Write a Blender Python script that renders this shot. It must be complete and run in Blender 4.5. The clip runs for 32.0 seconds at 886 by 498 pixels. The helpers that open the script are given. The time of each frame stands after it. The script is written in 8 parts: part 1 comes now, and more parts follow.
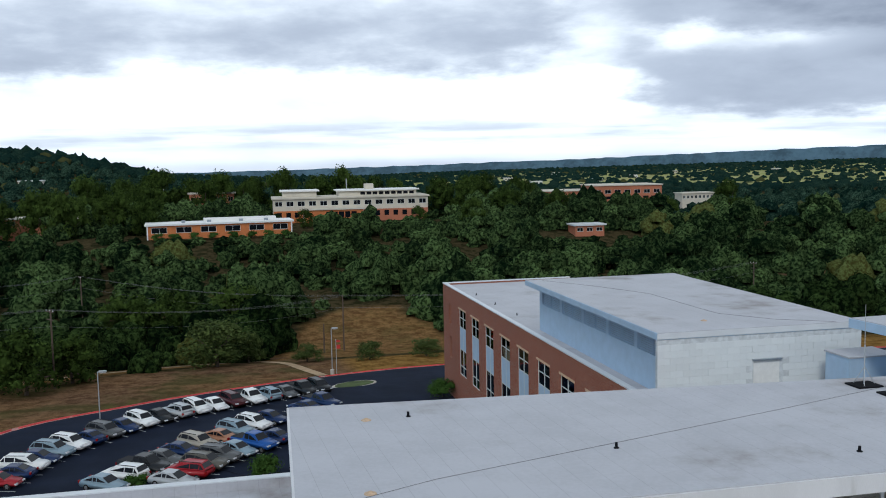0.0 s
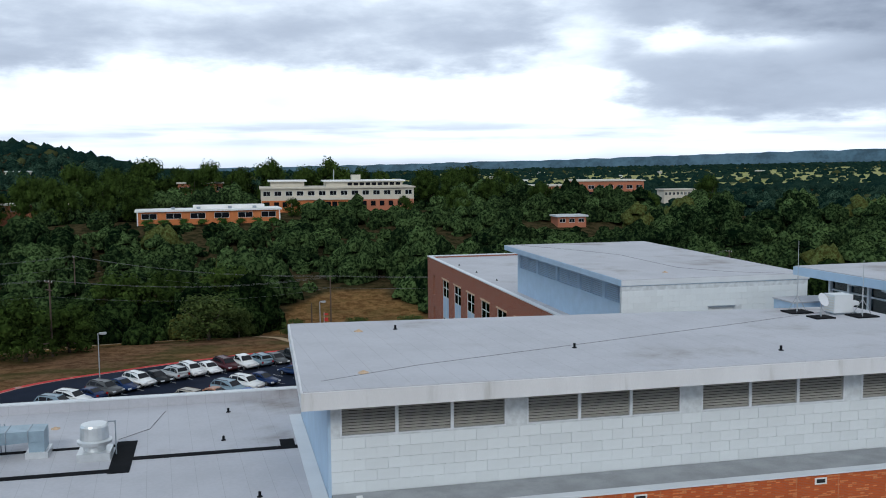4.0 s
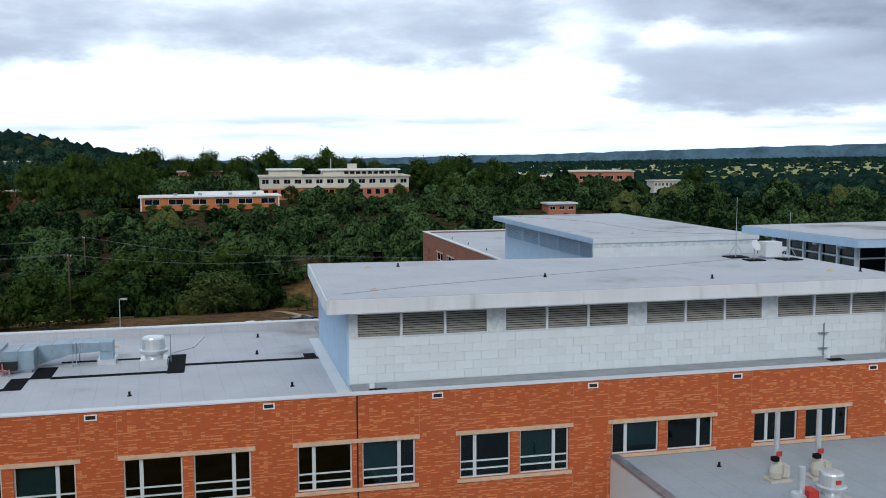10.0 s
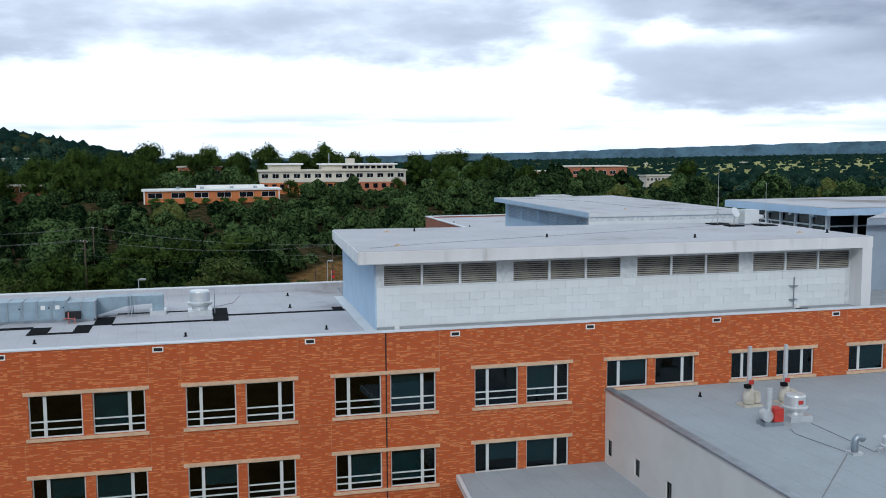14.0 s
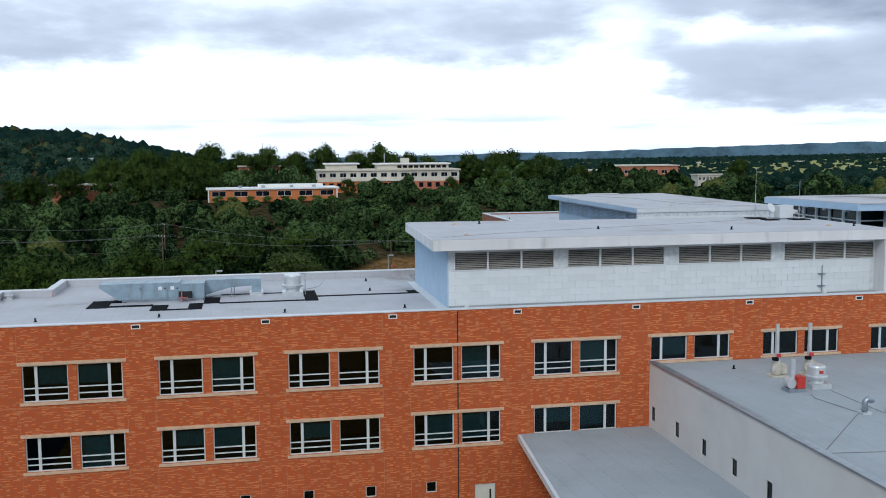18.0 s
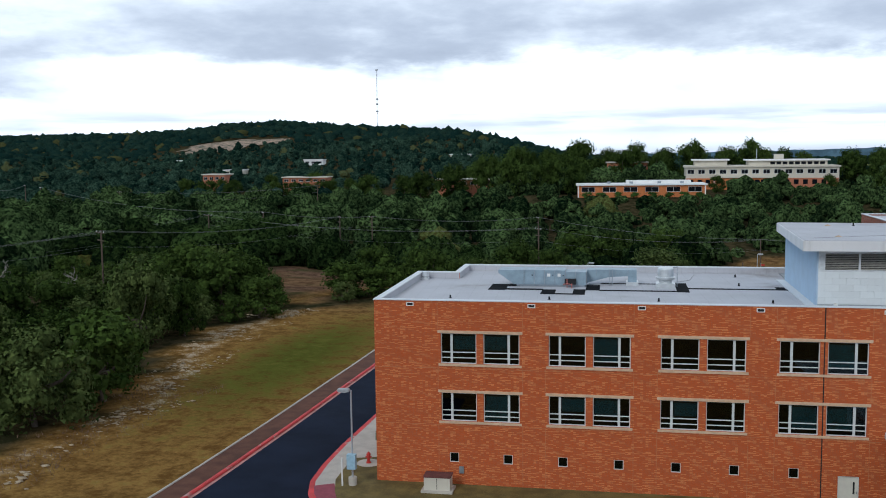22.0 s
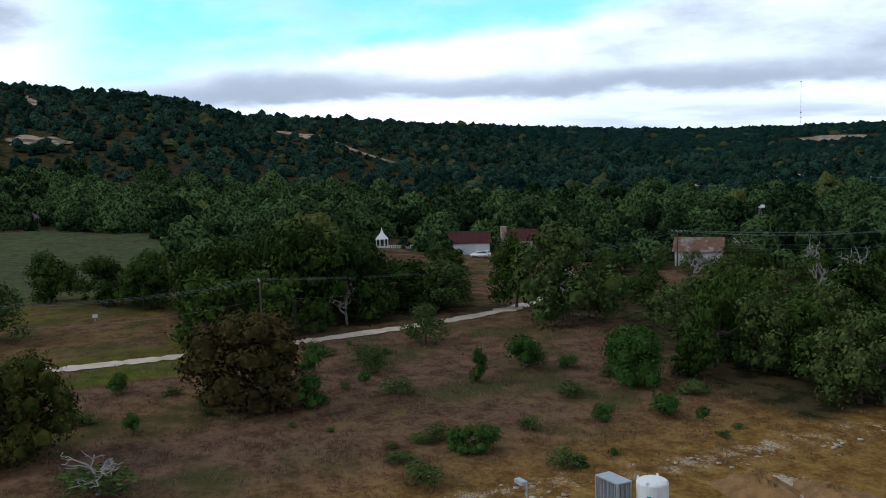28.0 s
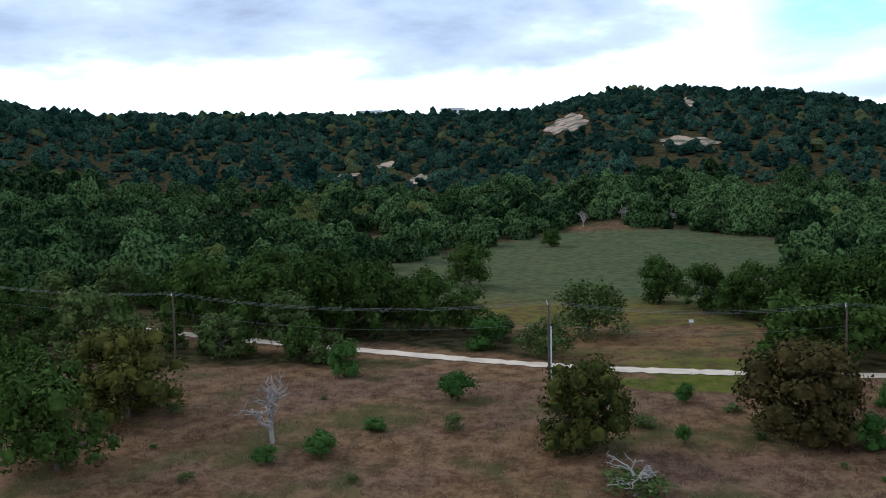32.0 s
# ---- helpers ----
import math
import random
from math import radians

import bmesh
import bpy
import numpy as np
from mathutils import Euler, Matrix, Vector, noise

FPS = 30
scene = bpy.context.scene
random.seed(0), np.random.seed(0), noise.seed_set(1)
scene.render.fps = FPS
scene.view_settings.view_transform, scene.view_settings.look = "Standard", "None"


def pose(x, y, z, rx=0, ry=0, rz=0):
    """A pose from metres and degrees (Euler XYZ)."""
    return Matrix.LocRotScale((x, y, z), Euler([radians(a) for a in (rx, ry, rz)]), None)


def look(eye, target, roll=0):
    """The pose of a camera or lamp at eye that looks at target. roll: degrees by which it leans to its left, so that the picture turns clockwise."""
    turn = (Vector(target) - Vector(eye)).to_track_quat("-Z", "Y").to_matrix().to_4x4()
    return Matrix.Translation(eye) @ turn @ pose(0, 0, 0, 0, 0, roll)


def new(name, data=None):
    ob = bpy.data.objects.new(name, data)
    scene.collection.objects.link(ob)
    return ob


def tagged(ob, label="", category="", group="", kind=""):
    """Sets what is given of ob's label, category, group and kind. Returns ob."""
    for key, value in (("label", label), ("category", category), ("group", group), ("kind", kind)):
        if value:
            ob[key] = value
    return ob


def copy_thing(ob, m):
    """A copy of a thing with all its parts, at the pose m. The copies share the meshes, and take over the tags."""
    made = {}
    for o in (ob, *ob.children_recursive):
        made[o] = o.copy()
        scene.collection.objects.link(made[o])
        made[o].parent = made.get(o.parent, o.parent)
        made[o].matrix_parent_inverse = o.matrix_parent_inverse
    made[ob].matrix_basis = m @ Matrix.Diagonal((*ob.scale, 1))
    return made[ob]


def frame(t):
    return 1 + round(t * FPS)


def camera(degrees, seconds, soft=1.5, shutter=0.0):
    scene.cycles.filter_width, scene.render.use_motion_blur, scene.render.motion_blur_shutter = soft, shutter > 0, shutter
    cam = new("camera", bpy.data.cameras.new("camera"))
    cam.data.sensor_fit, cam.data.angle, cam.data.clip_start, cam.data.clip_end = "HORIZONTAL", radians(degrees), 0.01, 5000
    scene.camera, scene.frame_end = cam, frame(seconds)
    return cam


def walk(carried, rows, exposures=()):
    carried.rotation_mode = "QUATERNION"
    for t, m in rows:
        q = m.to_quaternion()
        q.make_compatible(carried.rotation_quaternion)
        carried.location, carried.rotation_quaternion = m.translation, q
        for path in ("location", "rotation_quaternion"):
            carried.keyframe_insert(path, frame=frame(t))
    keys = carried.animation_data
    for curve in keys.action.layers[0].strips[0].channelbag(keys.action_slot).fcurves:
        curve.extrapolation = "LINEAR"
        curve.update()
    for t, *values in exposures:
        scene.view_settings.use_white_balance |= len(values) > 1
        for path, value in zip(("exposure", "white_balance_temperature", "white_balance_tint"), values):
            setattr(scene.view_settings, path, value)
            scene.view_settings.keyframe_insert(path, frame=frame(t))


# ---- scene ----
cam = camera(49.5, 32.0, soft=1.0)
PATH = [
    (0, (-3.07, -28.25, 30.16), (-0.945, -18.522, 29.210), -1.1),
    (0.5, (-3.37, -29.18, 29.46), (-1.225, -19.451, 28.535), -0.9),
    (1, (-3.60, -30.02, 28.93), (-1.431, -20.299, 27.991), -0.8),
    (1.5, (-3.76, -30.78, 28.45), (-1.575, -21.067, 27.512), -0.8),
    (2, (-3.97, -31.62, 28.08), (-1.763, -21.911, 27.135), -0.7),
    (2.5, (-4.17, -32.50, 27.87), (-1.934, -22.797, 26.923), -0.7),
    (3, (-4.29, -33.34, 27.70), (-2.052, -23.648, 26.739), -0.7),
    (3.5, (-4.37, -34.00, 27.47), (-2.113, -24.308, 26.516), -0.5),
    (5.5, (-4.73, -37.49, 26.88), (-2.436, -27.809, 25.903), -0.4),
    (6, (-4.79, -38.32, 26.84), (-2.500, -28.635, 25.846), -0.5),
    (8, (-5.96, -41.71, 26.32), (-3.635, -32.039, 25.323), 0.0),
    (9, (-6.35, -43.39, 25.94), (-4.028, -33.715, 24.923), -0.2),
    (9.5, (-6.67, -44.24, 25.74), (-4.344, -34.571, 24.716), -0.3),
    (10, (-6.96, -45.04, 25.49), (-4.627, -35.372, 24.475), -0.2),
    (10.5, (-7.27, -45.82, 25.28), (-4.945, -36.155, 24.262), -0.3),
    (11, (-7.66, -46.61, 25.07), (-5.327, -36.935, 24.045), -0.3),
    (11.5, (-8.09, -47.40, 24.83), (-5.753, -37.733, 23.806), -0.3),
    (12, (-8.50, -48.19, 24.60), (-6.165, -38.516, 23.569), -0.3),
    (12.5, (-8.89, -48.95, 24.33), (-6.544, -39.286, 23.302), -0.3),
    (13, (-9.24, -49.82, 24.08), (-6.885, -40.153, 23.062), -0.2),
    (13.5, (-9.59, -50.78, 23.94), (-7.211, -41.117, 22.917), -0.3),
    (14, (-9.95, -51.79, 23.90), (-7.551, -42.139, 22.871), -0.3),
    (14.5, (-10.27, -52.73, 23.90), (-7.873, -43.076, 22.878), -0.3),
    (16.5, (-11.65, -56.39, 24.00), (-9.197, -46.747, 22.977), -0.3),
    (17, (-12.07, -57.50, 24.06), (-9.667, -47.845, 23.043), -0.2),
    (17.5, (-12.49, -58.67, 24.13), (-10.299, -48.972, 23.091), -0.3),
    (18, (-12.85, -59.68, 24.07), (-10.961, -49.917, 23.037), -0.4),
    (18.5, (-13.20, -60.62, 24.04), (-11.645, -50.797, 23.007), -0.4),
    (19, (-13.44, -61.54, 24.08), (-12.248, -51.663, 23.050), -0.3),
    (19.5, (-13.61, -62.56, 24.20), (-12.829, -52.645, 23.156), -0.4),
    (20, (-13.79, -63.58, 24.31), (-13.502, -53.633, 23.275), -0.5),
    (20.5, (-13.97, -64.52, 24.42), (-14.207, -54.576, 23.384), -0.4),
    (21, (-14.06, -65.45, 24.54), (-14.798, -55.531, 23.506), -0.5),
    (21.5, (-14.10, -66.48, 24.72), (-15.327, -56.609, 23.673), -0.6),
    (22, (-14.00, -67.56, 24.85), (-15.819, -57.783, 23.798), -0.7),
    (22.5, (-13.79, -68.66, 24.97), (-16.218, -59.022, 23.919), -0.6),
    (23, (-13.47, -69.72, 25.10), (-16.546, -60.255, 24.054), -0.7),
    (23.5, (-13.05, -70.93, 25.20), (-16.848, -61.740, 24.156), -0.7),
    (24, (-12.50, -71.84, 25.18), (-16.878, -62.908, 24.127), -0.8),
    (24.5, (-11.61, -72.72, 25.17), (-16.458, -64.043, 24.121), -0.7),
    (25, (-10.54, -73.38, 25.29), (-15.928, -65.027, 24.228), -0.7),
    (25.5, (-9.33, -74.13, 25.50), (-15.340, -66.213, 24.433), -0.7),
    (26, (-8.44, -73.96, 25.63), (-15.180, -66.639, 24.568), -0.9),
    (26.5, (-7.75, -73.18, 25.65), (-15.077, -66.446, 24.595), -1.1),
    (28.5, (-6.40, -70.41, 25.93), (-15.385, -66.140, 24.915), -1.6),
    (29, (-5.92, -69.70, 26.26), (-15.203, -66.127, 25.260), -1.6),
    (29.5, (-5.22, -68.88, 26.53), (-14.736, -65.987, 25.541), -1.6),
    (30, (-3.99, -68.01, 26.88), (-13.725, -65.929, 25.906), -1.7),
    (30.5, (-3.25, -67.04, 27.20), (-13.144, -65.916, 26.247), -1.7),
    (31, (-2.86, -65.99, 27.52), (-12.817, -65.733, 26.581), -1.6),
    (31.5, (-2.77, -64.98, 27.88), (-12.712, -65.496, 26.954), -1.3),
    (32, (-2.68, -63.87, 28.35), (-12.536, -65.257, 27.440), -1.4),
]
walk(cam, [(t, look(eye, target, roll)) for t, eye, target, roll in PATH], [(0, -0.36, 5950, 6), (8, -0.28, 5900, 6), (17, -0.16, 5850, 6), (20, -0.22, 5850, 6), (23, -0.38, 5850, 6), (26, -0.55, 5850, 6), (29, -0.3, 5600, 6), (32, 0.2, 5450, 6)])

# ---- world and sun ----
world = bpy.data.worlds.new("sky")
scene.world = world
world.use_nodes = True
wt = world.node_tree
wt.nodes.clear()


class Net:
    """Short forms for building a node tree."""

    def __init__(self, tree):
        self.t = tree

    def node(self, kind, **sets):
        n = self.t.nodes.new(kind)
        for k, v in sets.items():
            if k == "noise_dimensions":
                n.noise_dimensions = v
            elif k == "blend_type":
                n.blend_type = v
            elif k == "data_type":
                n.data_type = v
            elif k == "feature":
                n.feature = v
            elif k == "attribute_name":
                n.attribute_name = v
        return n

    def put(self, sock, v):
        if isinstance(v, bpy.types.NodeSocket):
            self.t.links.new(v, sock)
        elif v is not None:
            if sock.type == "RGBA" and not isinstance(v, (int, float)) and len(v) == 3:
                v = (*v, 1.0)
            sock.default_value = v

    def math(self, op, a, b=0.0, clamp=False):
        n = self.t.nodes.new("ShaderNodeMath")
        n.operation, n.use_clamp = op, clamp
        self.put(n.inputs[0], a)
        self.put(n.inputs[1], b)
        return n.outputs[0]

    def vmath(self, op, a, b=(0, 0, 0)):
        n = self.t.nodes.new("ShaderNodeVectorMath")
        n.operation = op
        self.put(n.inputs[0], a)
        self.put(n.inputs[1], b)
        return n.outputs["Value"] if op in ("DOT_PRODUCT", "LENGTH") else n.outputs["Vector"]

    def mix(self, f, a, b, blend="MIX"):
        n = self.t.nodes.new("ShaderNodeMix")
        n.data_type, n.blend_type, n.clamp_factor = "RGBA", blend, True
        self.put(n.inputs[0], f)
        self.put(n.inputs[6], a)
        self.put(n.inputs[7], b)
        return n.outputs[2]

    def noise(self, vec, scale=1.0, detail=4.0, rough=0.55):
        n = self.t.nodes.new("ShaderNodeTexNoise")
        self.put(n.inputs["Vector"], vec)
        n.inputs["Scale"].default_value, n.inputs["Detail"].default_value, n.inputs["Roughness"].default_value = scale, detail, rough
        return n.outputs["Fac"]

    def ramp(self, v, lo, hi, a=0.0, b=1.0):
        n = self.t.nodes.new("ShaderNodeMapRange")
        n.interpolation_type = "SMOOTHSTEP"
        for i, x in enumerate((v, lo, hi, a, b)):
            self.put(n.inputs[i], x)
        return n.outputs[0]

    def scaled(self, vec, s):
        return self.vmath("MULTIPLY", vec, s)


SUN_AZ, SUN_EL = 205.0, 35.0
w = Net(wt)
way = w.node("ShaderNodeTexCoord").outputs["Generated"]
sep = w.node("ShaderNodeSeparateXYZ")
w.put(sep.inputs[0], way)
up = sep.outputs[2]
DEG = 57.29578
azim = w.math("MULTIPLY", w.math("ARCTAN2", w.math("MULTIPLY", sep.outputs[0], -1.0), sep.outputs[1]), DEG)
elev = w.math("MULTIPLY", w.math("ARCSINE", up), DEG)
n1 = w.noise(w.scaled(way, (2.0, 2.0, 6.0)), 2.6, 7.0, 0.56)
n2 = w.noise(w.scaled(way, (3.2, 3.2, 9.5)), 2.4, 6.0, 0.55)
n3 = w.noise(w.vmath("ADD", w.scaled(way, (3.0, 3.0, 10.0)), (5.3, 1.7, 2.9)), 2.0, 7.0, 0.58)
n4 = w.noise(w.scaled(way, (3.0, 3.0, 40.0)), 1.6, 5.0, 0.55)
AZ = w.math("ADD", azim, w.math("MULTIPLY", w.math("SUBTRACT", n1, 0.5), 14.0))
EL = w.math("ADD", elev, w.math("MULTIPLY", w.math("SUBTRACT", n3, 0.5), 3.4))


def bank(v, lo, hi, soft_lo, soft_hi):
    """1 between lo and hi, with a soft edge on either side."""
    return w.math("MULTIPLY", w.ramp(v, lo - soft_lo, lo + soft_lo), w.ramp(v, hi - soft_hi, hi + soft_hi, 1.0, 0.0))


def pile(*layers):
    total = None
    for amount, *masks in layers:
        f = masks[0]
        for g in masks[1:]:
            f = w.math("MULTIPLY", f, g)
        f = w.math("MULTIPLY", f, amount)
        total = f if total is None else w.math("ADD", total, f)
    return total


# grey cloud banks over a bright gap above the horizon, thinning to white in the west
mottle = w.math("SUBTRACT", w.math("ADD", w.math("MULTIPLY", n1, 0.55), w.math("MULTIPLY", n3, 0.45)), 0.5)
cover = pile(
    (0.42, w.ramp(AZ, -27.5, -18.5, 1.0, 0.0), bank(EL, 2.2, 14.0, 0.6, 4.0)),
    (-0.34, bank(AZ, -35.0, -26.0, 2.5, 2.5), bank(EL, 5.7, 6.9, 1.0, 0.6)),
    (-0.3, bank(AZ, -23.0, -16.5, 1.5, 2.0), bank(EL, 2.3, 4.7, 0.6, 0.5)),
    (0.3, bank(AZ, -19.0, 34.0, 4.0, 16.0), bank(EL, 4.9, 8.6, 0.7, 2.2)),
    (0.2, bank(elev, 0.6, 2.2, 0.6, 0.6), w.ramp(n4, 0.34, 0.66), w.ramp(AZ, 46.0, 62.0, 1.0, 0.3)),
    (0.2, w.ramp(elev, -0.5, 0.7, 1.0, 0.0)),
    (0.34, w.ramp(AZ, 80.0, 96.0), bank(EL, 5.4, 20.0, 1.2, 6.0)),
    (0.32, bank(AZ, 36.0, 78.0, 6.0, 6.0), bank(EL, 2.9, 4.4, 0.5, 0.9)),
    (1.35, mottle, w.ramp(elev, 2.0, 6.0, 0.3, 1.0)),
    (0.06, w.ramp(elev, 6.0, 9.0)),
)
cover = w.math("ADD", w.math("MULTIPLY", cover, w.ramp(elev, 11.0, 24.0, 1.0, 0.35)), 0.08)
cloud = w.mix(w.ramp(cover, 0.0, 0.42), (1.7, 1.75, 1.82), (0.74, 0.8, 0.93))
cloud = w.mix(w.ramp(cover, 0.35, 0.85), cloud, (0.29, 0.335, 0.44))
cloud = w.mix(1.0, cloud, w.ramp(elev, 12.0, 40.0, 1.0, 0.46), "MULTIPLY")
sky = w.node("ShaderNodeTexSky")
sky.sky_type, sky.sun_disc = "NISHITA", False
sky.sun_elevation, sky.sun_rotation = radians(SUN_EL), radians(SUN_AZ)
blue = w.mix(1.0, sky.outputs[0], (0.19, 0.33, 0.33), "MULTIPLY")
flat_way = w.vmath("NORMALIZE", w.scaled(way, (1, 1, 0)))
toward = w.vmath("DOT_PRODUCT", flat_way, (-0.899, 0.438, 0.0))
line_up = w.math("SUBTRACT", w.math("ADD", up, w.math("MULTIPLY", n2, 0.05)), w.math("MULTIPLY", w.vmath("DOT_PRODUCT", flat_way, (0.438, 0.899, 0.0)), 0.12))
hole = w.math("MULTIPLY", w.math("MULTIPLY", w.ramp(toward, 0.94, 0.975), w.ramp(line_up, 0.118, 0.142)), w.ramp(n3, 0.4, 0.68, 1.0, 0.6), True)
seen = w.mix(hole, cloud, blue)
bg = w.node("ShaderNodeBackground")
w.put(bg.inputs[0], seen)
bg.inputs[1].default_value = 0.95
out = w.node("ShaderNodeOutputWorld")
wt.links.new(bg.outputs[0], out.inputs[0])

sun_lamp = bpy.data.lights.new("sun", "SUN")
sun_lamp.energy, sun_lamp.angle, sun_lamp.color = 1.5, radians(12), (1.0, 0.95, 0.88)
sun = new("sun", sun_lamp)
sa, se = radians(SUN_AZ), radians(SUN_EL)
SUN_FROM = Vector((math.sin(sa) * math.cos(se), math.cos(sa) * math.cos(se), math.sin(se)))
sun.matrix_world = look(SUN_FROM * 100, (0, 0, 0))


# ---- materials ----
def material(name, base, rough=0.8, metal=0.0, vary=0.15, scale=3.0, bump=0.1, fine=40.0, spec=0.3, dark=None, dark_at=(0.55, 0.7), dark_scale=0.25, stretch=(1, 1, 1), seams=0.0, piece=0.0):
    """Surface with grain at a fine scale, mottling at a broad one and, if asked, darker stains."""
    m = bpy.data.materials.new(name)
    m.use_nodes = True
    n = Net(m.node_tree)
    p = m.node_tree.nodes["Principled BSDF"]
    co = n.scaled(n.node("ShaderNodeTexCoord").outputs["Object"], stretch)
    big, small = n.noise(co, scale, 5.0), n.noise(co, fine, 3.0)
    f = n.math("ADD", n.math("MULTIPLY", big, 0.65), n.math("MULTIPLY", small, 0.35))
    lo, hi = [c * (1 - vary) for c in base], [min(1, c * (1 + vary)) for c in base]
    col = n.mix(n.ramp(f, 0.35, 0.65), lo, hi)
    if dark:
        col = n.mix(n.ramp(n.noise(co, dark_scale, 6.0, 0.6), *dark_at), col, dark)
    if seams:
        sx = n.node("ShaderNodeSeparateXYZ")
        n.put(sx.inputs[0], co)
        lap = n.math("LESS_THAN", n.math("FRACT", n.math("DIVIDE", n.math("ADD", sx.outputs[0], n.math("MULTIPLY", sx.outputs[1], 0.06)), seams)), 0.022)
        col = n.mix(n.math("MULTIPLY", lap, 0.3), col, [c * 0.4 for c in base])
    if piece:
        r = n.node("ShaderNodeObjectInfo").outputs["Random"]
        col = n.mix(n.math("MULTIPLY", n.ramp(r, 0.3, 1.0), piece), col, [c * 0.55 for c in base])
    n.put(p.inputs["Base Color"], col)
    p.inputs["Roughness"].default_value, p.inputs["Metallic"].default_value = rough, metal
    p.inputs["Specular IOR Level"].default_value = spec
    if bump:
        b = n.node("ShaderNodeBump")
        b.inputs["Strength"].default_value, b.inputs["Distance"].default_value = bump, 0.02
        n.put(b.inputs["Height"], small)
        n.put(p.inputs["Normal"], b.outputs[0])
    return m


def leaf_material(name, lo, hi, tint=True):
    m = bpy.data.materials.new(name)
    m.use_nodes = True
    n = Net(m.node_tree)
    p = m.node_tree.nodes["Principled BSDF"]
    geo = n.node("ShaderNodeNewGeometry").outputs["Random Per Island"]
    if tint:
        t = n.node("ShaderNodeAttribute", attribute_name="tint").outputs["Fac"]
        f = n.math("ADD", n.math("MULTIPLY", geo, 0.35), n.math("MULTIPLY", t, 0.65))
    else:
        r = n.node("ShaderNodeObjectInfo").outputs["Random"]
        co = n.node("ShaderNodeTexCoord").outputs["Object"]
        f = n.math("ADD", n.math("MULTIPLY", geo, 0.3), n.math("MULTIPLY", r, 0.32))
        f = n.math("ADD", f, n.math("MULTIPLY", n.ramp(n.noise(co, 4.5, 3.0, 0.6), 0.38, 0.66), 0.4), True)
    n.put(p.inputs["Base Color"], n.mix(f, lo, hi))
    p.inputs["Roughness"].default_value = 0.9
    p.inputs["Specular IOR Level"].default_value = 0.02
    return m


def crown_material(name, lo, hi):
    """Leaves of massed trees: each tree has a tone of its own, with finer clusters in it."""
    m = bpy.data.materials.new(name)
    m.use_nodes = True
    n = Net(m.node_tree)
    p = m.node_tree.nodes["Principled BSDF"]
    geo = n.node("ShaderNodeNewGeometry").outputs["Random Per Island"]
    co = n.node("ShaderNodeTexCoord").outputs["Object"]
    t = n.node("ShaderNodeAttribute", attribute_name="tint").outputs["Fac"]
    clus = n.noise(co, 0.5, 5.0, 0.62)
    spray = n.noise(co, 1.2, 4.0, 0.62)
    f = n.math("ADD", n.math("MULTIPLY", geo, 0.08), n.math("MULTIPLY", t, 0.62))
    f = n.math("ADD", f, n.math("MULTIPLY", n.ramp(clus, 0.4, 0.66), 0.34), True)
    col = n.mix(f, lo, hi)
    # shade in the gaps between leaf sprays, put into the colour by noise
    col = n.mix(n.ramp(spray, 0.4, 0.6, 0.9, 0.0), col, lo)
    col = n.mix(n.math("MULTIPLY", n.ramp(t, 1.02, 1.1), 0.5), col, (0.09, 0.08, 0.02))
    n.put(p.inputs["Base Color"], col)
    p.inputs["Roughness"].default_value = 1.0
    p.inputs["Specular IOR Level"].default_value = 0.0
    b = n.node("ShaderNodeBump")
    b.inputs["Strength"].default_value, b.inputs["Distance"].default_value = 1.0, 0.8
    n.put(b.inputs["Height"], n.math("ADD", clus, n.math("MULTIPLY", spray, 0.6)))
    n.put(p.inputs["Normal"], b.outputs[0])
    return m


def brick_material(name, a, b, mortar):
    m = bpy.data.materials.new(name)
    m.use_nodes = True
    n = Net(m.node_tree)
    p = m.node_tree.nodes["Principled BSDF"]
    tc = n.node("ShaderNodeTexCoord").outputs["Object"]
    s = n.node("ShaderNodeSeparateXYZ")
    n.put(s.inputs[0], tc)
    cb = n.node("ShaderNodeCombineXYZ")
    n.put(cb.inputs[0], n.math("ADD", s.outputs[0], s.outputs[1]))
    n.put(cb.inputs[1], s.outputs[2])
    co = cb.outputs[0]
    br = n.node("ShaderNodeTexBrick")
    n.put(br.inputs["Vector"], co)
    br.inputs["Scale"].default_value = 1.0
    br.inputs["Brick Width"].default_value, br.inputs["Row Height"].default_value = 0.203, 0.0677
    br.inputs["Mortar Size"].default_value, br.inputs["Bias"].default_value = 0.007, 0.0
    br.inputs["Color1"].default_value, br.inputs["Color2"].default_value = (0.0, 0.0, 0.0, 1), (1, 1, 1, 1)
    br.inputs["Mortar"].default_value = (0.5, 0.5, 0.5, 1)
    # runs of paler bricks along the courses
    snap = n.vmath("SNAP", co, (0.203, 0.0677, 1.0))
    run = n.noise(n.scaled(snap, (1.0, 9.0, 1.0)), 1.7, 2.5, 0.6)
    pale = n.ramp(run, 0.54, 0.57)
    tone = n.mix(n.math("MULTIPLY", br.outputs["Color"], 0.5), a, [c * 0.72 for c in a])
    tone = n.mix(n.math("MULTIPLY", pale, 0.62), tone, b)
    tone = n.mix(n.math("MULTIPLY", n.ramp(n.noise(co, 0.35, 4.0), 0.4, 0.75), 0.25), tone, [c * 0.6 for c in a])
    n.put(p.inputs["Base Color"], n.mix(br.outputs["Fac"], tone, mortar))
    p.inputs["Roughness"].default_value = 0.85
    p.inputs["Specular IOR Level"].default_value = 0.2
    bp = n.node("ShaderNodeBump")
    bp.inputs["Strength"].default_value, bp.inputs["Distance"].default_value = 0.4, 0.01
    n.put(bp.inputs["Height"], n.math("SUBTRACT", 1.0, br.outputs["Fac"]))
    n.put(p.inputs["Normal"], bp.outputs[0])
    return m


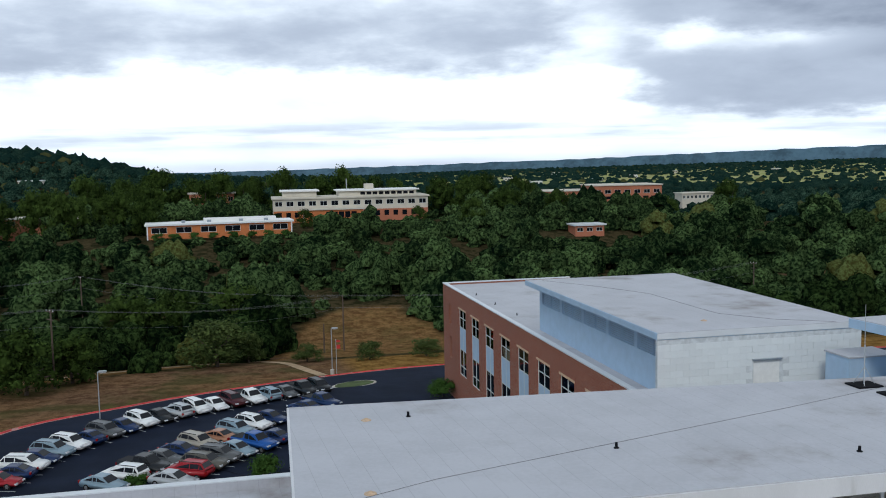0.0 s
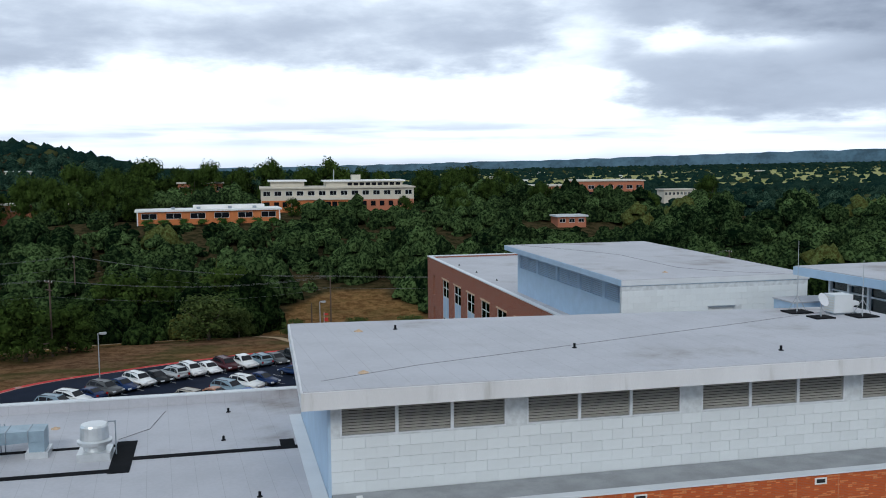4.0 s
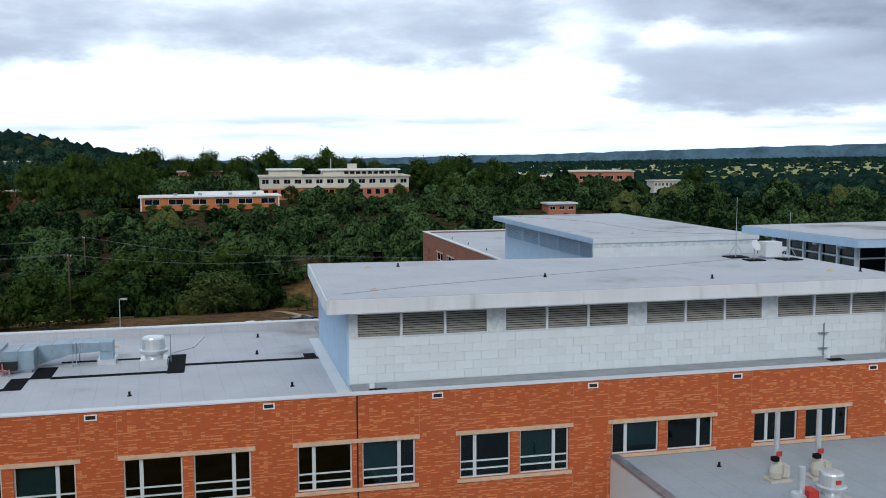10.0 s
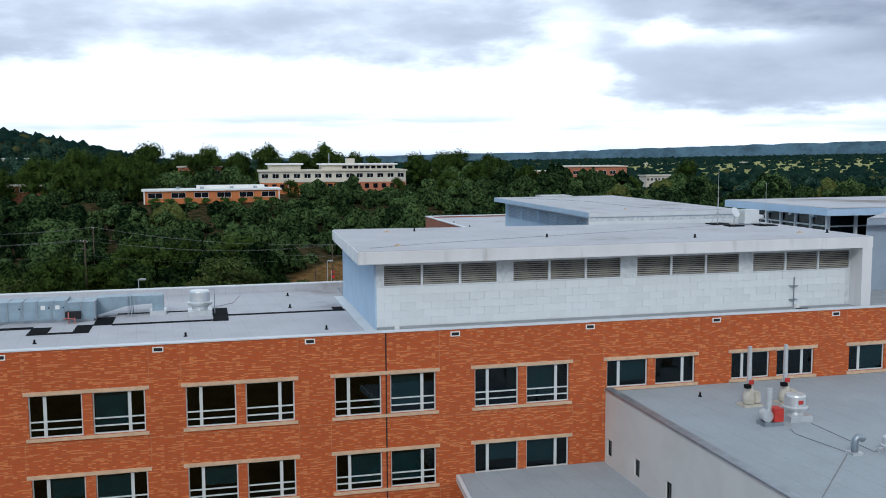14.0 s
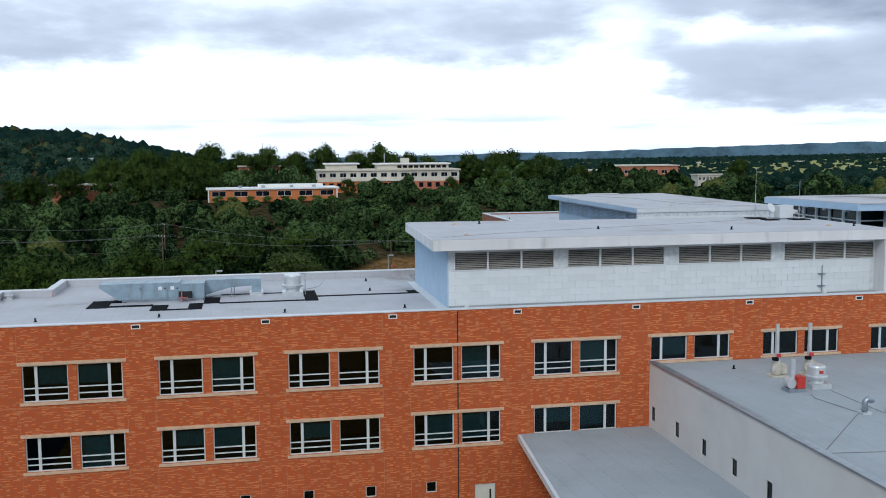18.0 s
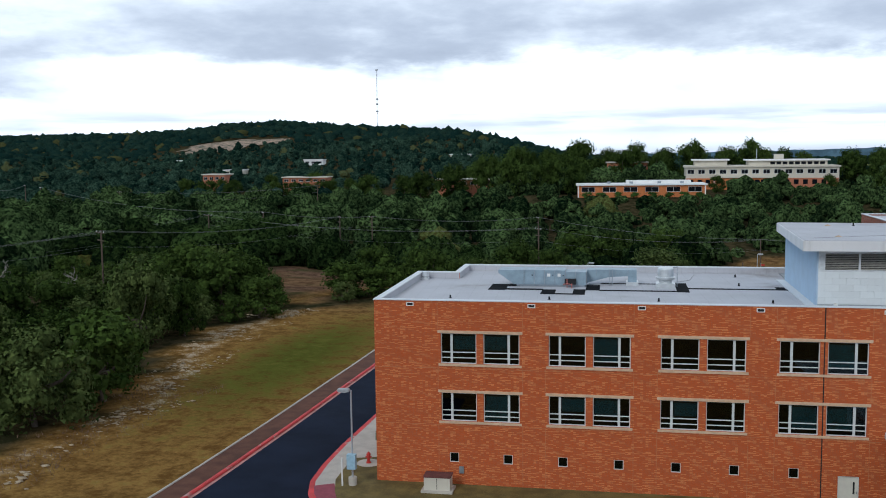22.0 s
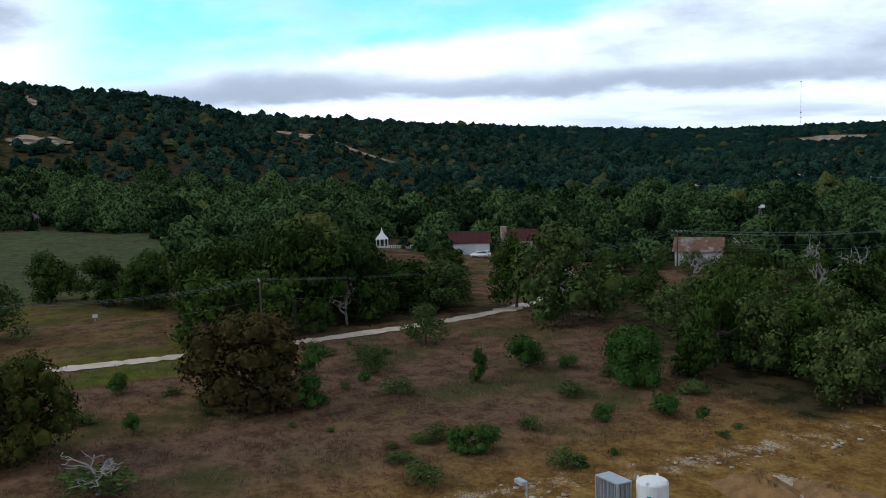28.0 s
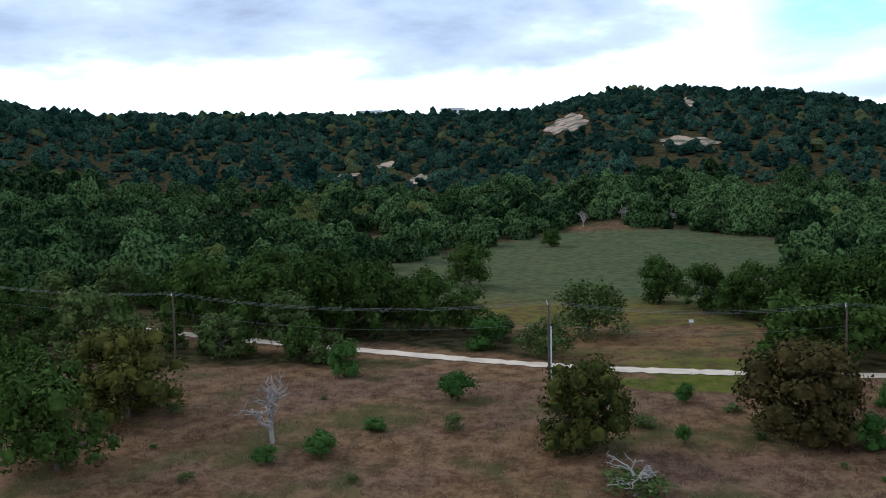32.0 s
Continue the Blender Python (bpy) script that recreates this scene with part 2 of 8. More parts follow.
def glass_material(name, tint, through_share=0.6):
    m = bpy.data.materials.new(name)
    m.use_nodes = True
    n = Net(m.node_tree)
    t = m.node_tree
    outp = [x for x in t.nodes if x.type == "OUTPUT_MATERIAL"][0]
    t.nodes.remove(t.nodes["Principled BSDF"])
    tr, gl = n.node("ShaderNodeBsdfTransparent"), n.node("ShaderNodeBsdfGlossy")
    tr.inputs[0].default_value, gl.inputs["Roughness"].default_value = (*tint, 1), 0.02
    gl.inputs[0].default_value = (0.8, 0.9, 0.95, 1)
    fr = n.node("ShaderNodeFresnel")
    fr.inputs[0].default_value = 1.5
    mx = n.node("ShaderNodeMixShader")
    n.put(mx.inputs[0], fr.outputs[0])
    t.links.new(tr.outputs[0], mx.inputs[1])
    t.links.new(gl.outputs[0], mx.inputs[2])
    t.links.new(mx.outputs[0], outp.inputs[0])
    return m


M_BRICK = brick_material("orange brick", (0.49, 0.095, 0.022), (0.72, 0.27, 0.1), (0.3, 0.12, 0.065))
M_BRICK_RED = brick_material("red brick", (0.27, 0.085, 0.05), (0.38, 0.16, 0.1), (0.3, 0.2, 0.16))
M_STONE = material("cast stone", (0.56, 0.39, 0.26), vary=0.12)
M_ROOF = material("roof membrane", (0.445, 0.445, 0.475), 0.7, vary=0.06, scale=0.35, fine=6, bump=0.05, dark=(0.17, 0.14, 0.12), dark_at=(0.53, 0.76), dark_scale=0.12, seams=1.05)
M_GRAVEL = material("grey ballast", (0.3, 0.315, 0.33), 0.9, vary=0.15, scale=0.8, fine=25, bump=0.3)
M_COPING = material("painted metal coping", (0.6, 0.62, 0.64), 0.5, vary=0.05, scale=0.6)
M_FASCIA = material("white fascia", (0.65, 0.645, 0.655), 0.7, vary=0.06, scale=0.7, dark=(0.4, 0.39, 0.37), dark_at=(0.58, 0.8), dark_scale=0.9, stretch=(1, 1, 0.15))
M_BLOCK = material("white painted block", (0.675, 0.705, 0.715), 0.8, vary=0.05, scale=0.7, fine=30, bump=0.2, piece=0.14)
M_JOINT = material("block joint", (0.55, 0.575, 0.59), 0.9)
M_METAL_BLUE = material("blue-grey metal siding", (0.38, 0.5, 0.64), 0.45, 0.0, vary=0.06, scale=1.0)
M_METAL_GREY = material("grey metal siding", (0.27, 0.32, 0.385), 0.5, vary=0.06, scale=1.0)
M_GALV = material("galvanised steel", (0.33, 0.37, 0.41), 0.4, 0.7, vary=0.15, scale=2.0)
M_ALU = material("spun aluminium", (0.62, 0.64, 0.65), 0.35, 0.55, vary=0.08, scale=2.0)
M_DUCT = material("blue-grey sheet metal", (0.27, 0.35, 0.41), 0.45, 0.3, vary=0.14, scale=1.3)
M_LOUVRE = material("grey louvre blades", (0.6, 0.58, 0.54), 0.6, vary=0.06)
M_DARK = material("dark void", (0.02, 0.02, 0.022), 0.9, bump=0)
M_BLACK_PAD = material("black walk pad", (0.011, 0.012, 0.014), 0.95, vary=0.2, scale=1, spec=0.05)
M_ROOF_GREY = material("weathered grey membrane", (0.325, 0.355, 0.38), 0.75, vary=0.06, scale=0.35, fine=6, bump=0.05, dark=(0.2, 0.185, 0.175), dark_at=(0.6, 0.78), dark_scale=0.14, seams=1.5)
M_FRAME = material("pale window frame", (0.55, 0.58, 0.58), 0.5, vary=0.04)
M_GLASS = glass_material("window glass", (0.13, 0.25, 0.28))
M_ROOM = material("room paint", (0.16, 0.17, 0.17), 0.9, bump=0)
M_BLIND = material("drawn blind", (0.48, 0.58, 0.57), 0.9, bump=0)
M_STUCCO = material("pale stucco", (0.56, 0.545, 0.525), 0.9, vary=0.05, scale=0.5)
M_DOOR = material("cream painted door", (0.62, 0.6, 0.53), 0.5, vary=0.04)
M_ASPHALT = material("asphalt", (0.011, 0.0155, 0.03), 0.9, vary=0.25, scale=0.25, fine=14, bump=0.3, dark=(0.02, 0.026, 0.042), dark_at=(0.55, 0.75), dark_scale=0.08, spec=0.06)
M_KERB_RED = material("red painted kerb", (0.5, 0.045, 0.045), 0.7, vary=0.25, scale=0.6, dark=(0.42, 0.3, 0.27), dark_at=(0.6, 0.7), dark_scale=0.7)
M_CONCRETE = material("concrete", (0.45, 0.41, 0.36), 0.9, vary=0.12, scale=0.8)
M_DIRT = material("caliche dirt", (0.5, 0.4, 0.31), 0.95, vary=0.2, scale=0.3, fine=8, bump=0.3)
M_PAINT = material("white road paint", (0.6, 0.6, 0.58), 0.7, vary=0.2, scale=2)
M_BARK = material("bark", (0.09, 0.07, 0.055), 0.95, vary=0.3, scale=4, bump=0.6)
M_DEADWOOD = material("bleached dead wood", (0.28, 0.25, 0.23), 0.95, vary=0.2, scale=4)
M_POLE = material("weathered pole wood", (0.09, 0.065, 0.05), 0.9, vary=0.3, scale=3, stretch=(1, 1, 0.1))
M_STEEL = material("grey painted steel", (0.4, 0.42, 0.44), 0.5, 0.3, vary=0.06)
M_WIRE = material("wire", (0.17, 0.17, 0.175), 0.6, bump=0)
M_WHITE = material("white paint", (0.72, 0.72, 0.7), 0.6, vary=0.05)
M_RED = material("red enamel", (0.45, 0.04, 0.03), 0.5)
M_RUST = material("rusted tin roof", (0.3, 0.17, 0.12), 0.7, 0.2, vary=0.3, scale=0.6, dark=(0.42, 0.4, 0.38), dark_at=(0.5, 0.65), dark_scale=0.6)
M_SHINGLE = material("dark red shingles", (0.12, 0.045, 0.04), 0.9, vary=0.25, scale=2)
M_ORANGE = material("orange brick wall", (0.5, 0.17, 0.06), 0.85, vary=0.12, scale=0.6, fine=12)
M_CREAM = material("cream concrete", (0.55, 0.51, 0.43), 0.85, vary=0.08, scale=0.3)
M_FARBRICK = material("rose brick wall", (0.4, 0.15, 0.085), 0.85, vary=0.12, scale=0.2)
M_LEAF = leaf_material("oak leaves", (0.002, 0.008, 0.002), (0.07, 0.112, 0.024), tint=False)
M_LEAF_OLIVE = leaf_material("mesquite leaves", (0.014, 0.028, 0.008), (0.115, 0.15, 0.046), tint=False)
M_LEAF_BROWN = leaf_material("browning leaves", (0.009, 0.016, 0.005), (0.085, 0.06, 0.022), tint=False)
M_LEAF_BRIGHT = leaf_material("bright bush leaves", (0.012, 0.034, 0.006), (0.068, 0.128, 0.03), tint=False)
M_LEAF_MIXED = leaf_material("turning leaves", (0.008, 0.018, 0.005), (0.125, 0.115, 0.026), tint=False)
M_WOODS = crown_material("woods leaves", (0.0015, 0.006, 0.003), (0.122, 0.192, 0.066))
# darker copy of the woods leaves: the northern trees' shade put into colour
M_SHADED_WOODS = crown_material("shaded woods leaves", (0.001, 0.004, 0.002), (0.056, 0.094, 0.026))
# hill and ridge leaves: the blue of distance haze is mixed into the colour
M_HILL = crown_material("hazed hillside leaves", (0.002, 0.01, 0.008), (0.068, 0.12, 0.078))
M_RIDGE = crown_material("hazed ridge leaves", (0.005, 0.018, 0.016), (0.034, 0.06, 0.038))
M_BRICK_JOINT = material("brick coloured sealant", (0.42, 0.17, 0.08), 0.8)


# ---- mesh helpers ----
def box(bm, x0, x1, y0, y1, z0, z1):
    vs = [bm.verts.new((x, y, z)) for z in (z0, z1) for y in (y0, y1) for x in (x0, x1)]
    for f in ((0, 2, 3, 1), (4, 5, 7, 6), (0, 1, 5, 4), (2, 6, 7, 3), (0, 4, 6, 2), (1, 3, 7, 5)):
        bm.faces.new([vs[i] for i in f])
    return vs


def prism(bm, pts, z0, z1):
    a, b = [bm.verts.new((x, y, z0)) for x, y in pts], [bm.verts.new((x, y, z1)) for x, y in pts]
    bm.faces.new(a[::-1])
    bm.faces.new(b)
    for i in range(len(pts)):
        j = (i + 1) % len(pts)
        bm.faces.new((a[i], a[j], b[j], b[i]))


def tube(bm, a, b, ra, rb=None, seg=8, caps=True):
    a, b, rb = Vector(a), Vector(b), ra if rb is None else rb
    q = (b - a).to_track_quat("Z", "Y")
    rings = []
    for p, r in ((a, ra), (b, rb)):
        rings.append([bm.verts.new(p + q @ Vector((r * math.cos(2 * math.pi * i / seg), r * math.sin(2 * math.pi * i / seg), 0))) for i in range(seg)])
    for i in range(seg):
        j = (i + 1) % seg
        bm.faces.new((rings[0][i], rings[0][j], rings[1][j], rings[1][i]))
    if caps:
        bm.faces.new(rings[0][::-1])
        bm.faces.new(rings[1])


def lathe(bm, c, prof, seg=16):
    """A turned form on an upright axis through c; prof: (radius, height) pairs from below."""
    rings = [[bm.verts.new((c[0] + r * math.cos(2 * math.pi * i / seg), c[1] + r * math.sin(2 * math.pi * i / seg), c[2] + z)) for i in range(seg)] for r, z in prof]
    for a, b in zip(rings, rings[1:]):
        for i in range(seg):
            j = (i + 1) % seg
            bm.faces.new((a[i], a[j], b[j], b[i]))
    bm.faces.new(rings[0][::-1])
    bm.faces.new(rings[-1])


def mesh_of(name, bm, mat, smooth=False):
    me = bpy.data.meshes.new(name)
    bm.normal_update()
    bm.to_mesh(me)
    bm.free()
    if smooth:
        for p in me.polygons:
            p.use_smooth = True
    me.materials.append(mat)
    return me


def part(name, bm, mat, parent=None, label="", smooth=False):
    ob = new(name, mesh_of(name, bm, mat, smooth) if isinstance(bm, bmesh.types.BMesh) else bm)
    if parent is not None:
        ob.parent = parent
    return tagged(ob, label)


def boxes(name, mat, parent, rows, label=""):
    bm = bmesh.new()
    for r in rows:
        box(bm, *r)
    return part(name, bm, mat, parent, label)


def thing(name, at, label, category, group="", kind=""):
    ob = new(name)
    ob.location = at
    ob.empty_display_size = 0.2
    return tagged(ob, label, category, group, kind)


def mesh_from(name, verts, faces, mat, tint=None):
    """A mesh from numpy arrays; faces: (m, k)."""
    me = bpy.data.meshes.new(name)
    m, k = faces.shape
    me.vertices.add(len(verts))
    me.vertices.foreach_set("co", verts.astype(np.float32).ravel())
    me.loops.add(m * k)
    me.loops.foreach_set("vertex_index", faces.astype(np.int32).ravel())
    me.polygons.add(m)
    me.polygons.foreach_set("loop_start", (np.arange(m) * k).astype(np.int32))
    me.update(calc_edges=True)
    if tint is not None:
        at = me.attributes.new("tint", "FLOAT", "POINT")
        at.data.foreach_set("value", tint.astype(np.float32))
    me.polygons.foreach_set("use_smooth", np.ones(m, bool))
    me.materials.append(mat)
    return me


def smooth(a, b, x):
    f = np.clip((x - a) / (b - a), 0, 1)
    return f * f * (3 - 2 * f)


# ---- the lie of the land ----
# skyline seen from the middle of the site: bearing (degrees to the left of north), rise (degrees), distance
CX, CY = -8.0, -62.0
RIDGE_AZ = [-180, -60, -37, -24, -10, -4, 3, 6.5, 9.4, 13.6, 16.8, 20, 23, 26, 29, 35, 45, 52, 58, 64, 68, 72, 77, 84, 88, 93, 102, 118, 122, 180]
RIDGE_EL = [0.3, -0.3, -0.35, -0.55, -0.75, -0.95, -0.4, 0.45, 1.0, 1.3, 1.4, 1.62, 1.52, 1.15, 1.0, 0.9, 0.82, 1.1, 1.46, 1.85, 2.25, 2.45, 3.65, 4.25, 4.15, 3.2, 3.2, 3.4, 4.0, 0.3]
RIDGE_R = [1500, 3400, 3400, 3400, 3400, 3000, 1500, 1350, 1400, 1500, 1600, 1700, 1750, 1800, 2100, 2200, 2200, 1800, 1400, 1200, 1000, 950, 950, 950, 950, 1000, 1000, 900, 750, 1500]


def polar(x, y):
    dx, dy = x - CX, y - CY
    return np.hypot(dx, dy), np.degrees(np.arctan2(-dx, dy))


def land(x, y):
    x, y = np.asarray(x, float), np.asarray(y, float)
    low = 2.6 * smooth(-50, -112, x) * smooth(60, 0, y)
    north = -1.0 * smooth(40, 85, y) - 1.6 * smooth(88, 125, y) - 6.5 * np.exp(-(((y - 172) / 32) ** 2)) + 9.0 * smooth(232, 288, y) * (1 - 0.5 * smooth(80, 220, x))
    low = low + north * smooth(-110, -45, x)
    r, az = polar(x, y)
    el, big = np.interp(az, RIDGE_AZ, RIDGE_EL), np.interp(az, RIDGE_AZ, RIDGE_R)
    top = 26 + big * np.tan(np.radians(el)) - 9
    low = low - 13.0 * smooth(430, 780, r) * smooth(-4, -12, az)
    f = smooth(0.27 * big, big, r)
    roll = 2.5 * np.sin(x * 0.021 + 1.3) * np.sin(y * 0.017 + 0.4) * smooth(300, 600, r) * (1 - f)
    h = low * (1 - f) + top * f + roll
    return h - np.clip((r - big) * 0.08, 0, 60)


def ground_at(x, y):
    return float(land(x, y))


def graded(lo, a, b, hi, step, grow=1.07):
    mid = list(np.arange(a, b + 0.1, step))
    up, s, v = [], step, mid[-1]
    while v < hi:
        s *= grow
        v += s
        up.append(v)
    dn, s, v = [], step, mid[0]
    while v > lo:
        s *= grow
        v -= s
        dn.append(v)
    return np.array(dn[::-1] + mid + up)


def catmull(pts, n=10):
    p = [np.array(q, float) for q in pts]
    p = [2 * p[0] - p[1]] + p + [2 * p[-1] - p[-2]]
    out = []
    for a, b, c, d in zip(p, p[1:], p[2:], p[3:]):
        for i in range(n):
            t = i / n
            out.append(0.5 * ((2 * b) + (c - a) * t + (2 * a - 5 * b + 4 * c - d) * t * t + (3 * b - a - 3 * c + d) * t**3))
    out.append(p[-2])
    return np.array(out)


KERB = catmull([(-60, -85), (-50.5, -45), (-45.4, -14), (-43.2, 10), (-41.6, 36), (-39.5, 65), (-31, 89), (-18, 100), (-4.5, 108.6), (11.4, 116), (28.8, 119.5), (60, 117), (120, 100)], 8)
DIRT_ROAD = catmull([(-210, -250), (-150, -139), (-130, -92), (-121, -66), (-118, -48), (-117, -25), (-121, 4), (-136, 26), (-160, 45), (-185, 60)], 8)


def side_of(line, x, y):
    """Distance to a line, and on which side of it (left positive)."""
    x, y = np.asarray(x, float), np.asarray(y, float)
    best, sgn = np.full(x.shape, 1e9), np.ones(x.shape)
    for a, b in zip(line[:-1], line[1:]):
        d = b - a
        L = d @ d
        t = np.clip(((x - a[0]) * d[0] + (y - a[1]) * d[1]) / L, 0, 1)
        px, py = x - (a[0] + t * d[0]), y - (a[1] + t * d[1])
        dist = np.hypot(px, py)
        s = np.sign(d[0] * py - d[1] * px)
        sgn = np.where(dist < best, s, sgn)
        best = np.minimum(best, dist)
    return best, sgn


def oval(x, y, cx, cy, rx, ry, turn=0.0):
    c, s = math.cos(radians(turn)), math.sin(radians(turn))
    u, v = (x - cx) * c + (y - cy) * s, -(x - cx) * s + (y - cy) * c
    return np.hypot(u / rx, v / ry)


# bare scars and tracks on the hills: centre, half sizes, turn
SCARS = ((-700, -70, 62, 17, 0), (-730, 19, 40, 4.5, 0), (-552, -3, 24, 19, 0), (-640, 215, 75, 10, 30), (-668, 195, 36, 18, 20), (-556, -172, 18, 9, 0), (-490, -145, 30, 6, 0), (-504, -184, 14, 6, 0), (-317, -152, 16, 11, 0), (-885, 1055, 80, 110, 38), (-440, 940, 75, 80, 25), (-440, 345, 55, 12, 141), (-481, 489, 24, 12, 135))


def meadow(x, y):
    """1 on the far hayfield and the clearing that runs down to the track."""
    lo = np.interp(x, [-330, -326, -293, -239, -200, -175, -150, -123], [-60, -68, -92, -112, -114, -104, -78, -66])
    hi = np.interp(x, [-330, -319, -300, -263, -215, -190, -160, -123], [-50, -27, -8, -2, -18, -25, -31, -38])
    return (x > -328) & (x < -118) & (y > lo + 2 * np.sin(x * 0.3)) & (y < hi + 2 * np.sin(x * 0.23 + 1))


FOOTPATH = catmull([(-40, 127), (-34, 132), (-25, 138), (-12, 146), (-2, 146), (4, 137), (7, 126), (9.5, 117)], 8)


def open_land(x, y):
    """1 where no woods stand."""
    d, s = side_of(KERB, x, y)
    inside = (s < 0)
    lawn = (s > 0) & (d < np.where(x < 8, np.interp(y, [-20, 5, 17, 35, 56, 78, 100, 112, 120], [17, 19, 21, 25, 30, 26, 17, 22, 29]), 20) + 1.5 * np.sin(y * 0.35))
    field = (x > -120) & (x < -44) & (y > -170) & (y < np.interp(x, [-118, -110, -93, -80, -64, -44], [4, 14, 7, 1, 1, 20]))
    o = inside | lawn | field | meadow(x, y)
    for c in ((-70, 97, 6, 14, 15), (-74, 108, 15, 11, 0), (-80, 124, 10, 14, 20), (-64, 118, 9, 10, 0), (-150, 436, 72, 30, -8), (24, 158, 24, 15, 10), (24, 172, 17, 30, -10), (178, 388, 20, 26, 0), (163, 262, 14, 7, 0), (154, 211, 9, 3, 0), (80, 226, 9, 4, 0), (-190, 40, 26, 12, 40), (-214, 31, 24, 7, -24), (-192, 46, 24, 10, -30), (-235, 60, 24, 14, 20),
              (-7, 290, 36, 13, 3), (155, 420, 60, 30, 0), (-188, 20, 48, 8, -25), (-128, 52, 40, 10, -43), (45, 318, 36, 26, 0), (-150, 25, 52, 8, 147), (-138, 62, 24, 7, 134), (-75, 285, 34, 14, 0), (-95, 330, 40, 12, 10), (-160, 420, 60, 14, 10), (45, 350, 36, 14, 0), (112, 268, 16, 8, 0), (175, 300, 40, 12, 0), (160, 425, 48, 16, 0),
              *SCARS, (-366, -190, 34, 12, 0), (-198, 381, 40, 16, 112), (-185, 405, 40, 20, 110), (-105, 400, 60, 30, 100), (-500, -20, 14, 22, 0), (-330, -55, 30, 10, 20), (-420, 10, 26, 8, 0), (-350, 180, 30, 10, 30), (-300, -130, 28, 12, 0)):
        o = o | (oval(x, y, *c) < 1)
    dr, _ = side_of(DIRT_ROAD, x, y)
    return o | (dr < 5) | (side_of(FOOTPATH, x, y)[0] < 5)


# ---- ground ----
gx, gy = graded(-4600, -230, 130, 4600, 3.0), graded(-4600, -170, 230, 4600, 3.0)
GX, GY = np.meshgrid(gx, gy)
GZ = land(GX, GY)
nv, nh = len(gy), len(gx)
idx = np.arange(nv * nh).reshape(nv, nh)
quads = np.stack([idx[:-1, :-1], idx[:-1, 1:], idx[1:, 1:], idx[1:, :-1]], -1).reshape(-1, 4)


def ground_material():
    m = bpy.data.materials.new("grass and soil")
    m.use_nodes = True
    n = Net(m.node_tree)
    p = m.node_tree.nodes["Principled BSDF"]
    co = n.node("ShaderNodeTexCoord").outputs["Object"]
    a = {k: n.node("ShaderNodeAttribute", attribute_name=k).outputs["Fac"] for k in ("tint", "woods", "bare", "plum", "hay")}
    big, mid, fine = n.noise(co, 0.05, 5.0, 0.6), n.noise(co, 0.45, 5.0, 0.65), n.noise(co, 5.0, 4.0, 0.7)
    clod = n.math("ADD", n.math("MULTIPLY", mid, 0.6), n.math("MULTIPLY", n.noise(co, 1.9, 5.0, 0.7), 0.4))
    straw = n.mix(n.ramp(clod, 0.38, 0.62), (0.115, 0.06, 0.018), (0.27, 0.158, 0.048))
    brown = n.mix(n.ramp(clod, 0.38, 0.62), (0.066, 0.038, 0.025), (0.162, 0.098, 0.064))
    green = n.mix(n.ramp(mid, 0.3, 0.7), (0.045, 0.062, 0.01), (0.112, 0.108, 0.022))
    col = n.mix(n.math("MULTIPLY", a["plum"], n.ramp(big, 0.35, 0.6, 0.75, 1.0)), straw, brown)
    col = n.mix(n.ramp(n.math("ADD", a["tint"], n.math("MULTIPLY", n.math("SUBTRACT", mid, 0.5), 1.2)), 0.25, 0.75), col, green)
    tufts = n.ramp(n.noise(co, 0.11, 4.0, 0.6), 0.47, 0.66, 0.0, 0.75)
    col = n.mix(n.math("MULTIPLY", tufts, a["plum"]), col, (0.05, 0.056, 0.02))
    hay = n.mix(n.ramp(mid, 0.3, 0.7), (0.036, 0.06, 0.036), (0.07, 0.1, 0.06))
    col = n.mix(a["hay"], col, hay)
    # far plain: a patch of sunlight painted into the ground as bright yellow-green
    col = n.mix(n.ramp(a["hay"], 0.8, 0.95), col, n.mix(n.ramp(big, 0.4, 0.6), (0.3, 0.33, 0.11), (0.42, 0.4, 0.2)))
    stones = n.mix(n.ramp(fine, 0.4, 0.6), (0.27, 0.2, 0.13), (0.5, 0.42, 0.32))
    col = n.mix(n.ramp(n.math("ADD", n.math("ADD", a["bare"], n.math("MULTIPLY", n.math("SUBTRACT", fine, 0.5), 1.1)), n.math("MULTIPLY", n.math("SUBTRACT", mid, 0.5), 1.6)), 0.35, 0.75), col, stones)
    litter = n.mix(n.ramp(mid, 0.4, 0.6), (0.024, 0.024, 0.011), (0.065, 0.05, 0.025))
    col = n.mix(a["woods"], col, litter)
    col = n.mix(n.math("MULTIPLY", n.ramp(fine, 0.5, 0.75), 0.25), col, (0.05, 0.035, 0.02))
    n.put(p.inputs["Base Color"], col)
    p.inputs["Roughness"].default_value = 1.0
    p.inputs["Specular IOR Level"].default_value = 0.0
    b = n.node("ShaderNodeBump")
    b.inputs["Strength"].default_value, b.inputs["Distance"].default_value = 0.6, 0.25
    n.put(b.inputs["Height"], n.math("ADD", n.noise(co, 1.6, 5.0, 0.7), n.math("MULTIPLY", fine, 0.4)))
    n.put(p.inputs["Normal"], b.outputs[0])
    return m


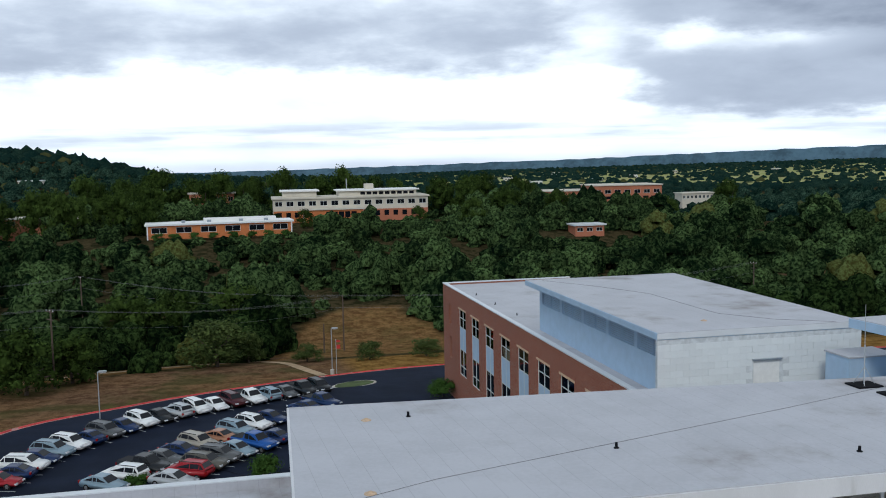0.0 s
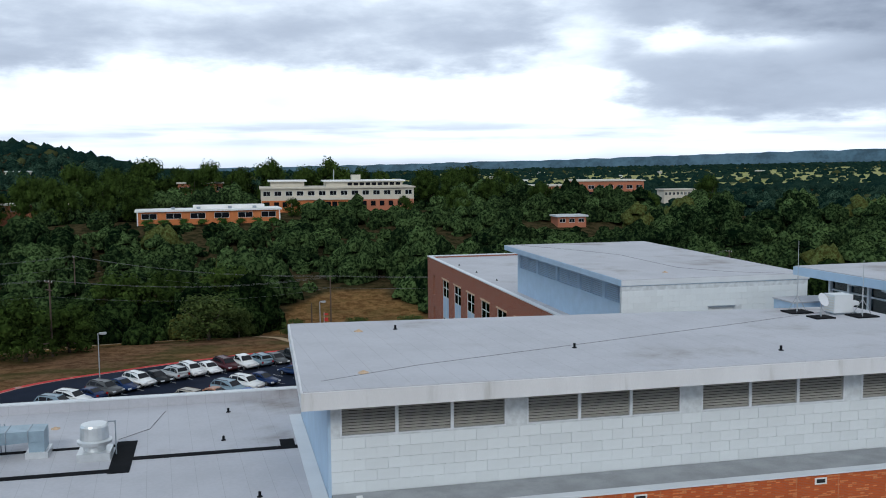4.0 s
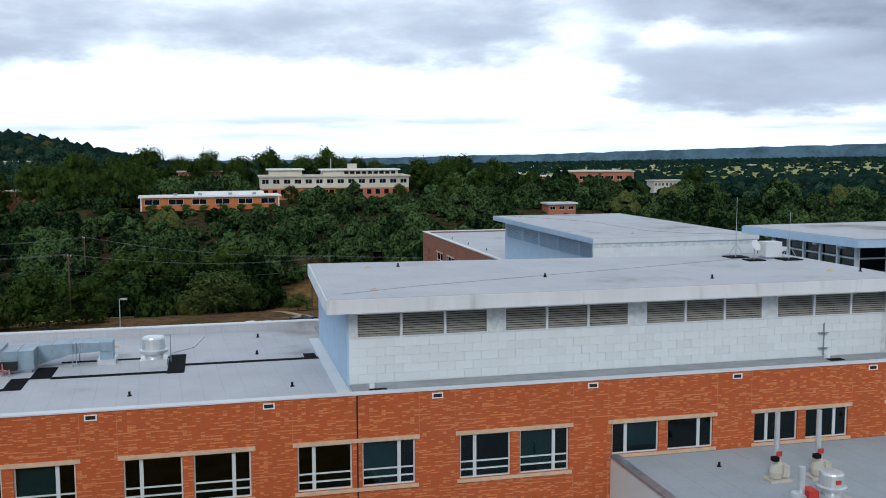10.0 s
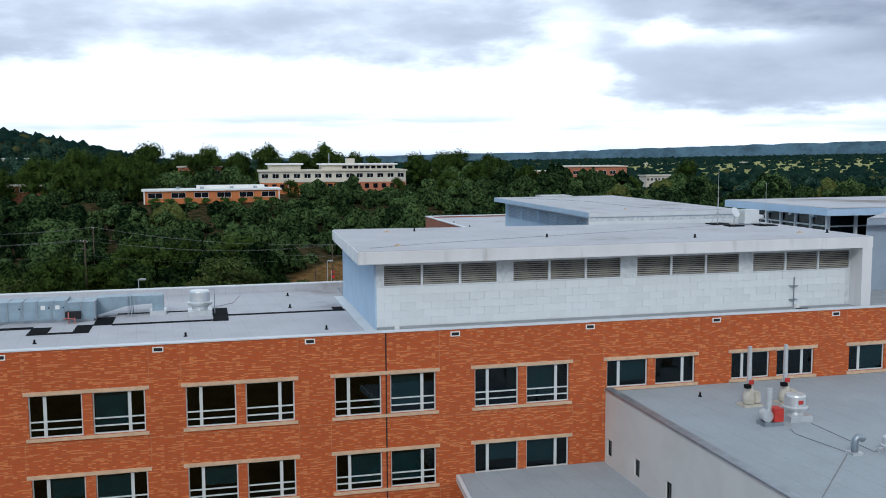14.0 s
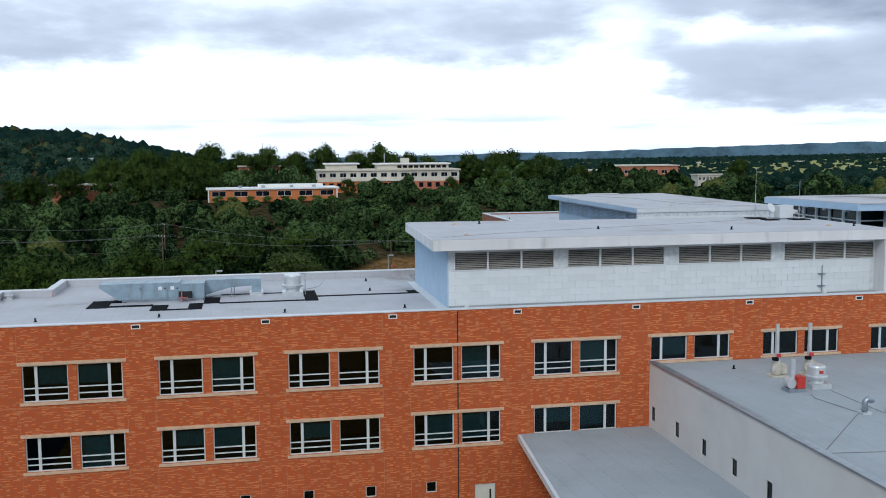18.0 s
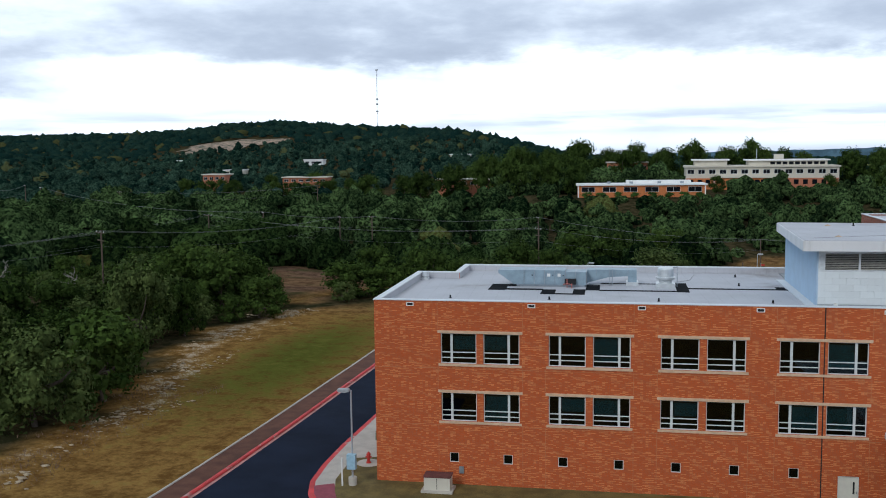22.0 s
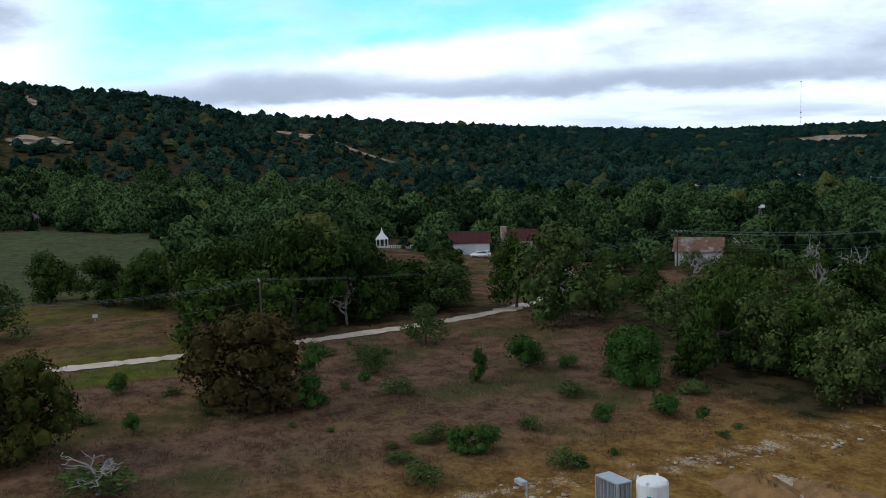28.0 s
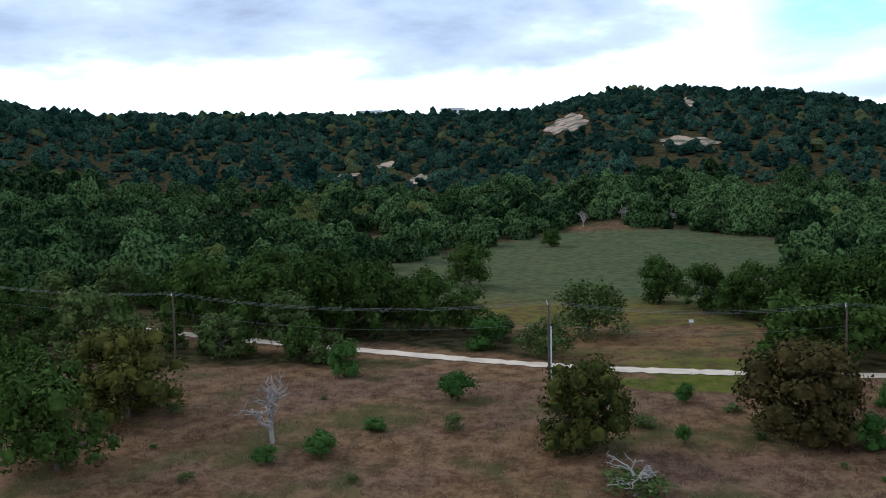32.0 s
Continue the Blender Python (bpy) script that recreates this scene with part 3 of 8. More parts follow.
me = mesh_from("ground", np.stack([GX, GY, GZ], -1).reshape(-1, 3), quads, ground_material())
kd, ks = side_of(KERB, GX, GY)
green = 0.6 * np.exp(-(oval(GX, GY, -52, 42, 9, 34, -2) ** 2))
green = np.where(ks > 0, green + 0.12, 0.3) * (GY < 95)
green = np.maximum(green, 0.5 * (meadow(GX, GY) & (GX < -150))) + 0.45 * (oval(GX, GY, -122, -43, 6, 17, 8) < 1) + 0.8 * (oval(GX, GY, -113, -50, 3.5, 10, 4) < 1)
green = np.maximum(green, 0.35 * (oval(GX, GY, -10, 104, 14, 6, 30) < 1))
BANK_Y, BANK_D = [-60, 20, 30, 46, 80], [15.5, 17.2, 21.0, 26.0, 28.5]
bare = 0.5 * np.exp(-(((kd - np.interp(GY, BANK_Y, BANK_D)) / np.interp(GY, [20, 50], [2.0, 4.5])) ** 2)) * (ks > 0) * (GY > -60) * (GY < 82)
for c in ((-54, -15, 5, 4, 0), (-420, 10, 12, 5, 0)):
    bare = np.maximum(bare, 0.95 * (oval(GX, GY, *c) < 1))
far_r, far_az = polar(GX, GY)
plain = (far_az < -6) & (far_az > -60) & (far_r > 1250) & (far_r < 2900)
green = np.where(plain, 0.45, green)
green = np.maximum(green, 0.3 * np.exp(-(oval(GX, GY, -84, -30, 14, 26, 10) ** 2)))
plum = np.maximum(smooth(-62, -80, GX) * smooth(30, -10, GY), smooth(30, 42, kd) * (ks > 0) * (oval(GX, GY, 24, 172, 20, 34, -10) > 1))
plum = np.maximum(plum, 0.85 * (ks > 0) * smooth(70, 95, GY) * (kd < 32) * (GX < 15))
plum = np.maximum(plum, 0.45 * (oval(GX, GY, 24, 172, 20, 34, -10) < 1))
plum = np.where(meadow(GX, GY), 0.85, plum)
green = np.where(meadow(GX, GY), np.maximum(green, 0.3), green)
at = me.attributes
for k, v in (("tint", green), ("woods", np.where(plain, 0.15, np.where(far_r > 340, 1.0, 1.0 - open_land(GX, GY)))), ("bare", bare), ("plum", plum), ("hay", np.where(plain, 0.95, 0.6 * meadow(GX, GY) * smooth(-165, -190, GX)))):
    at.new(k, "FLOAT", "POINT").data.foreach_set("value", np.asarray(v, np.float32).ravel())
for p in me.polygons:
    p.use_smooth = True
ground = tagged(new("ground", me), "rolling ground of dry grass, green lawn and wooded hills", "ground", kind="structure")


def strip(name, line, w0, w1, mat, lift, label, height=0.0, kind="structure", cat="road", samples=1):
    """A band along a line, from w0 to w1 metres to its left, lying on the land; with a height it is a raised kerb."""
    d = np.gradient(line, axis=0)
    d /= np.linalg.norm(d, axis=1)[:, None]
    nrm = np.stack([-d[:, 1], d[:, 0]], 1)
    ws = np.linspace(w0, w1, samples + 1)
    rows = []
    ragged = np.random.RandomState(2).normal(size=(len(line), 1)) * (0.16 if mat is M_DIRT else 0.0)
    for wv in ws:
        q = line + nrm * wv * (1 + ragged)
        rows.append(np.column_stack([q, land(q[:, 0], q[:, 1]) + lift + height]))
    if height:
        for r, wv, end in ((rows[0], w0, 0), (rows[-1], w1, -1)):
            low = r.copy()
            low[:, 2] -= height + lift + 0.05
            rows.insert(0, low) if end == 0 else rows.append(low)
    V = np.concatenate(rows)
    n, k = len(line), len(rows)
    ix = np.arange(n * k).reshape(k, n)
    F = np.stack([ix[:-1, :-1], ix[:-1, 1:], ix[1:, 1:], ix[1:, :-1]], -1).reshape(-1, 4)[:, ::-1]
    return tagged(new(name, mesh_from(name, V, F, mat)), label, cat, kind=kind)


# perimeter road, and the kerb that edges it
strip("road", KERB, -9.0, 0.0, M_ASPHALT, 0.06, "dark asphalt perimeter road beside the brick building", samples=4)
strip("kerb", KERB, 0.0, 0.35, M_KERB_RED, 0.05, "red painted concrete kerb along the road", height=0.14, cat="kerb")
strip("gutter", KERB, -0.3, -0.002, material("faded pink gutter concrete", (0.42, 0.2, 0.18), 0.9, vary=0.25, scale=1.2), 0.066, "faded pink concrete gutter along the red kerb", cat="gutter")
strip("verge", KERB[: 45], 0.36, 2.6, material("brown mulch strip", (0.1, 0.042, 0.026), 0.95, vary=0.3, scale=0.6), 0.05, "brown mulch strip behind the red kerb", cat="verge", samples=2)
strip("edging", KERB[: 45], 2.61, 2.8, M_CONCRETE, 0.05, "thin pale concrete edging behind the mulch", height=0.06, cat="edging")
strip("dirt_road", catmull(DIRT_ROAD[::2], 6), -1.35, 1.35, M_DIRT, 0.08, "pale unpaved caliche track through the brush", samples=2)
strip("footpath", FOOTPATH, -0.8, 0.8, material("trodden tan earth", (0.34, 0.24, 0.14), 0.95, vary=0.25, scale=0.6, fine=6, bump=0.3), 0.06, "worn dirt footpath over dry grass", cat="path")


# bare ground and tracks on the hills: ragged patches lying on the slopes
patch_rs = np.random.RandomState(8)
M_SCAR = material("bare hillside caliche", (0.32, 0.22, 0.155), 0.95, vary=0.25, scale=0.12, fine=1.2, bump=0.3, dark=(0.06, 0.06, 0.03), dark_at=(0.46, 0.58), dark_scale=0.13)
for cx, cy, rx, ry, turn in SCARS:
    n, rings = 40, 6
    a = np.arange(n) * 2 * math.pi / n
    edge = 0.78 + 0.14 * np.sin(3 * a + patch_rs.rand() * 6) + 0.1 * np.sin(7 * a + patch_rs.rand() * 6) + 0.12 * (patch_rs.rand(n) - 0.5)
    c, q = math.cos(radians(turn)), math.sin(radians(turn))
    V = []
    for k in range(1, rings + 1):
        u, v = rx * edge * np.cos(a) * k / rings, ry * edge * np.sin(a) * k / rings
        V.append(np.stack([cx + u * c - v * q, cy + u * q + v * c], -1))
    V = np.concatenate(V + [np.array([[cx, cy]])])
    V = np.column_stack([V, land(V[:, 0], V[:, 1]) + 0.7])
    F = [(k * n + i, k * n + (i + 1) % n, (k + 1) * n + (i + 1) % n) for k in range(rings - 1) for i in range(n)] + [(k * n + i, (k + 1) * n + (i + 1) % n, (k + 1) * n + i) for k in range(rings - 1) for i in range(n)] + [(i, len(V) - 1, (i + 1) % n) for i in range(n)]
    tagged(new("bare_slope", mesh_from("bare_slope", V, np.array(F)[:, ::-1], M_SCAR)), "bare pale caliche scar on the wooded hillside", "hillside", kind="structure")

# the farthest ridge, across the plain, with distance haze put into its colour
az = np.linspace(12, -75, 240)
el = np.interp(-az, [-12, 4, 12, 15, 20, 24, 30, 37, 75], [-0.6, -0.5, -0.36, -0.28, -0.2, -0.08, 0.1, 0.3, 0.45])
el = el + 0.012 * np.sin(az * 3.1) + 0.012 * patch_rs.normal(size=len(az))
D = 3900
px, py = CX - D * np.sin(np.radians(az)), CY + D * np.cos(np.radians(az))
rows = [np.column_stack([px * (1 - 0.03 * (1 - k)), py * (1 - 0.03 * (1 - k)), -110 + (26 + D * np.tan(np.radians(el)) + 110) * k]) for k in (0.0, 0.5, 1.0)]
ix = np.arange(3 * len(az)).reshape(3, -1)
F = np.stack([ix[:-1, :-1], ix[:-1, 1:], ix[1:, 1:], ix[1:, :-1]], -1).reshape(-1, 4)
M_FAR = material("far ridge tinted with haze", (0.07, 0.118, 0.155), 1.0, vary=0.3, scale=0.012, fine=0.06, bump=0, spec=0.0)
tagged(new("backdrop", mesh_from("backdrop", np.concatenate(rows), F, M_FAR)), "long ridge beyond the plain, blue-green with painted haze", "ridge", kind="structure")


# ---- the brick building ----
XS = (-26.83, -19.0, -11.2, -3.27, 4.75, 12.87, 21.07, 29.33)
TOP, X_L, X_R = 13.80, -31.78, 46.0
hall = thing("brick_building", (0, 0, 0), "three-storey orange brick building with flat grey roofs", "building")


def wall_with_holes(name, u0, u1, z0, z1, depth, holes, mat, parent, place, label=""):
    """A wall in the plane u, z with real openings; place(u, d, z) gives the point, d running into the wall."""
    us = sorted({u0, u1, *(h[0] for h in holes), *(h[1] for h in holes)})
    zs = sorted({z0, z1, *(h[2] for h in holes), *(h[3] for h in holes)})
    solid = lambda i, j: 0 <= i < len(us) - 1 and 0 <= j < len(zs) - 1 and not any(h[0] <= (us[i] + us[i + 1]) / 2 <= h[1] and h[2] <= (zs[j] + zs[j + 1]) / 2 <= h[3] for h in holes)
    bm = bmesh.new()
    seen = {}

    def v(i, j, d):
        if (i, j, d) not in seen:
            seen[i, j, d] = bm.verts.new(place(us[i], depth * d, zs[j]))
        return seen[i, j, d]

    for i in range(len(us) - 1):
        for j in range(len(zs) - 1):
            if not solid(i, j):
                continue
            bm.faces.new((v(i, j, 0), v(i + 1, j, 0), v(i + 1, j + 1, 0), v(i, j + 1, 0)))
            bm.faces.new((v(i, j + 1, 1), v(i + 1, j + 1, 1), v(i + 1, j, 1), v(i, j, 1)))
            for di, dj, e in ((-1, 0, ((i, j), (i, j + 1))), (1, 0, ((i + 1, j), (i + 1, j + 1))), (0, -1, ((i, j), (i + 1, j))), (0, 1, ((i, j + 1), (i + 1, j + 1)))):
                if not solid(i + di, j + dj):
                    (a, b), (c, d) = e
                    bm.faces.new((v(a, b, 0), v(c, d, 0), v(c, d, 1), v(a, b, 1)))
    bmesh.ops.recalc_face_normals(bm, faces=bm.faces[:])
    return part(name, bm, mat, parent, label)


def frame_mesh(wd, ht, lights, y0, y1):
    """One joined window frame with openings for its lights."""
    ob = wall_with_holes("window", 0, wd, 0, ht, y1 - y0, lights, M_FRAME, None, lambda u, d, z: (u, y0 + d, z))
    me_ = ob.data
    bpy.data.objects.remove(ob)
    return me_


windows, holes = [], []
for k, x in enumerate(XS):
    for s in (0, 1):
        a = x + (0 if s == 0 else 3.12)
        b = a + 2.62
        if (k, s) == (7, 1):
            continue
        windows.append((a, b, 9.2 if k < 5 else 9.8, 11.45, s, k < 5))
        if k < 5:
            windows.append((a, b, 4.93 if k < 4 else 5.3, 7.05, s, k < 4))
holes = [w_[:4] for w_ in windows]
small = [(-26.24 + 3.955 * i, -25.56 + 3.955 * i, 1.84, 2.56) for i in range(7)]
door_hole = (0.72, 2.09, 0.0, 2.15)
front = wall_with_holes("wall", X_L, X_R, -0.6, TOP, 0.4, holes + small + [door_hole], M_BRICK, hall, lambda u, d, z: (u, d, z), "orange brick wall with paler brick runs")
for r_ in [(X_L, X_L + 0.4, 0.4, 16.0, -0.6, TOP), (X_L + 0.4, -28.0, 15.6, 16.0, -0.6, TOP), (-28.4, -28.0, 16.0, 21.4, -0.6, TOP), (-28.0, 24.2, 21.0, 21.4, -0.6, TOP), (X_R - 0.4, X_R, 0.4, 28.0, -0.6, TOP)]:
    boxes("wall", M_BRICK, hall, [r_], "orange brick side wall")
for r_ in [(X_L + 0.402, X_L + 0.44, 0.42, 15.58), (X_L + 0.44, -28.04, 15.56, 15.598), (-27.998, -27.96, 15.6, 20.96), (-27.998, 24.0, 20.96, 20.998), (X_L + 0.44, X_R - 0.5, 0.402, 0.44)]:
    boxes("parapet_lining", M_ROOF, hall, [(*r_, 13.302, TOP)], "pale membrane upstand inside the parapet")

rng = random.Random(4)
FRAME_CACHE = {}


def window_mesh(wd, ht, tall, s, kind):
    """Frame and panes of a window, drawn from its lower left corner in the wall plane."""
    key = (round(wd, 2), round(ht, 2), tall, s)
    if key in FRAME_CACHE:
        return FRAME_CACHE[key]
    f, y0, y1 = 0.07, 0.12, 0.22
    narrow = 0.30 * wd
    xm = narrow if s == 0 else wd - narrow
    zs = [0, 0.19 * ht, 0.37 * ht, ht] if tall else [0, ht]
    panes, lights = [], []
    for a, b in ((f, xm - 0.085), (xm + 0.085, wd - f)):
        for i, (z0, z1) in enumerate(zip(zs, zs[1:])):
            lights.append((a, b, f if i == 0 else z0 + 0.035, ht - f if i == len(zs) - 2 else z1 - 0.035))
            pb = bmesh.new()
            box(pb, a, b, 0.165, 0.175, z0 + 0.03, z1 - 0.03)
            panes.append(mesh_of("pane", pb, M_GLASS))
    FRAME_CACHE[key] = (frame_mesh(wd, ht, lights, y0, y1), panes)
    return FRAME_CACHE[key]


for a, b, z0, z1, s, tall in windows:
    fm, panes = window_mesh(b - a, z1 - z0, tall, s, 0)
    win = part("window", fm, None, hall)
    win.location = (a, 0, z0)
    for pm in panes:
        pn = part("pane", pm, None, win)
        pn.visible_shadow = False
    if rng.random() < 0.52:
        drop = rng.choice((0.55, 0.62, 0.8, 1.0)) * (z1 - z0)
        boxes("blind", M_BLIND, win, [(0.1 if s else 0.9, (b - a) - (0.9 if s else 0.1), 0.26, 0.28, z1 - z0 - drop, z1 - z0)], "pale roller blind")
# stone lintels and sills over each pair
for k, x in enumerate(XS):
    for z0, z1, on in ((9.2 if k < 5 else 9.8, 11.45, True), (4.93 if k < 4 else 5.3, 7.05, k < 5)):
        if on:
            boxes("lintel", M_STONE, hall, [(x - 0.22, x + (5.96 if k < 7 else 2.84), -0.06, 0.1, z1 + 0.003, z1 + 0.2)])
            boxes("sill", M_STONE, hall, [(x - 0.16, x + (5.9 if k < 7 else 2.78), -0.09, 0.16, z0 - 0.17, z0 - 0.003)])
for a, b, z0, z1 in small:
    win = wall_with_holes("window", a, b, z0, z1, 0.1, [(a + 0.05, b - 0.05, z0 + 0.05, z1 - 0.05)], M_FRAME, hall, lambda u, d, z: (u, 0.05 + d, z))
    pn = boxes("pane", M_GLASS, win, [(a + 0.05, b - 0.05, 0.09, 0.1, z0 + 0.05, z1 - 0.05)])
    pn.visible_shadow = False
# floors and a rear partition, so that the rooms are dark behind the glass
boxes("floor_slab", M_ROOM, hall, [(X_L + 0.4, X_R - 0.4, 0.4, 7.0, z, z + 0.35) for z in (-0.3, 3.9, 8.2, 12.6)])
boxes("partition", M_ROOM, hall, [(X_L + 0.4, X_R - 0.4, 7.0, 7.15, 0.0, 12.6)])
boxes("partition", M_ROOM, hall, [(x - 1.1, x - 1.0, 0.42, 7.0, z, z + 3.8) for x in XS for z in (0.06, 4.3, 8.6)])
door = boxes("door", M_DOOR, hall, [(0.76, 2.05, 0.08, 0.14, 0.02, 2.1)], "cream steel service door")
boxes("vision_strip", M_DARK, door, [(1.72, 1.84, 0.07, 0.079, 0.9, 1.75)])
boxes("handle", M_GALV, door, [(1.92, 1.99, 0.0, 0.079, 0.95, 1.1)])
boxes("door_frame", M_FRAME, hall, [(0.72, 0.757, 0.02, 0.2, 0, 2.15), (2.053, 2.09, 0.02, 0.2, 0, 2.15), (0.757, 2.053, 0.02, 0.2, 2.103, 2.15)])
boxes("expansion_joint", M_DARK, hall, [(-0.42, -0.34, -0.004, 0.0, -0.4, TOP)])
for x in XS:
    for u in (x - 0.22, x + 5.96):
        for z0, z1 in ((11.7, TOP), (7.3, 9.0), (-0.3, 4.7)):
            boxes("control_joint", M_BRICK_JOINT, hall, [(u - 0.012, u + 0.012, -0.003, 0.0, z0, z1)])
for z in (8.85, 4.62):
    boxes("control_joint", M_BRICK_JOINT, hall, [(X_L, X_R, -0.0025, 0.0, z - 0.012, z + 0.012)])
for x in (-29.35, -20.5, -12.8, -4.85, 3.33, 11.5, 19.7, 28.0, 36.4):
    v_ = boxes("wall_vent", M_WHITE, hall, [(x, x + 0.55, -0.05, 0.0, 13.4, 13.45), (x, x + 0.55, -0.05, 0.0, 13.63, 13.68), (x, x + 0.06, -0.05, 0, 13.45, 13.63), (x + 0.49, x + 0.55, -0.05, 0, 13.45, 13.63)], "white overflow scupper")
    boxes("grille", M_DARK, v_, [(x + 0.06, x + 0.49, -0.02, -0.003, 13.45, 13.63)])
boxes("service_box", M_GALV, hall, [(-25.55, -25.2, -0.14, 0, 1.05, 1.55)])

# roofs
bm = bmesh.new()
prism(bm, [(X_L + 0.4, 0.4), (-0.2, 0.4), (-0.2, 21.0), (-28.0, 21.0), (-28.0, 15.6), (X_L + 0.4, 15.6)], 12.9, 13.3)
part("roof", bm, M_ROOF, hall, "pale grey membrane roof")
boxes("roof", M_GRAVEL, hall, [(-0.2, X_R - 0.4, 0.4, 21.0, 12.9, 13.42), (24.2, X_R - 0.4, 21.0, 28.38, 12.9, 13.42)], "grey ballast roof behind the parapet")
cop = []
for r in ((X_L - 0.06, X_R + 0.06, -0.06, 0.46), (X_L - 0.06, X_L + 0.46, 0.46, 16.06), (X_L + 0.46, -27.94, 15.54, 16.06), (-28.46, -27.94, 16.06, 21.46), (-27.94, 24.2, 20.94, 21.46)):
    cop.append((*r, TOP + 0.003, TOP + 0.07))
for c in cop:
    boxes("coping", M_COPING, hall, [c], "white metal parapet coping")

# rooftop plant room with louvres
PW, PX0, PX1 = 3.7, -0.22, 32.6
plant = thing("rooftop_plant_room", (0, 0, 13.3), "white block plant room with a broad flat roof", "plant room")
plant.location = (0, 0, 0)
LX = [(0.17, 7.27), (8.2, 15.4), (16.4, 23.7), (24.6, 31.95)]
LZ0, LZ1 = 15.83, 17.12
pw = wall_with_holes("wall", PX0, PX1, 13.42, 17.3, 0.3, [(a, b, LZ0, LZ1) for a, b in LX], M_JOINT, plant, lambda u, d, z: (u, PW + d, z), "white painted concrete block wall")
boxes("wall", M_METAL_BLUE, plant, [(PX0 - 0.12, PX0, PW, 17.0, 13.3, 17.3), (PX0, PX1, 16.7, 17.0, 13.42, 17.3), (PX1 - 0.3, PX1, PW + 0.3, 16.7, 13.42, 17.3)], "blue-grey metal side wall")
# added black sheets: the darkness behind the slats put into colour
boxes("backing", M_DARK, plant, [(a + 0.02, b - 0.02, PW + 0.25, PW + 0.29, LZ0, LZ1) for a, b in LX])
for a, b in LX:
    wd = (b - a) / 3
    for i in range(3):
        fr = boxes("louvre", M_COPING, plant, [(a + i * wd, a + i * wd + 0.07, PW - 0.02, PW + 0.12, LZ0, LZ1), (a + (i + 1) * wd - 0.07, a + (i + 1) * wd, PW - 0.02, PW + 0.12, LZ0, LZ1), (a + i * wd + 0.07, a + (i + 1) * wd - 0.07, PW - 0.02, PW + 0.12, LZ0, LZ0 + 0.06), (a + i * wd + 0.07, a + (i + 1) * wd - 0.07, PW - 0.02, PW + 0.12, LZ1 - 0.06, LZ1)])
        for j in range(9):
            z = LZ0 + 0.1 + j * (LZ1 - LZ0 - 0.16) / 9
            bm = bmesh.new()
            vs = [bm.verts.new(q) for q in ((a + i * wd + 0.07, PW + 0.0, z), (a + (i + 1) * wd - 0.07, PW + 0.0, z), (a + (i + 1) * wd - 0.07, PW + 0.12, z + 0.07), (a + i * wd + 0.07, PW + 0.12, z + 0.07))]
            bm.faces.new(vs)
            bmesh.ops.solidify(bm, geom=bm.faces[:], thickness=0.012)
            part("slat", bm, M_LOUVRE, fr)
bm = bmesh.new()
prism(bm, [(-1.5, 2.45), (32.7, 2.45), (32.7, 15.8), (-0.85, 18.6)], 17.34, 18.06)
part("roof_edge", bm, M_FASCIA, plant, "stained white roof fascia")
bm = bmesh.new()
prism(bm, [(-1.4, 2.55), (32.6, 2.55), (32.6, 15.7), (-0.75, 18.5)], 18.062, 18.1)
part("roof", bm, M_ROOF, plant, "pale stained membrane roof")
boxes("end_leg", M_FASCIA, plant, [(31.95, 32.68, 2.47, 3.7, 13.42, 17.338)])
boxes("flashing", M_COPING, plant, [(-1.0, -0.36, 0.6, 17.0, 13.303, 13.36)])

# wing behind, in red brick, with its own plant room
wing = thing("brick_wing", (0, 0, 0), "red brick wing with tall window bays and a flat roof", "building")
WX = 24.2
bays = [(40.0 + 6.35 * i, 43.6 + 6.35 * i) for i in range(8)]
wh = [(a, b, 2.9, 11.2) for a, b in bays] + [(92.3, 93.6, 8.4, 11.1), (92.3, 93.6, 4.0, 6.8)]
wall_with_holes("wall", 21.42, 97.0, -3.6, 13.3, 0.4, wh, M_BRICK_RED, wing, lambda u, d, z: (WX + d, u, z), "red brick wall")
boxes("wall", M_BRICK_RED, wing, [(WX + 0.4, 42, 96.6, 97.0, -3.6, 13.3), (41.6, 42, 28.4, 96.6, -3.6, 13.3)])
boxes("roof", M_ROOF, wing, [(WX + 0.4, 41.6, 28.4, 96.6, 12.8, 13.1)], "pale grey membrane roof")
for c in ((WX - 0.06, WX + 0.46, 21.5, 97.06), (WX + 0.46, 42.06, 96.54, 97.06)):
    boxes("coping", M_COPING, wing, [(*c, 13.303, 13.42)])
for a, b in bays:
    win = boxes("window", M_FRAME, wing, [(WX + 0.1, WX + 0.2, a, a + 0.08, 2.9, 11.2), (WX + 0.1, WX + 0.2, b - 0.08, b, 2.9, 11.2), (WX + 0.1, WX + 0.2, (a + b) / 2 - 0.06, (a + b) / 2 + 0.06, 2.9, 11.2)] + [(WX + 0.11, WX + 0.19, a + 0.08, b - 0.08, z, z + 0.09) for z in (2.9, 4.0, 6.1, 8.9, 10.1, 11.1)])
    for u0, u1 in ((a + 0.08, (a + b) / 2 - 0.06), ((a + b) / 2 + 0.06, b - 0.08)):
        for z0, z1 in ((2.99, 4.0), (4.09, 6.1), (8.99, 10.1), (10.19, 11.1)):
            pn = boxes("pane", M_GLASS, win, [(WX + 0.14, WX + 0.15, u0, u1, z0, z1)])
            pn.visible_shadow = False
    boxes("spandrel", M_METAL_BLUE, win, [(WX + 0.12, WX + 0.18, a + 0.08, b - 0.08, 6.19, 8.9)], "blue-grey metal spandrel")
    boxes("lintel", M_STONE, wing, [(WX - 0.05, WX + 0.1, a - 0.15, b + 0.15, 11.203, 11.4)])
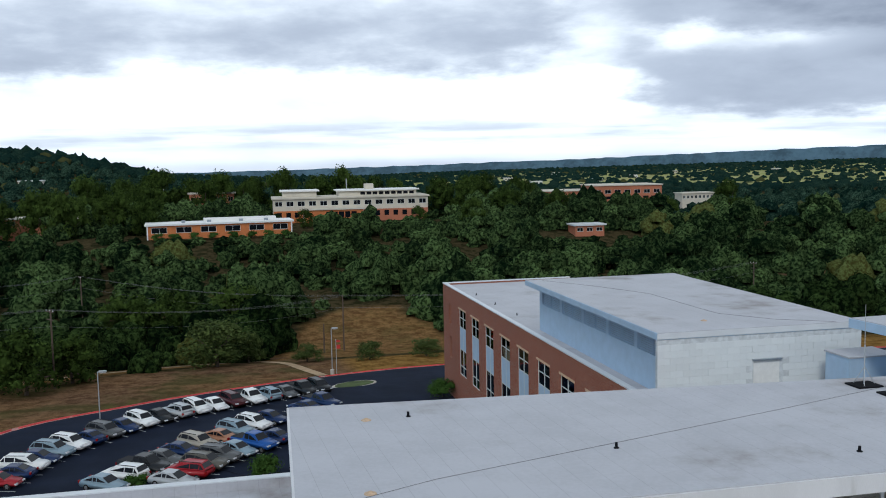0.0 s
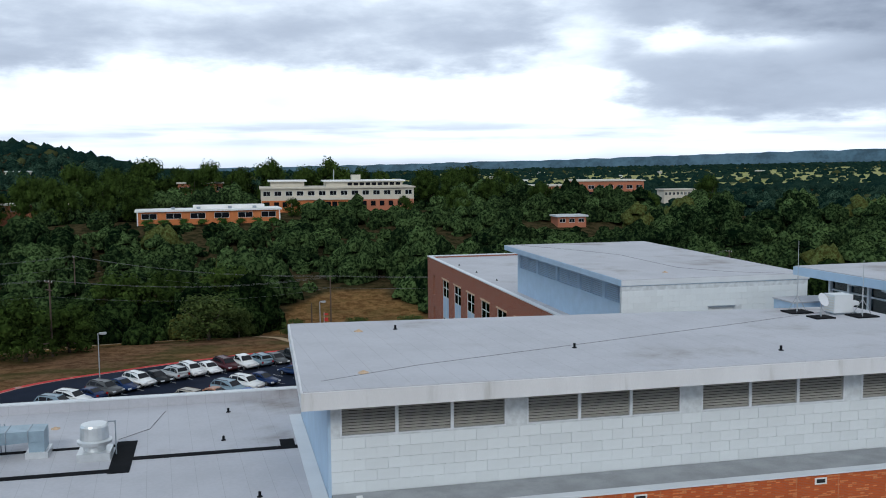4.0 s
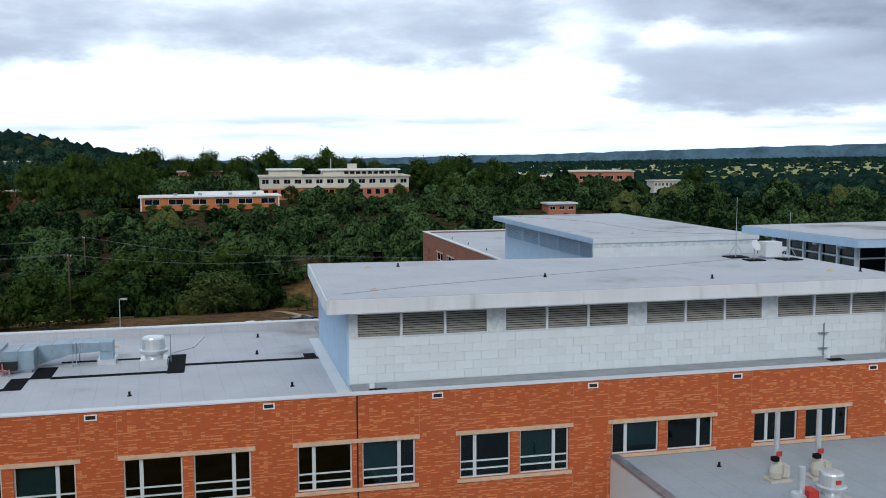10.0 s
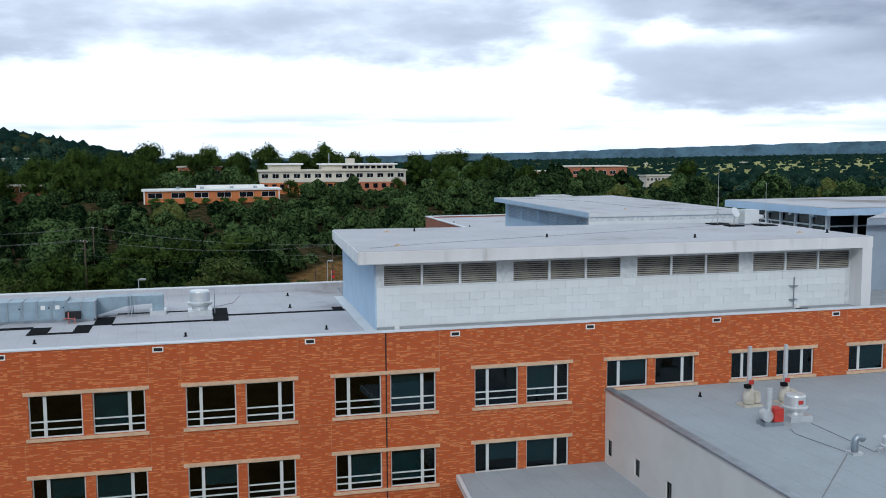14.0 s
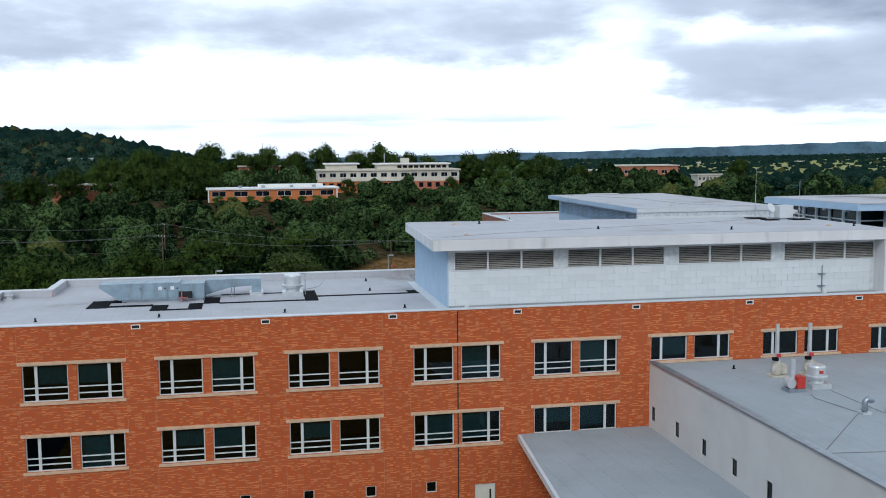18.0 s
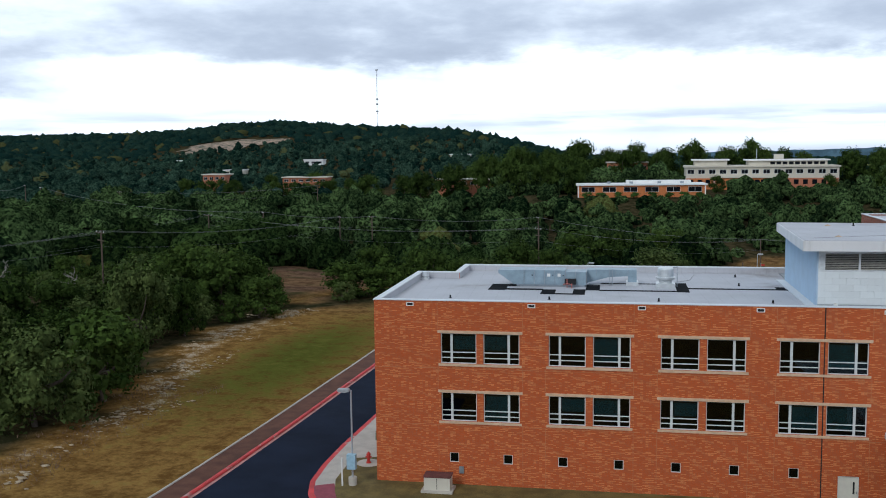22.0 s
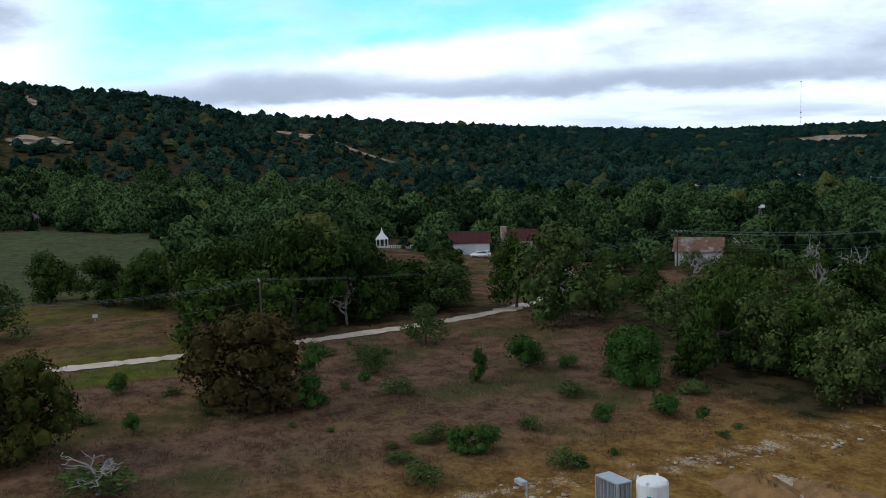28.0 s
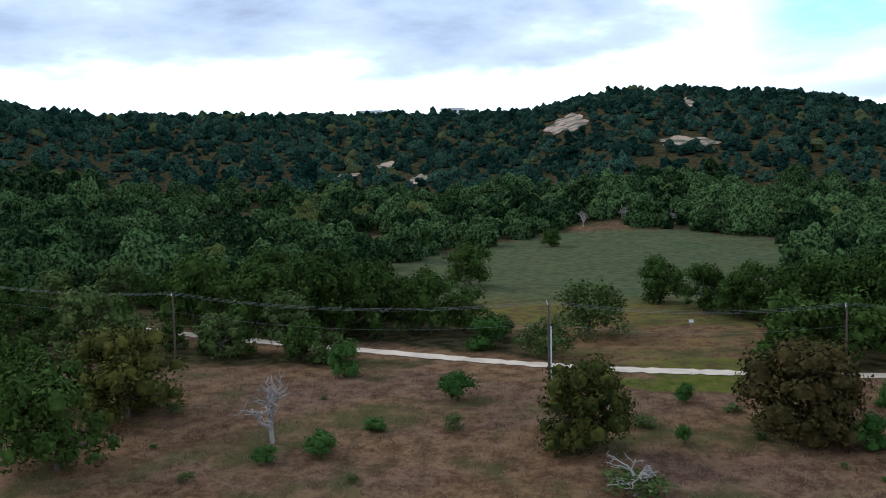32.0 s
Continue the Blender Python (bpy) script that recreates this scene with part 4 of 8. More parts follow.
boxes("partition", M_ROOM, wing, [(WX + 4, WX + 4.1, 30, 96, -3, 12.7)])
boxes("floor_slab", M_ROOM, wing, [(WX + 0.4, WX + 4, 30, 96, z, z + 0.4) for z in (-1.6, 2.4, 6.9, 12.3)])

fpl = thing("rooftop_plant_room", (0, 0, 0), "blue-grey metal and white block plant room over the wing", "plant room")
FX0, FX1, FY0, FY1 = 26.0, 40.5, 31.6, 60.9
boxes("wall", M_JOINT, fpl, [(24.8, FX1, FY0, FY0 + 0.3, 13.1, 17.5)], "white painted block wall")
wall_with_holes("wall", FY0 + 0.3, FY1, 13.1, 17.4, 0.3, [(32.6 + 5.6 * i, 37.6 + 5.6 * i, 15.75, 17.1) for i in range(5)], M_METAL_BLUE, fpl, lambda u, d, z: (FX0 + d, u, z), "blue-grey metal wall")
for i in range(5):
    v = 32.6 + 5.6 * i
    fr = boxes("louvre", M_METAL_BLUE, fpl, [(FX0 + 0.05, FX0 + 0.2, v + u, v + u + 0.07, 15.75, 17.1) for u in (0, 2.47, 4.93)])
    for k in range(8):
        boxes("slat", M_METAL_BLUE, fr, [(FX0 + 0.08, FX0 + 0.16, v + 0.07, v + 4.93, 15.78 + k * 0.165, 15.88 + k * 0.165)])
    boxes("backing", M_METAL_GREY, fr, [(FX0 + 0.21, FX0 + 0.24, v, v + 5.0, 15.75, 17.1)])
boxes("wall", M_JOINT, fpl, [(FX1 - 0.3, FX1, FY0 + 0.3, FY1, 13.1, 17.4), (FX0 + 0.3, FX1 - 0.3, FY1 - 0.3, FY1, 13.1, 17.4)])
bm = bmesh.new()
prism(bm, [(24.75, 31.56), (40.6, 31.56), (40.6, 61.6), (24.75, 61.6)], 17.503, 17.97)
part("roof_edge", bm, M_METAL_BLUE, fpl, "blue-grey roof fascia")
boxes("roof", M_ROOF, fpl, [(24.85, 40.5, 31.5, 61.5, 17.972, 18.0)], "pale grey membrane roof")
boxes("roof_trim", M_COPING, fpl, [(24.75, 40.6, 31.5, 31.557, 17.55, 17.97)], "white roof trim")
dr = boxes("door", M_WHITE, fpl, [(32.0, 34.0, FY0 - 0.05, FY0 - 0.004, 13.42, 15.6)], "white double plant room door")
boxes("door_canopy", M_GALV, fpl, [(31.9, 34.1, FY0 - 0.3, FY0 - 0.027, 15.66, 15.74)])

# glazed rooftop room to the east
gl = thing("rooftop_penthouse", (0, 0, 0), "glazed rooftop room under a broad white roof", "penthouse")
bm = bmesh.new()
prism(bm, [(36.95, 13.2), (70, 12.0), (70, 28), (35.9, 26.6)], 18.62, 19.2)
part("roof_edge", bm, M_METAL_BLUE, gl, "blue-grey roof fascia")
bm = bmesh.new()
prism(bm, [(37.05, 13.14), (70, 11.94), (70, 28), (36.0, 26.5)], 19.202, 19.26)
part("roof", bm, M_ROOF, gl, "pale membrane roof")
for y in (15.0, 18.0, 21.2, 24.4):
    boxes("soffit_light", M_GALV, gl, [(37.0, 37.3, y, y + 0.5, 18.4, 18.617)])
for y in np.arange(14.7, 25.6, 2.1):
    boxes("mullion", M_COPING, gl, [(38.0, 38.3, y, y + 0.22, 13.42, 18.618)])
for x in np.arange(40.6, 62, 2.3):
    boxes("mullion", M_COPING, gl, [(x, x + 0.22, 14.7, 14.92, 13.42, 18.618)])
for z in (15.4, 16.5, 17.6):
    boxes("rail", M_COPING, gl, [(38.06, 38.18, 14.92, 25.4, z, z + 0.1)])
    boxes("rail", M_COPING, gl, [(38.3, 62, 14.76, 14.88, z, z + 0.1)])
boxes("pane", M_GLASS, gl, [(38.19, 38.21, 14.92, 25.4, 13.6, 18.6)])
boxes("pane", M_GLASS, gl, [(38.3, 62, 14.89, 14.91, 13.6, 18.6)])
boxes("wall", M_METAL_BLUE, gl, [(38.22, 62, 25.4, 25.7, 13.42, 18.618)])
boxes("core", M_ROOM, gl, [(42, 62, 18, 25.4, 13.42, 18.6)])
boxes("roof", M_GRAVEL, gl, [(46.0, 70.0, 0.4, 28.0, 12.4, 13.2)])
cabin = thing("rooftop_cabinet", (36.3, 27.0, 13.42), "pale blue-grey metal equipment cabinet on the roof", "equipment cabinet")
boxes("casing", M_METAL_BLUE, cabin, [(0, 3.6, 0, 2.6, 0.003, 3.0)])
boxes("lid", M_ROOF, cabin, [(-0.08, 3.68, -0.08, 2.68, 3.003, 3.1)])
# plain block beyond the louvred room
blk = thing("rooftop_block", (0, 0, 0), "pale grey rooftop block with a louvre", "plant room")
bm = bmesh.new()
prism(bm, [(36.9, 8.6), (59, 8.6), (59, 14.0), (45, 14.0)], 13.42, 18.3)
part("wall", bm, M_METAL_GREY, blk)
bm = bmesh.new()
prism(bm, [(36.4, 7.9), (60, 7.9), (60, 14.6), (43.6, 14.6)], 18.302, 18.8)
part("roof_edge", bm, M_METAL_GREY, blk)
bm = bmesh.new()
prism(bm, [(36.5, 7.84), (60, 7.84), (60, 14.5), (43.6, 14.5)], 18.802, 18.85)
part("roof", bm, M_ROOF, blk)
fr = boxes("louvre", M_COPING, blk, [(40.3, 44.6, 8.5, 8.598, 15.6, 17.3)])
for j in range(10):
    boxes("slat", M_LOUVRE, fr, [(40.4, 44.5, 8.44, 8.498, 15.68 + j * 0.16, 15.76 + j * 0.16)])
bm = bmesh.new()
tube(bm, (38.9, 8.4, 13.42), (38.9, 8.4, 18.3), 0.06, 0.06, 8)
part("downpipe", bm, M_COPING, blk)

# annex with a low roof, and the canopy beside it
annex = thing("annex", (0, 0, 0), "stucco annex with a flat grey roof", "building")
ah = [(-0.98 - 3.72 * i, -0.32 - 3.72 * i, 5.85, 6.85) for i in range(6)]
wall_with_holes("wall", -34.0, -0.01, -0.4, 9.72, 0.3, ah, M_STUCCO, annex, lambda u, d, z: (12.8 + d, u, z), "pale grey stucco wall")
boxes("wall", M_STUCCO, annex, [(13.1, 46, -34.0, -33.7, -0.4, 9.72)])
boxes("roof", M_ROOF_GREY, annex, [(13.1, 46, -33.7, -0.02, 9.3, 9.6)], "pale grey membrane roof")
boxes("coping", M_GALV, annex, [(12.72, 13.2, -34.1, -0.02, 9.723, 9.83)], "grey metal parapet cap")
boxes("coping", M_GALV, annex, [(13.2, 46, -34.1, -33.6, 9.723, 9.83)])
for a, b, z0, z1 in ah:
    win = wall_with_holes("window", a, b, z0, z1, 0.08, [(a + 0.05, b - 0.05, z0 + 0.05, z1 - 0.05)], M_DARK, annex, lambda u, d, z: (12.9 + d, u, z))
    pn = boxes("pane", M_GLASS, win, [(12.93, 12.94, a + 0.05, b - 0.05, z0 + 0.05, z1 - 0.05)])
    pn.visible_shadow = False
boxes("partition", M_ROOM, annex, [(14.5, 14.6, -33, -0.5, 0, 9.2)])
shed = thing("entrance_canopy", (0, 0, 0), "low flat-roofed canopy against the brick wall", "canopy")
bm = bmesh.new()
prism(bm, [(3.62, -0.02), (12.78, -0.02), (12.78, -22.0), (1.6, -22.0)], 4.95, 5.34)
part("fascia", bm, M_COPING, shed, "grey metal fascia")
bm = bmesh.new()
prism(bm, [(3.82, -0.1), (12.7, -0.1), (12.7, -21.8), (1.85, -21.8)], 5.342, 5.38)
part("roof", bm, M_ROOF_GREY, shed, "pale grey membrane roof")
boxes("wall", M_STUCCO, shed, [(6.0, 12.75, -21.0, -1.2, -0.3, 4.948)])
boxes("post", M_STEEL, shed, [(3.2, 3.4, -20.5, -20.3, -0.3, 4.948), (3.9, 4.1, -10.5, -10.3, -0.3, 4.948)])


# ---- vegetation ----
R_ = np.random.RandomState(11)


def leaf_cloud(rs, clumps, n, size, squash=0.58, tri=False):
    """Small leaf diamonds on the shells of clumps (x, y, z, radius); returns vertices and quads."""
    c = np.array(clumps)
    wts = c[:, 3] ** 2
    k = rs.choice(len(c), n, p=wts / wts.sum())
    d = rs.normal(size=(n, 3))
    d[:, 2] = d[:, 2] * 0.9 + 0.25
    d /= np.linalg.norm(d, axis=1)[:, None]
    rad = c[k, 3] * (0.62 + 0.72 * rs.rand(n))
    pos = c[k, :3] + d * rad[:, None] * np.array([1, 1, squash])
    nrm = d + rs.normal(size=(n, 3)) * 0.32
    nrm /= np.linalg.norm(nrm, axis=1)[:, None]
    u = np.cross(nrm, rs.normal(size=(n, 3)))
    u /= np.linalg.norm(u, axis=1)[:, None]
    v = np.cross(nrm, u)
    s = size * (0.6 + 0.8 * rs.rand(n))[:, None]
    flat = np.array([1, 1, squash])
    u, v = u * flat, v * flat
    if tri:
        V = np.stack([pos - u * s, pos + v * s, pos + (u - v) * s * 0.8], 1).reshape(-1, 3)
        return V, np.arange(3 * n).reshape(n, 3)
    V = np.stack([pos - u * s, pos + v * s * 0.7, pos + u * s, pos - v * s * 0.7], 1).reshape(-1, 3)
    return V, np.arange(4 * n).reshape(n, 4)


def crown_clumps(rs, kind, n):
    out = []
    for _ in range(n):
        a, q = rs.rand() * 2 * math.pi, rs.rand() ** 0.6
        if kind == "tall":
            z = 0.25 + 0.6 * rs.rand()
            r = 0.7 * q * (1.15 - z * 0.7)
        elif kind == "bush":
            z = 0.12 + 0.55 * rs.rand()
            r = 0.7 * q * (1.05 - 0.55 * z)
        elif kind == "full":
            z = 0.08 + 0.76 * rs.rand()
            r = 0.84 * q * math.sqrt(max(0.1, 1.0 - ((z - 0.36) / 0.6) ** 2))
        else:
            z = 0.1 + 0.72 * rs.rand()
            r = 0.8 * q * math.sqrt(max(0.1, 1.0 - ((z - 0.3) / 0.58) ** 2))
        out.append((r * math.cos(a), r * math.sin(a), z, (0.24 + 0.18 * rs.rand()) if kind == "bush" else (0.11 + 0.19 * rs.rand())))
    return out


def lump(rs, seg, els, rough, top=1.0):
    """A closed, uneven dome of unit radius: rings at the given elevations, and its crest."""
    waves = [(rs.normal(size=3) * 2.6, rs.rand() * 6.3) for _ in range(5)]
    V = []
    for i, e in enumerate(els):
        for j in range(seg):
            a = 2 * math.pi * (j + 0.5 * (i % 2)) / seg
            V.append((math.cos(a) * math.cos(e), math.sin(a) * math.cos(e), math.sin(e)))
    V.append((0, 0, 1.0))
    V = np.array(V)
    d = 1 + rough * (sum(np.sin(V @ k + p) for k, p in waves) / 2.2) + rough * 0.5 * (rs.rand(len(V)) - 0.5)
    V = V * d[:, None]
    F = []
    for i in range(len(els) - 1):
        for j in range(seg):
            a, b, c, e = i * seg + j, i * seg + (j + 1) % seg, (i + 1) * seg + j, (i + 1) * seg + (j + 1) % seg
            F += [(a, b, e), (a, e, c)] if i % 2 else [(a, b, c), (b, e, c)]
    n, k = (len(els) - 1) * seg, len(V) - 1
    F += [(n + j, n + (j + 1) % seg, k) for j in range(seg)]
    return V, np.array(F)


def trunk_mesh(rs, clumps, mat, stem=0.05, fork=0.3):
    bm = bmesh.new()
    p = Vector((0, 0, -0.04))
    q = Vector((rs.normal() * 0.04, rs.normal() * 0.04, fork))
    tube(bm, p, q, stem, stem * 0.7, 7, False)
    for i in range(min(6, len(clumps))):
        c = Vector(clumps[i][:3])
        m = q.lerp(c, 0.5) + Vector((rs.normal() * 0.05, rs.normal() * 0.05, -0.04))
        tube(bm, q, m, stem * 0.5, stem * 0.3, 5, False)
        tube(bm, m, c, stem * 0.3, stem * 0.1, 5, False)
    return mesh_of("trunk", bm, mat)


def dead_mesh(rs, spread):
    bm = bmesh.new()

    def grow(p, d, length, rad, level):
        q = p + d * length
        bend = p.lerp(q, 0.5) + Vector((rs.normal(), rs.normal(), rs.normal())) * length * 0.12
        tube(bm, p, bend, rad, rad * 0.8, 5 if level < 2 else 4, False)
        tube(bm, bend, q, rad * 0.8, rad * 0.6, 5 if level < 2 else 4, False)
        if level < 4:
            for _ in range(2 if level > 1 else 3 + (level == 0)):
                e = (d * 0.8 + Vector((rs.normal(), rs.normal(), rs.normal() * 0.5 + 0.1)) * spread).normalized()
                grow(p.lerp(q, 0.55 + 0.45 * rs.rand()), e, length * (0.58 + 0.25 * rs.rand()), rad * 0.66, level + 1)

    grow(Vector((0, 0, -0.03)), Vector((0.08, 0.0, 1)).normalized(), 0.24, 0.024, 0)
    return mesh_of("trunk", bm, M_DEADWOOD)


SPECIES = {  # crown form, leaf material, leaves, leaf size, words
    "oak": ("dome", M_LEAF, 4200, 0.043, "dark green spreading live oak", "tree"),
    "brown": ("full", M_LEAF_BROWN, 6500, 0.042, "broad tree with browning autumn leaves", "tree"),
    "mixed": ("full", M_LEAF_MIXED, 5200, 0.038, "tree with thinning olive and brown leaves", "tree"),
    "yellowoak": ("dome", M_LEAF_OLIVE, 5200, 0.038, "oak with yellowing leaves", "tree"),
    "olive": ("dome", M_LEAF_OLIVE, 4000, 0.042, "pale olive mesquite tree", "tree"),
    "shrub": ("dome", M_LEAF_OLIVE, 4000, 0.042, "grey-green open-crowned small tree", "tree"),
    "bush": ("bush", M_LEAF_BRIGHT, 1500, 0.055, "green bush in dry grass", "bush"),
    "yellow": ("bush", M_LEAF_OLIVE, 1400, 0.055, "yellow-green bush in dry grass", "bush"),
    "bright": ("bush", M_LEAF_BRIGHT, 6500, 0.036, "dense round bright green bush", "bush"),
    "woods": ("dome", M_LEAF, 2000, 0.052, "dark green tree at the edge of the woods", "tree"),
    "woodsgreen": ("dome", M_LEAF, 2000, 0.052, "mid-green rounded tree at the edge of the woods", "tree"),
    "woodsolive": ("dome", M_LEAF_OLIVE, 2000, 0.052, "olive green rounded tree at the edge of the woods", "tree"),
    "cedar": ("tall", M_LEAF_OLIVE, 1900, 0.052, "olive green cedar tree in the woods", "tree"),
}
MASTERS = {}
for key, (form, mat, n, size, words, cat) in SPECIES.items():
    MASTERS[key] = []
    for i in range(3):
        cl = crown_clumps(R_, form, {"bush": 34 if key == "bright" else 14, "full": 72}.get(form, 46))
        V, F = leaf_cloud(R_, cl, n, size, tri=True)
        if key not in ("olive", "shrub", "yellow"):
            for c in cl:
                W, G = lump(R_, 6, (-0.5, 0.4), 0.16)
                F = np.concatenate([F, G + len(V)])
                V = np.concatenate([V, W * c[3] * (0.68 if form in ("bush", "full") else 0.54) * np.array([1, 1, 0.58]) + np.array(c[:3])])
        MASTERS[key].append((mesh_from("crown", V, F, mat), trunk_mesh(R_, cl, M_BARK, 0.035 if form == "bush" else 0.05, 0.12 if form == "bush" else 0.3)))
DEAD = [dead_mesh(R_, sp) for sp in (0.7, 0.95, 0.85)]
PLANTED = []


def plant(key, x, y, r, h, turn=None):
    turn = R_.rand() * 360 if turn is None else turn
    m = pose(x, y, ground_at(x, y), 0, 0, turn)
    if key in ("dead", "bare"):
        ob = thing("dead_tree", (0, 0, 0), "bare bleached dead tree among the brush", "tree")
        part("trunk", DEAD[R_.randint(3)], None, ob)
        if key == "bare":
            part("crown", MASTERS["yellow"][0][0], None, ob).scale = (0.45, 0.45, 0.32)
    else:
        form, mat, n, size, words, cat = SPECIES[key]
        ob = thing("bush" if cat == "bush" else "tree", (0, 0, 0), words, cat)
        cm, tm = MASTERS[key][R_.randint(3)]
        part("crown", cm, None, ob)
        part("trunk", tm, None, ob)
    k = 2.2 if key in ("dead", "bare") else 1.0
    ob.matrix_basis = m @ Matrix.Diagonal((r * k, r * k, h * (1.5 if k > 1 else 1.0), 1))
    PLANTED.append((x, y, r))
    return ob


plant("brown", -93.0, -43.6, 6.2, 9.2)
plant("mixed", -89.3, -63.7, 4.8, 8.6)
plant("bare", -79.3, -59.6, 4.0, 4.4)
plant("bush", -104.9, -77.6, 3.2, 3.6)
plant("bush", -103.8, -53.2, 1.5, 2.8)
plant("bush", -90.7, -38.4, 2.5, 3.5)
plant("bush", -101.5, -33.0, 2.0, 4.1)
plant("shrub", -107.2, -16.4, 3.0, 5.0)
plant("yellow", -97.7, -28.0, 1.9, 4.2)
plant("bush", -90.6, -13.5, 2.6, 4.6)
plant("bush", -89.3, -19.9, 1.2, 4.2)
plant("bush", -72.4, -29.9, 1.9, 2.8)
plant("bush", -115.0, -92.2, 2.6, 4.8)
plant("bush", -90.9, -54.4, 1.1, 2.3)
plant("yellow", -94.3, -76.0, 1.7, 1.8)
plant("oak", -197.6, -85.9, 6.0, 9.7)
plant("shrub", -141.5, -62.3, 6.0, 9.3)
plant("olive", -127.3, -68.0, 4.6, 5.8)
plant("bush", -132.5, -76.0, 4.1, 5.0)
plant("oak", -173.7, -49.6, 5.1, 8.8)
plant("oak", -165.1, -43.0, 4.6, 8.2)
plant("oak", -162.2, -36.2, 4.6, 8.9)
plant("oak", -137.4, -32.9, 6.8, 12.3)
plant("oak", -129.9, -23.9, 7.6, 14.8)
plant("oak", -126.1, -16.6, 6.3, 11.8)
plant("shrub", -127.6, -3.2, 5.8, 7.6)
plant("dead", -124.7, -18.9, 3.9, 8.6)
plant("oak", -284.3, -71.3, 3.7, 6.0)
for x, y, r_, h_ in ((-144.0, -86.0, 5.6, 10.5), (-141.0, -94.5, 6.0, 12.0), (-142.0, -103.0, 6.8, 12.4), (-144.5, -113.0, 7.0, 12.0), (-146.0, -124.0, 6.6, 12.5), (-152.0, -97.0, 6.0, 11.0), (-153.0, -108.0, 6.4, 11.5), (-267.0, -108.0, 5.5, 7.8), (-152.0, -33.0, 5.6, 9.6), (-145.0, -28.0, 6.6, 11.0), (-157.0, -38.5, 4.8, 8.2), (-140.0, -22.0, 7.0, 13.0), (-136.0, -12.0, 6.4, 11.5), (-79.8, 32.6, 5.2, 6.4), (-88.8, 49.8, 5.0, 8.0)):
    plant("oak", x, y, r_, h_)
plant("oak", -81.8, -110.8, 6.6, 10.9)
plant("mixed", -96.7, -111.2, 6.5, 10.2)
plant("dead", -89.5, -93.0, 5.0, 9.4)
plant("bush", -86.3, -87.8, 2.4, 2.9)
plant("bush", -84.2, -92.0, 1.6, 2.0)
plant("oak", -99.7, -126.3, 4.5, 8.6)
plant("bright", -81.2, -6.4, 4.0, 7.6)
plant("yellowoak", -77.9, 9.2, 5.2, 9.4)
plant("yellowoak", -65.5, 8.4, 5.9, 9.9)
plant("oak", -75.9, 13.2, 5.0, 8.3)
plant("yellowoak", -73.7, 43.4, 5.2, 11.1)
plant("oak", -71.8, 51.6, 3.8, 8.1)
plant("yellowoak", -88.2, 10.5, 5.6, 9.0)
plant("yellowoak", -108.6, 5.8, 8.2, 14.0)
plant("oak", -121.9, 6.8, 4.6, 11.3)
plant("yellow", -92.1, -11.6, 2.0, 3.5)
plant("bush", -94.5, -30.4, 1.2, 1.7)
plant("bush", -73.6, -16.7, 1.4, 2.0)
plant("bush", -72.2, -10.8, 2.3, 2.5)
plant("bush", -69.2, -8.5, 1.1, 1.7)
plant("bush", -65.2, 22.9, 1.1, 2.2)
plant("oak", -130.0, -4.7, 6.3, 7.7)
plant("dead", -116.6, 73.9, 3.8, 10.1)
plant("dead", -129.1, 80.3, 2.7, 12.2)
plant("dead", -104.3, 78.3, 3.2, 8.8)
plant("oak", -82.7, 7.2, 4.1, 11.4)
plant("shrub", -141.0, 73.5, 6.4, 6.0)
plant("shrub", -147.0, 67.0, 4.0, 4.6)
plant("woodsolive", -134.0, 62.0, 4.5, 5.5)
plant("oak", -60.3, 93.0, 5.5, 6.9)
plant("oak", -77.4, 83.9, 6.4, 8.7)
plant("dead", -125.1, 87.2, 4.0, 8.8)
plant("olive", -6.6, 137.4, 7.5, 8.8)
plant("olive", -1.3, 142.9, 3.6, 6.3)
plant("oak", -33.1, 116.9, 6.2, 10.3)
plant("oak", -28.1, 126.4, 5.7, 8.3)
plant("bush", -1.0, 63.7, 2.1, 3.2)
plant("bush", -13.1, 65.2, 1.7, 1.4)
plant("bush", 22.9, 92.1, 2.8, 3.1)
plant("bush", 30.5, 92.0, 2.1, 1.6)
plant("shrub", 8.5, 135.3, 3.0, 3.6)
plant("shrub", 18.9, 132.6, 2.9, 3.6)
plant("shrub", 28.7, 132.3, 3.4, 3.5)
plant("oak", -24.4, 177.1, 8.0, 13.4)
plant("oak", -16.2, 181.8, 7.5, 12.3)
plant("oak", -2.0, 180.9, 8.1, 13.5)

for _ in range(36):
    x, y = -112 + 62 * R_.rand(), -125 + 122 * R_.rand()
    if side_of(DIRT_ROAD, np.array([x]), np.array([y]))[0][0] > 3.5 and side_of(KERB, np.array([x]), np.array([y]))[0][0] > 16:
        sz = 0.5 + 1.3 * R_.rand() ** 1.7
        plant("bush" if R_.rand() < 0.6 else "yellow", x, y, sz, sz * (0.9 + 0.5 * R_.rand()))
for x, y, sz, hh in ((-343, -30, 4, 7), (-338, -62, 4.5, 8), (-330, -8, 4, 7), (-322, 8, 4, 8), (-352, -48, 5, 8), (-112, 60, 3, 8), (-100, 66, 3, 7), (-92, 72, 3.5, 6), (-140, 60, 3.5, 7), (-150, 84, 4, 8)):
    plant("dead", x, y, sz, hh)
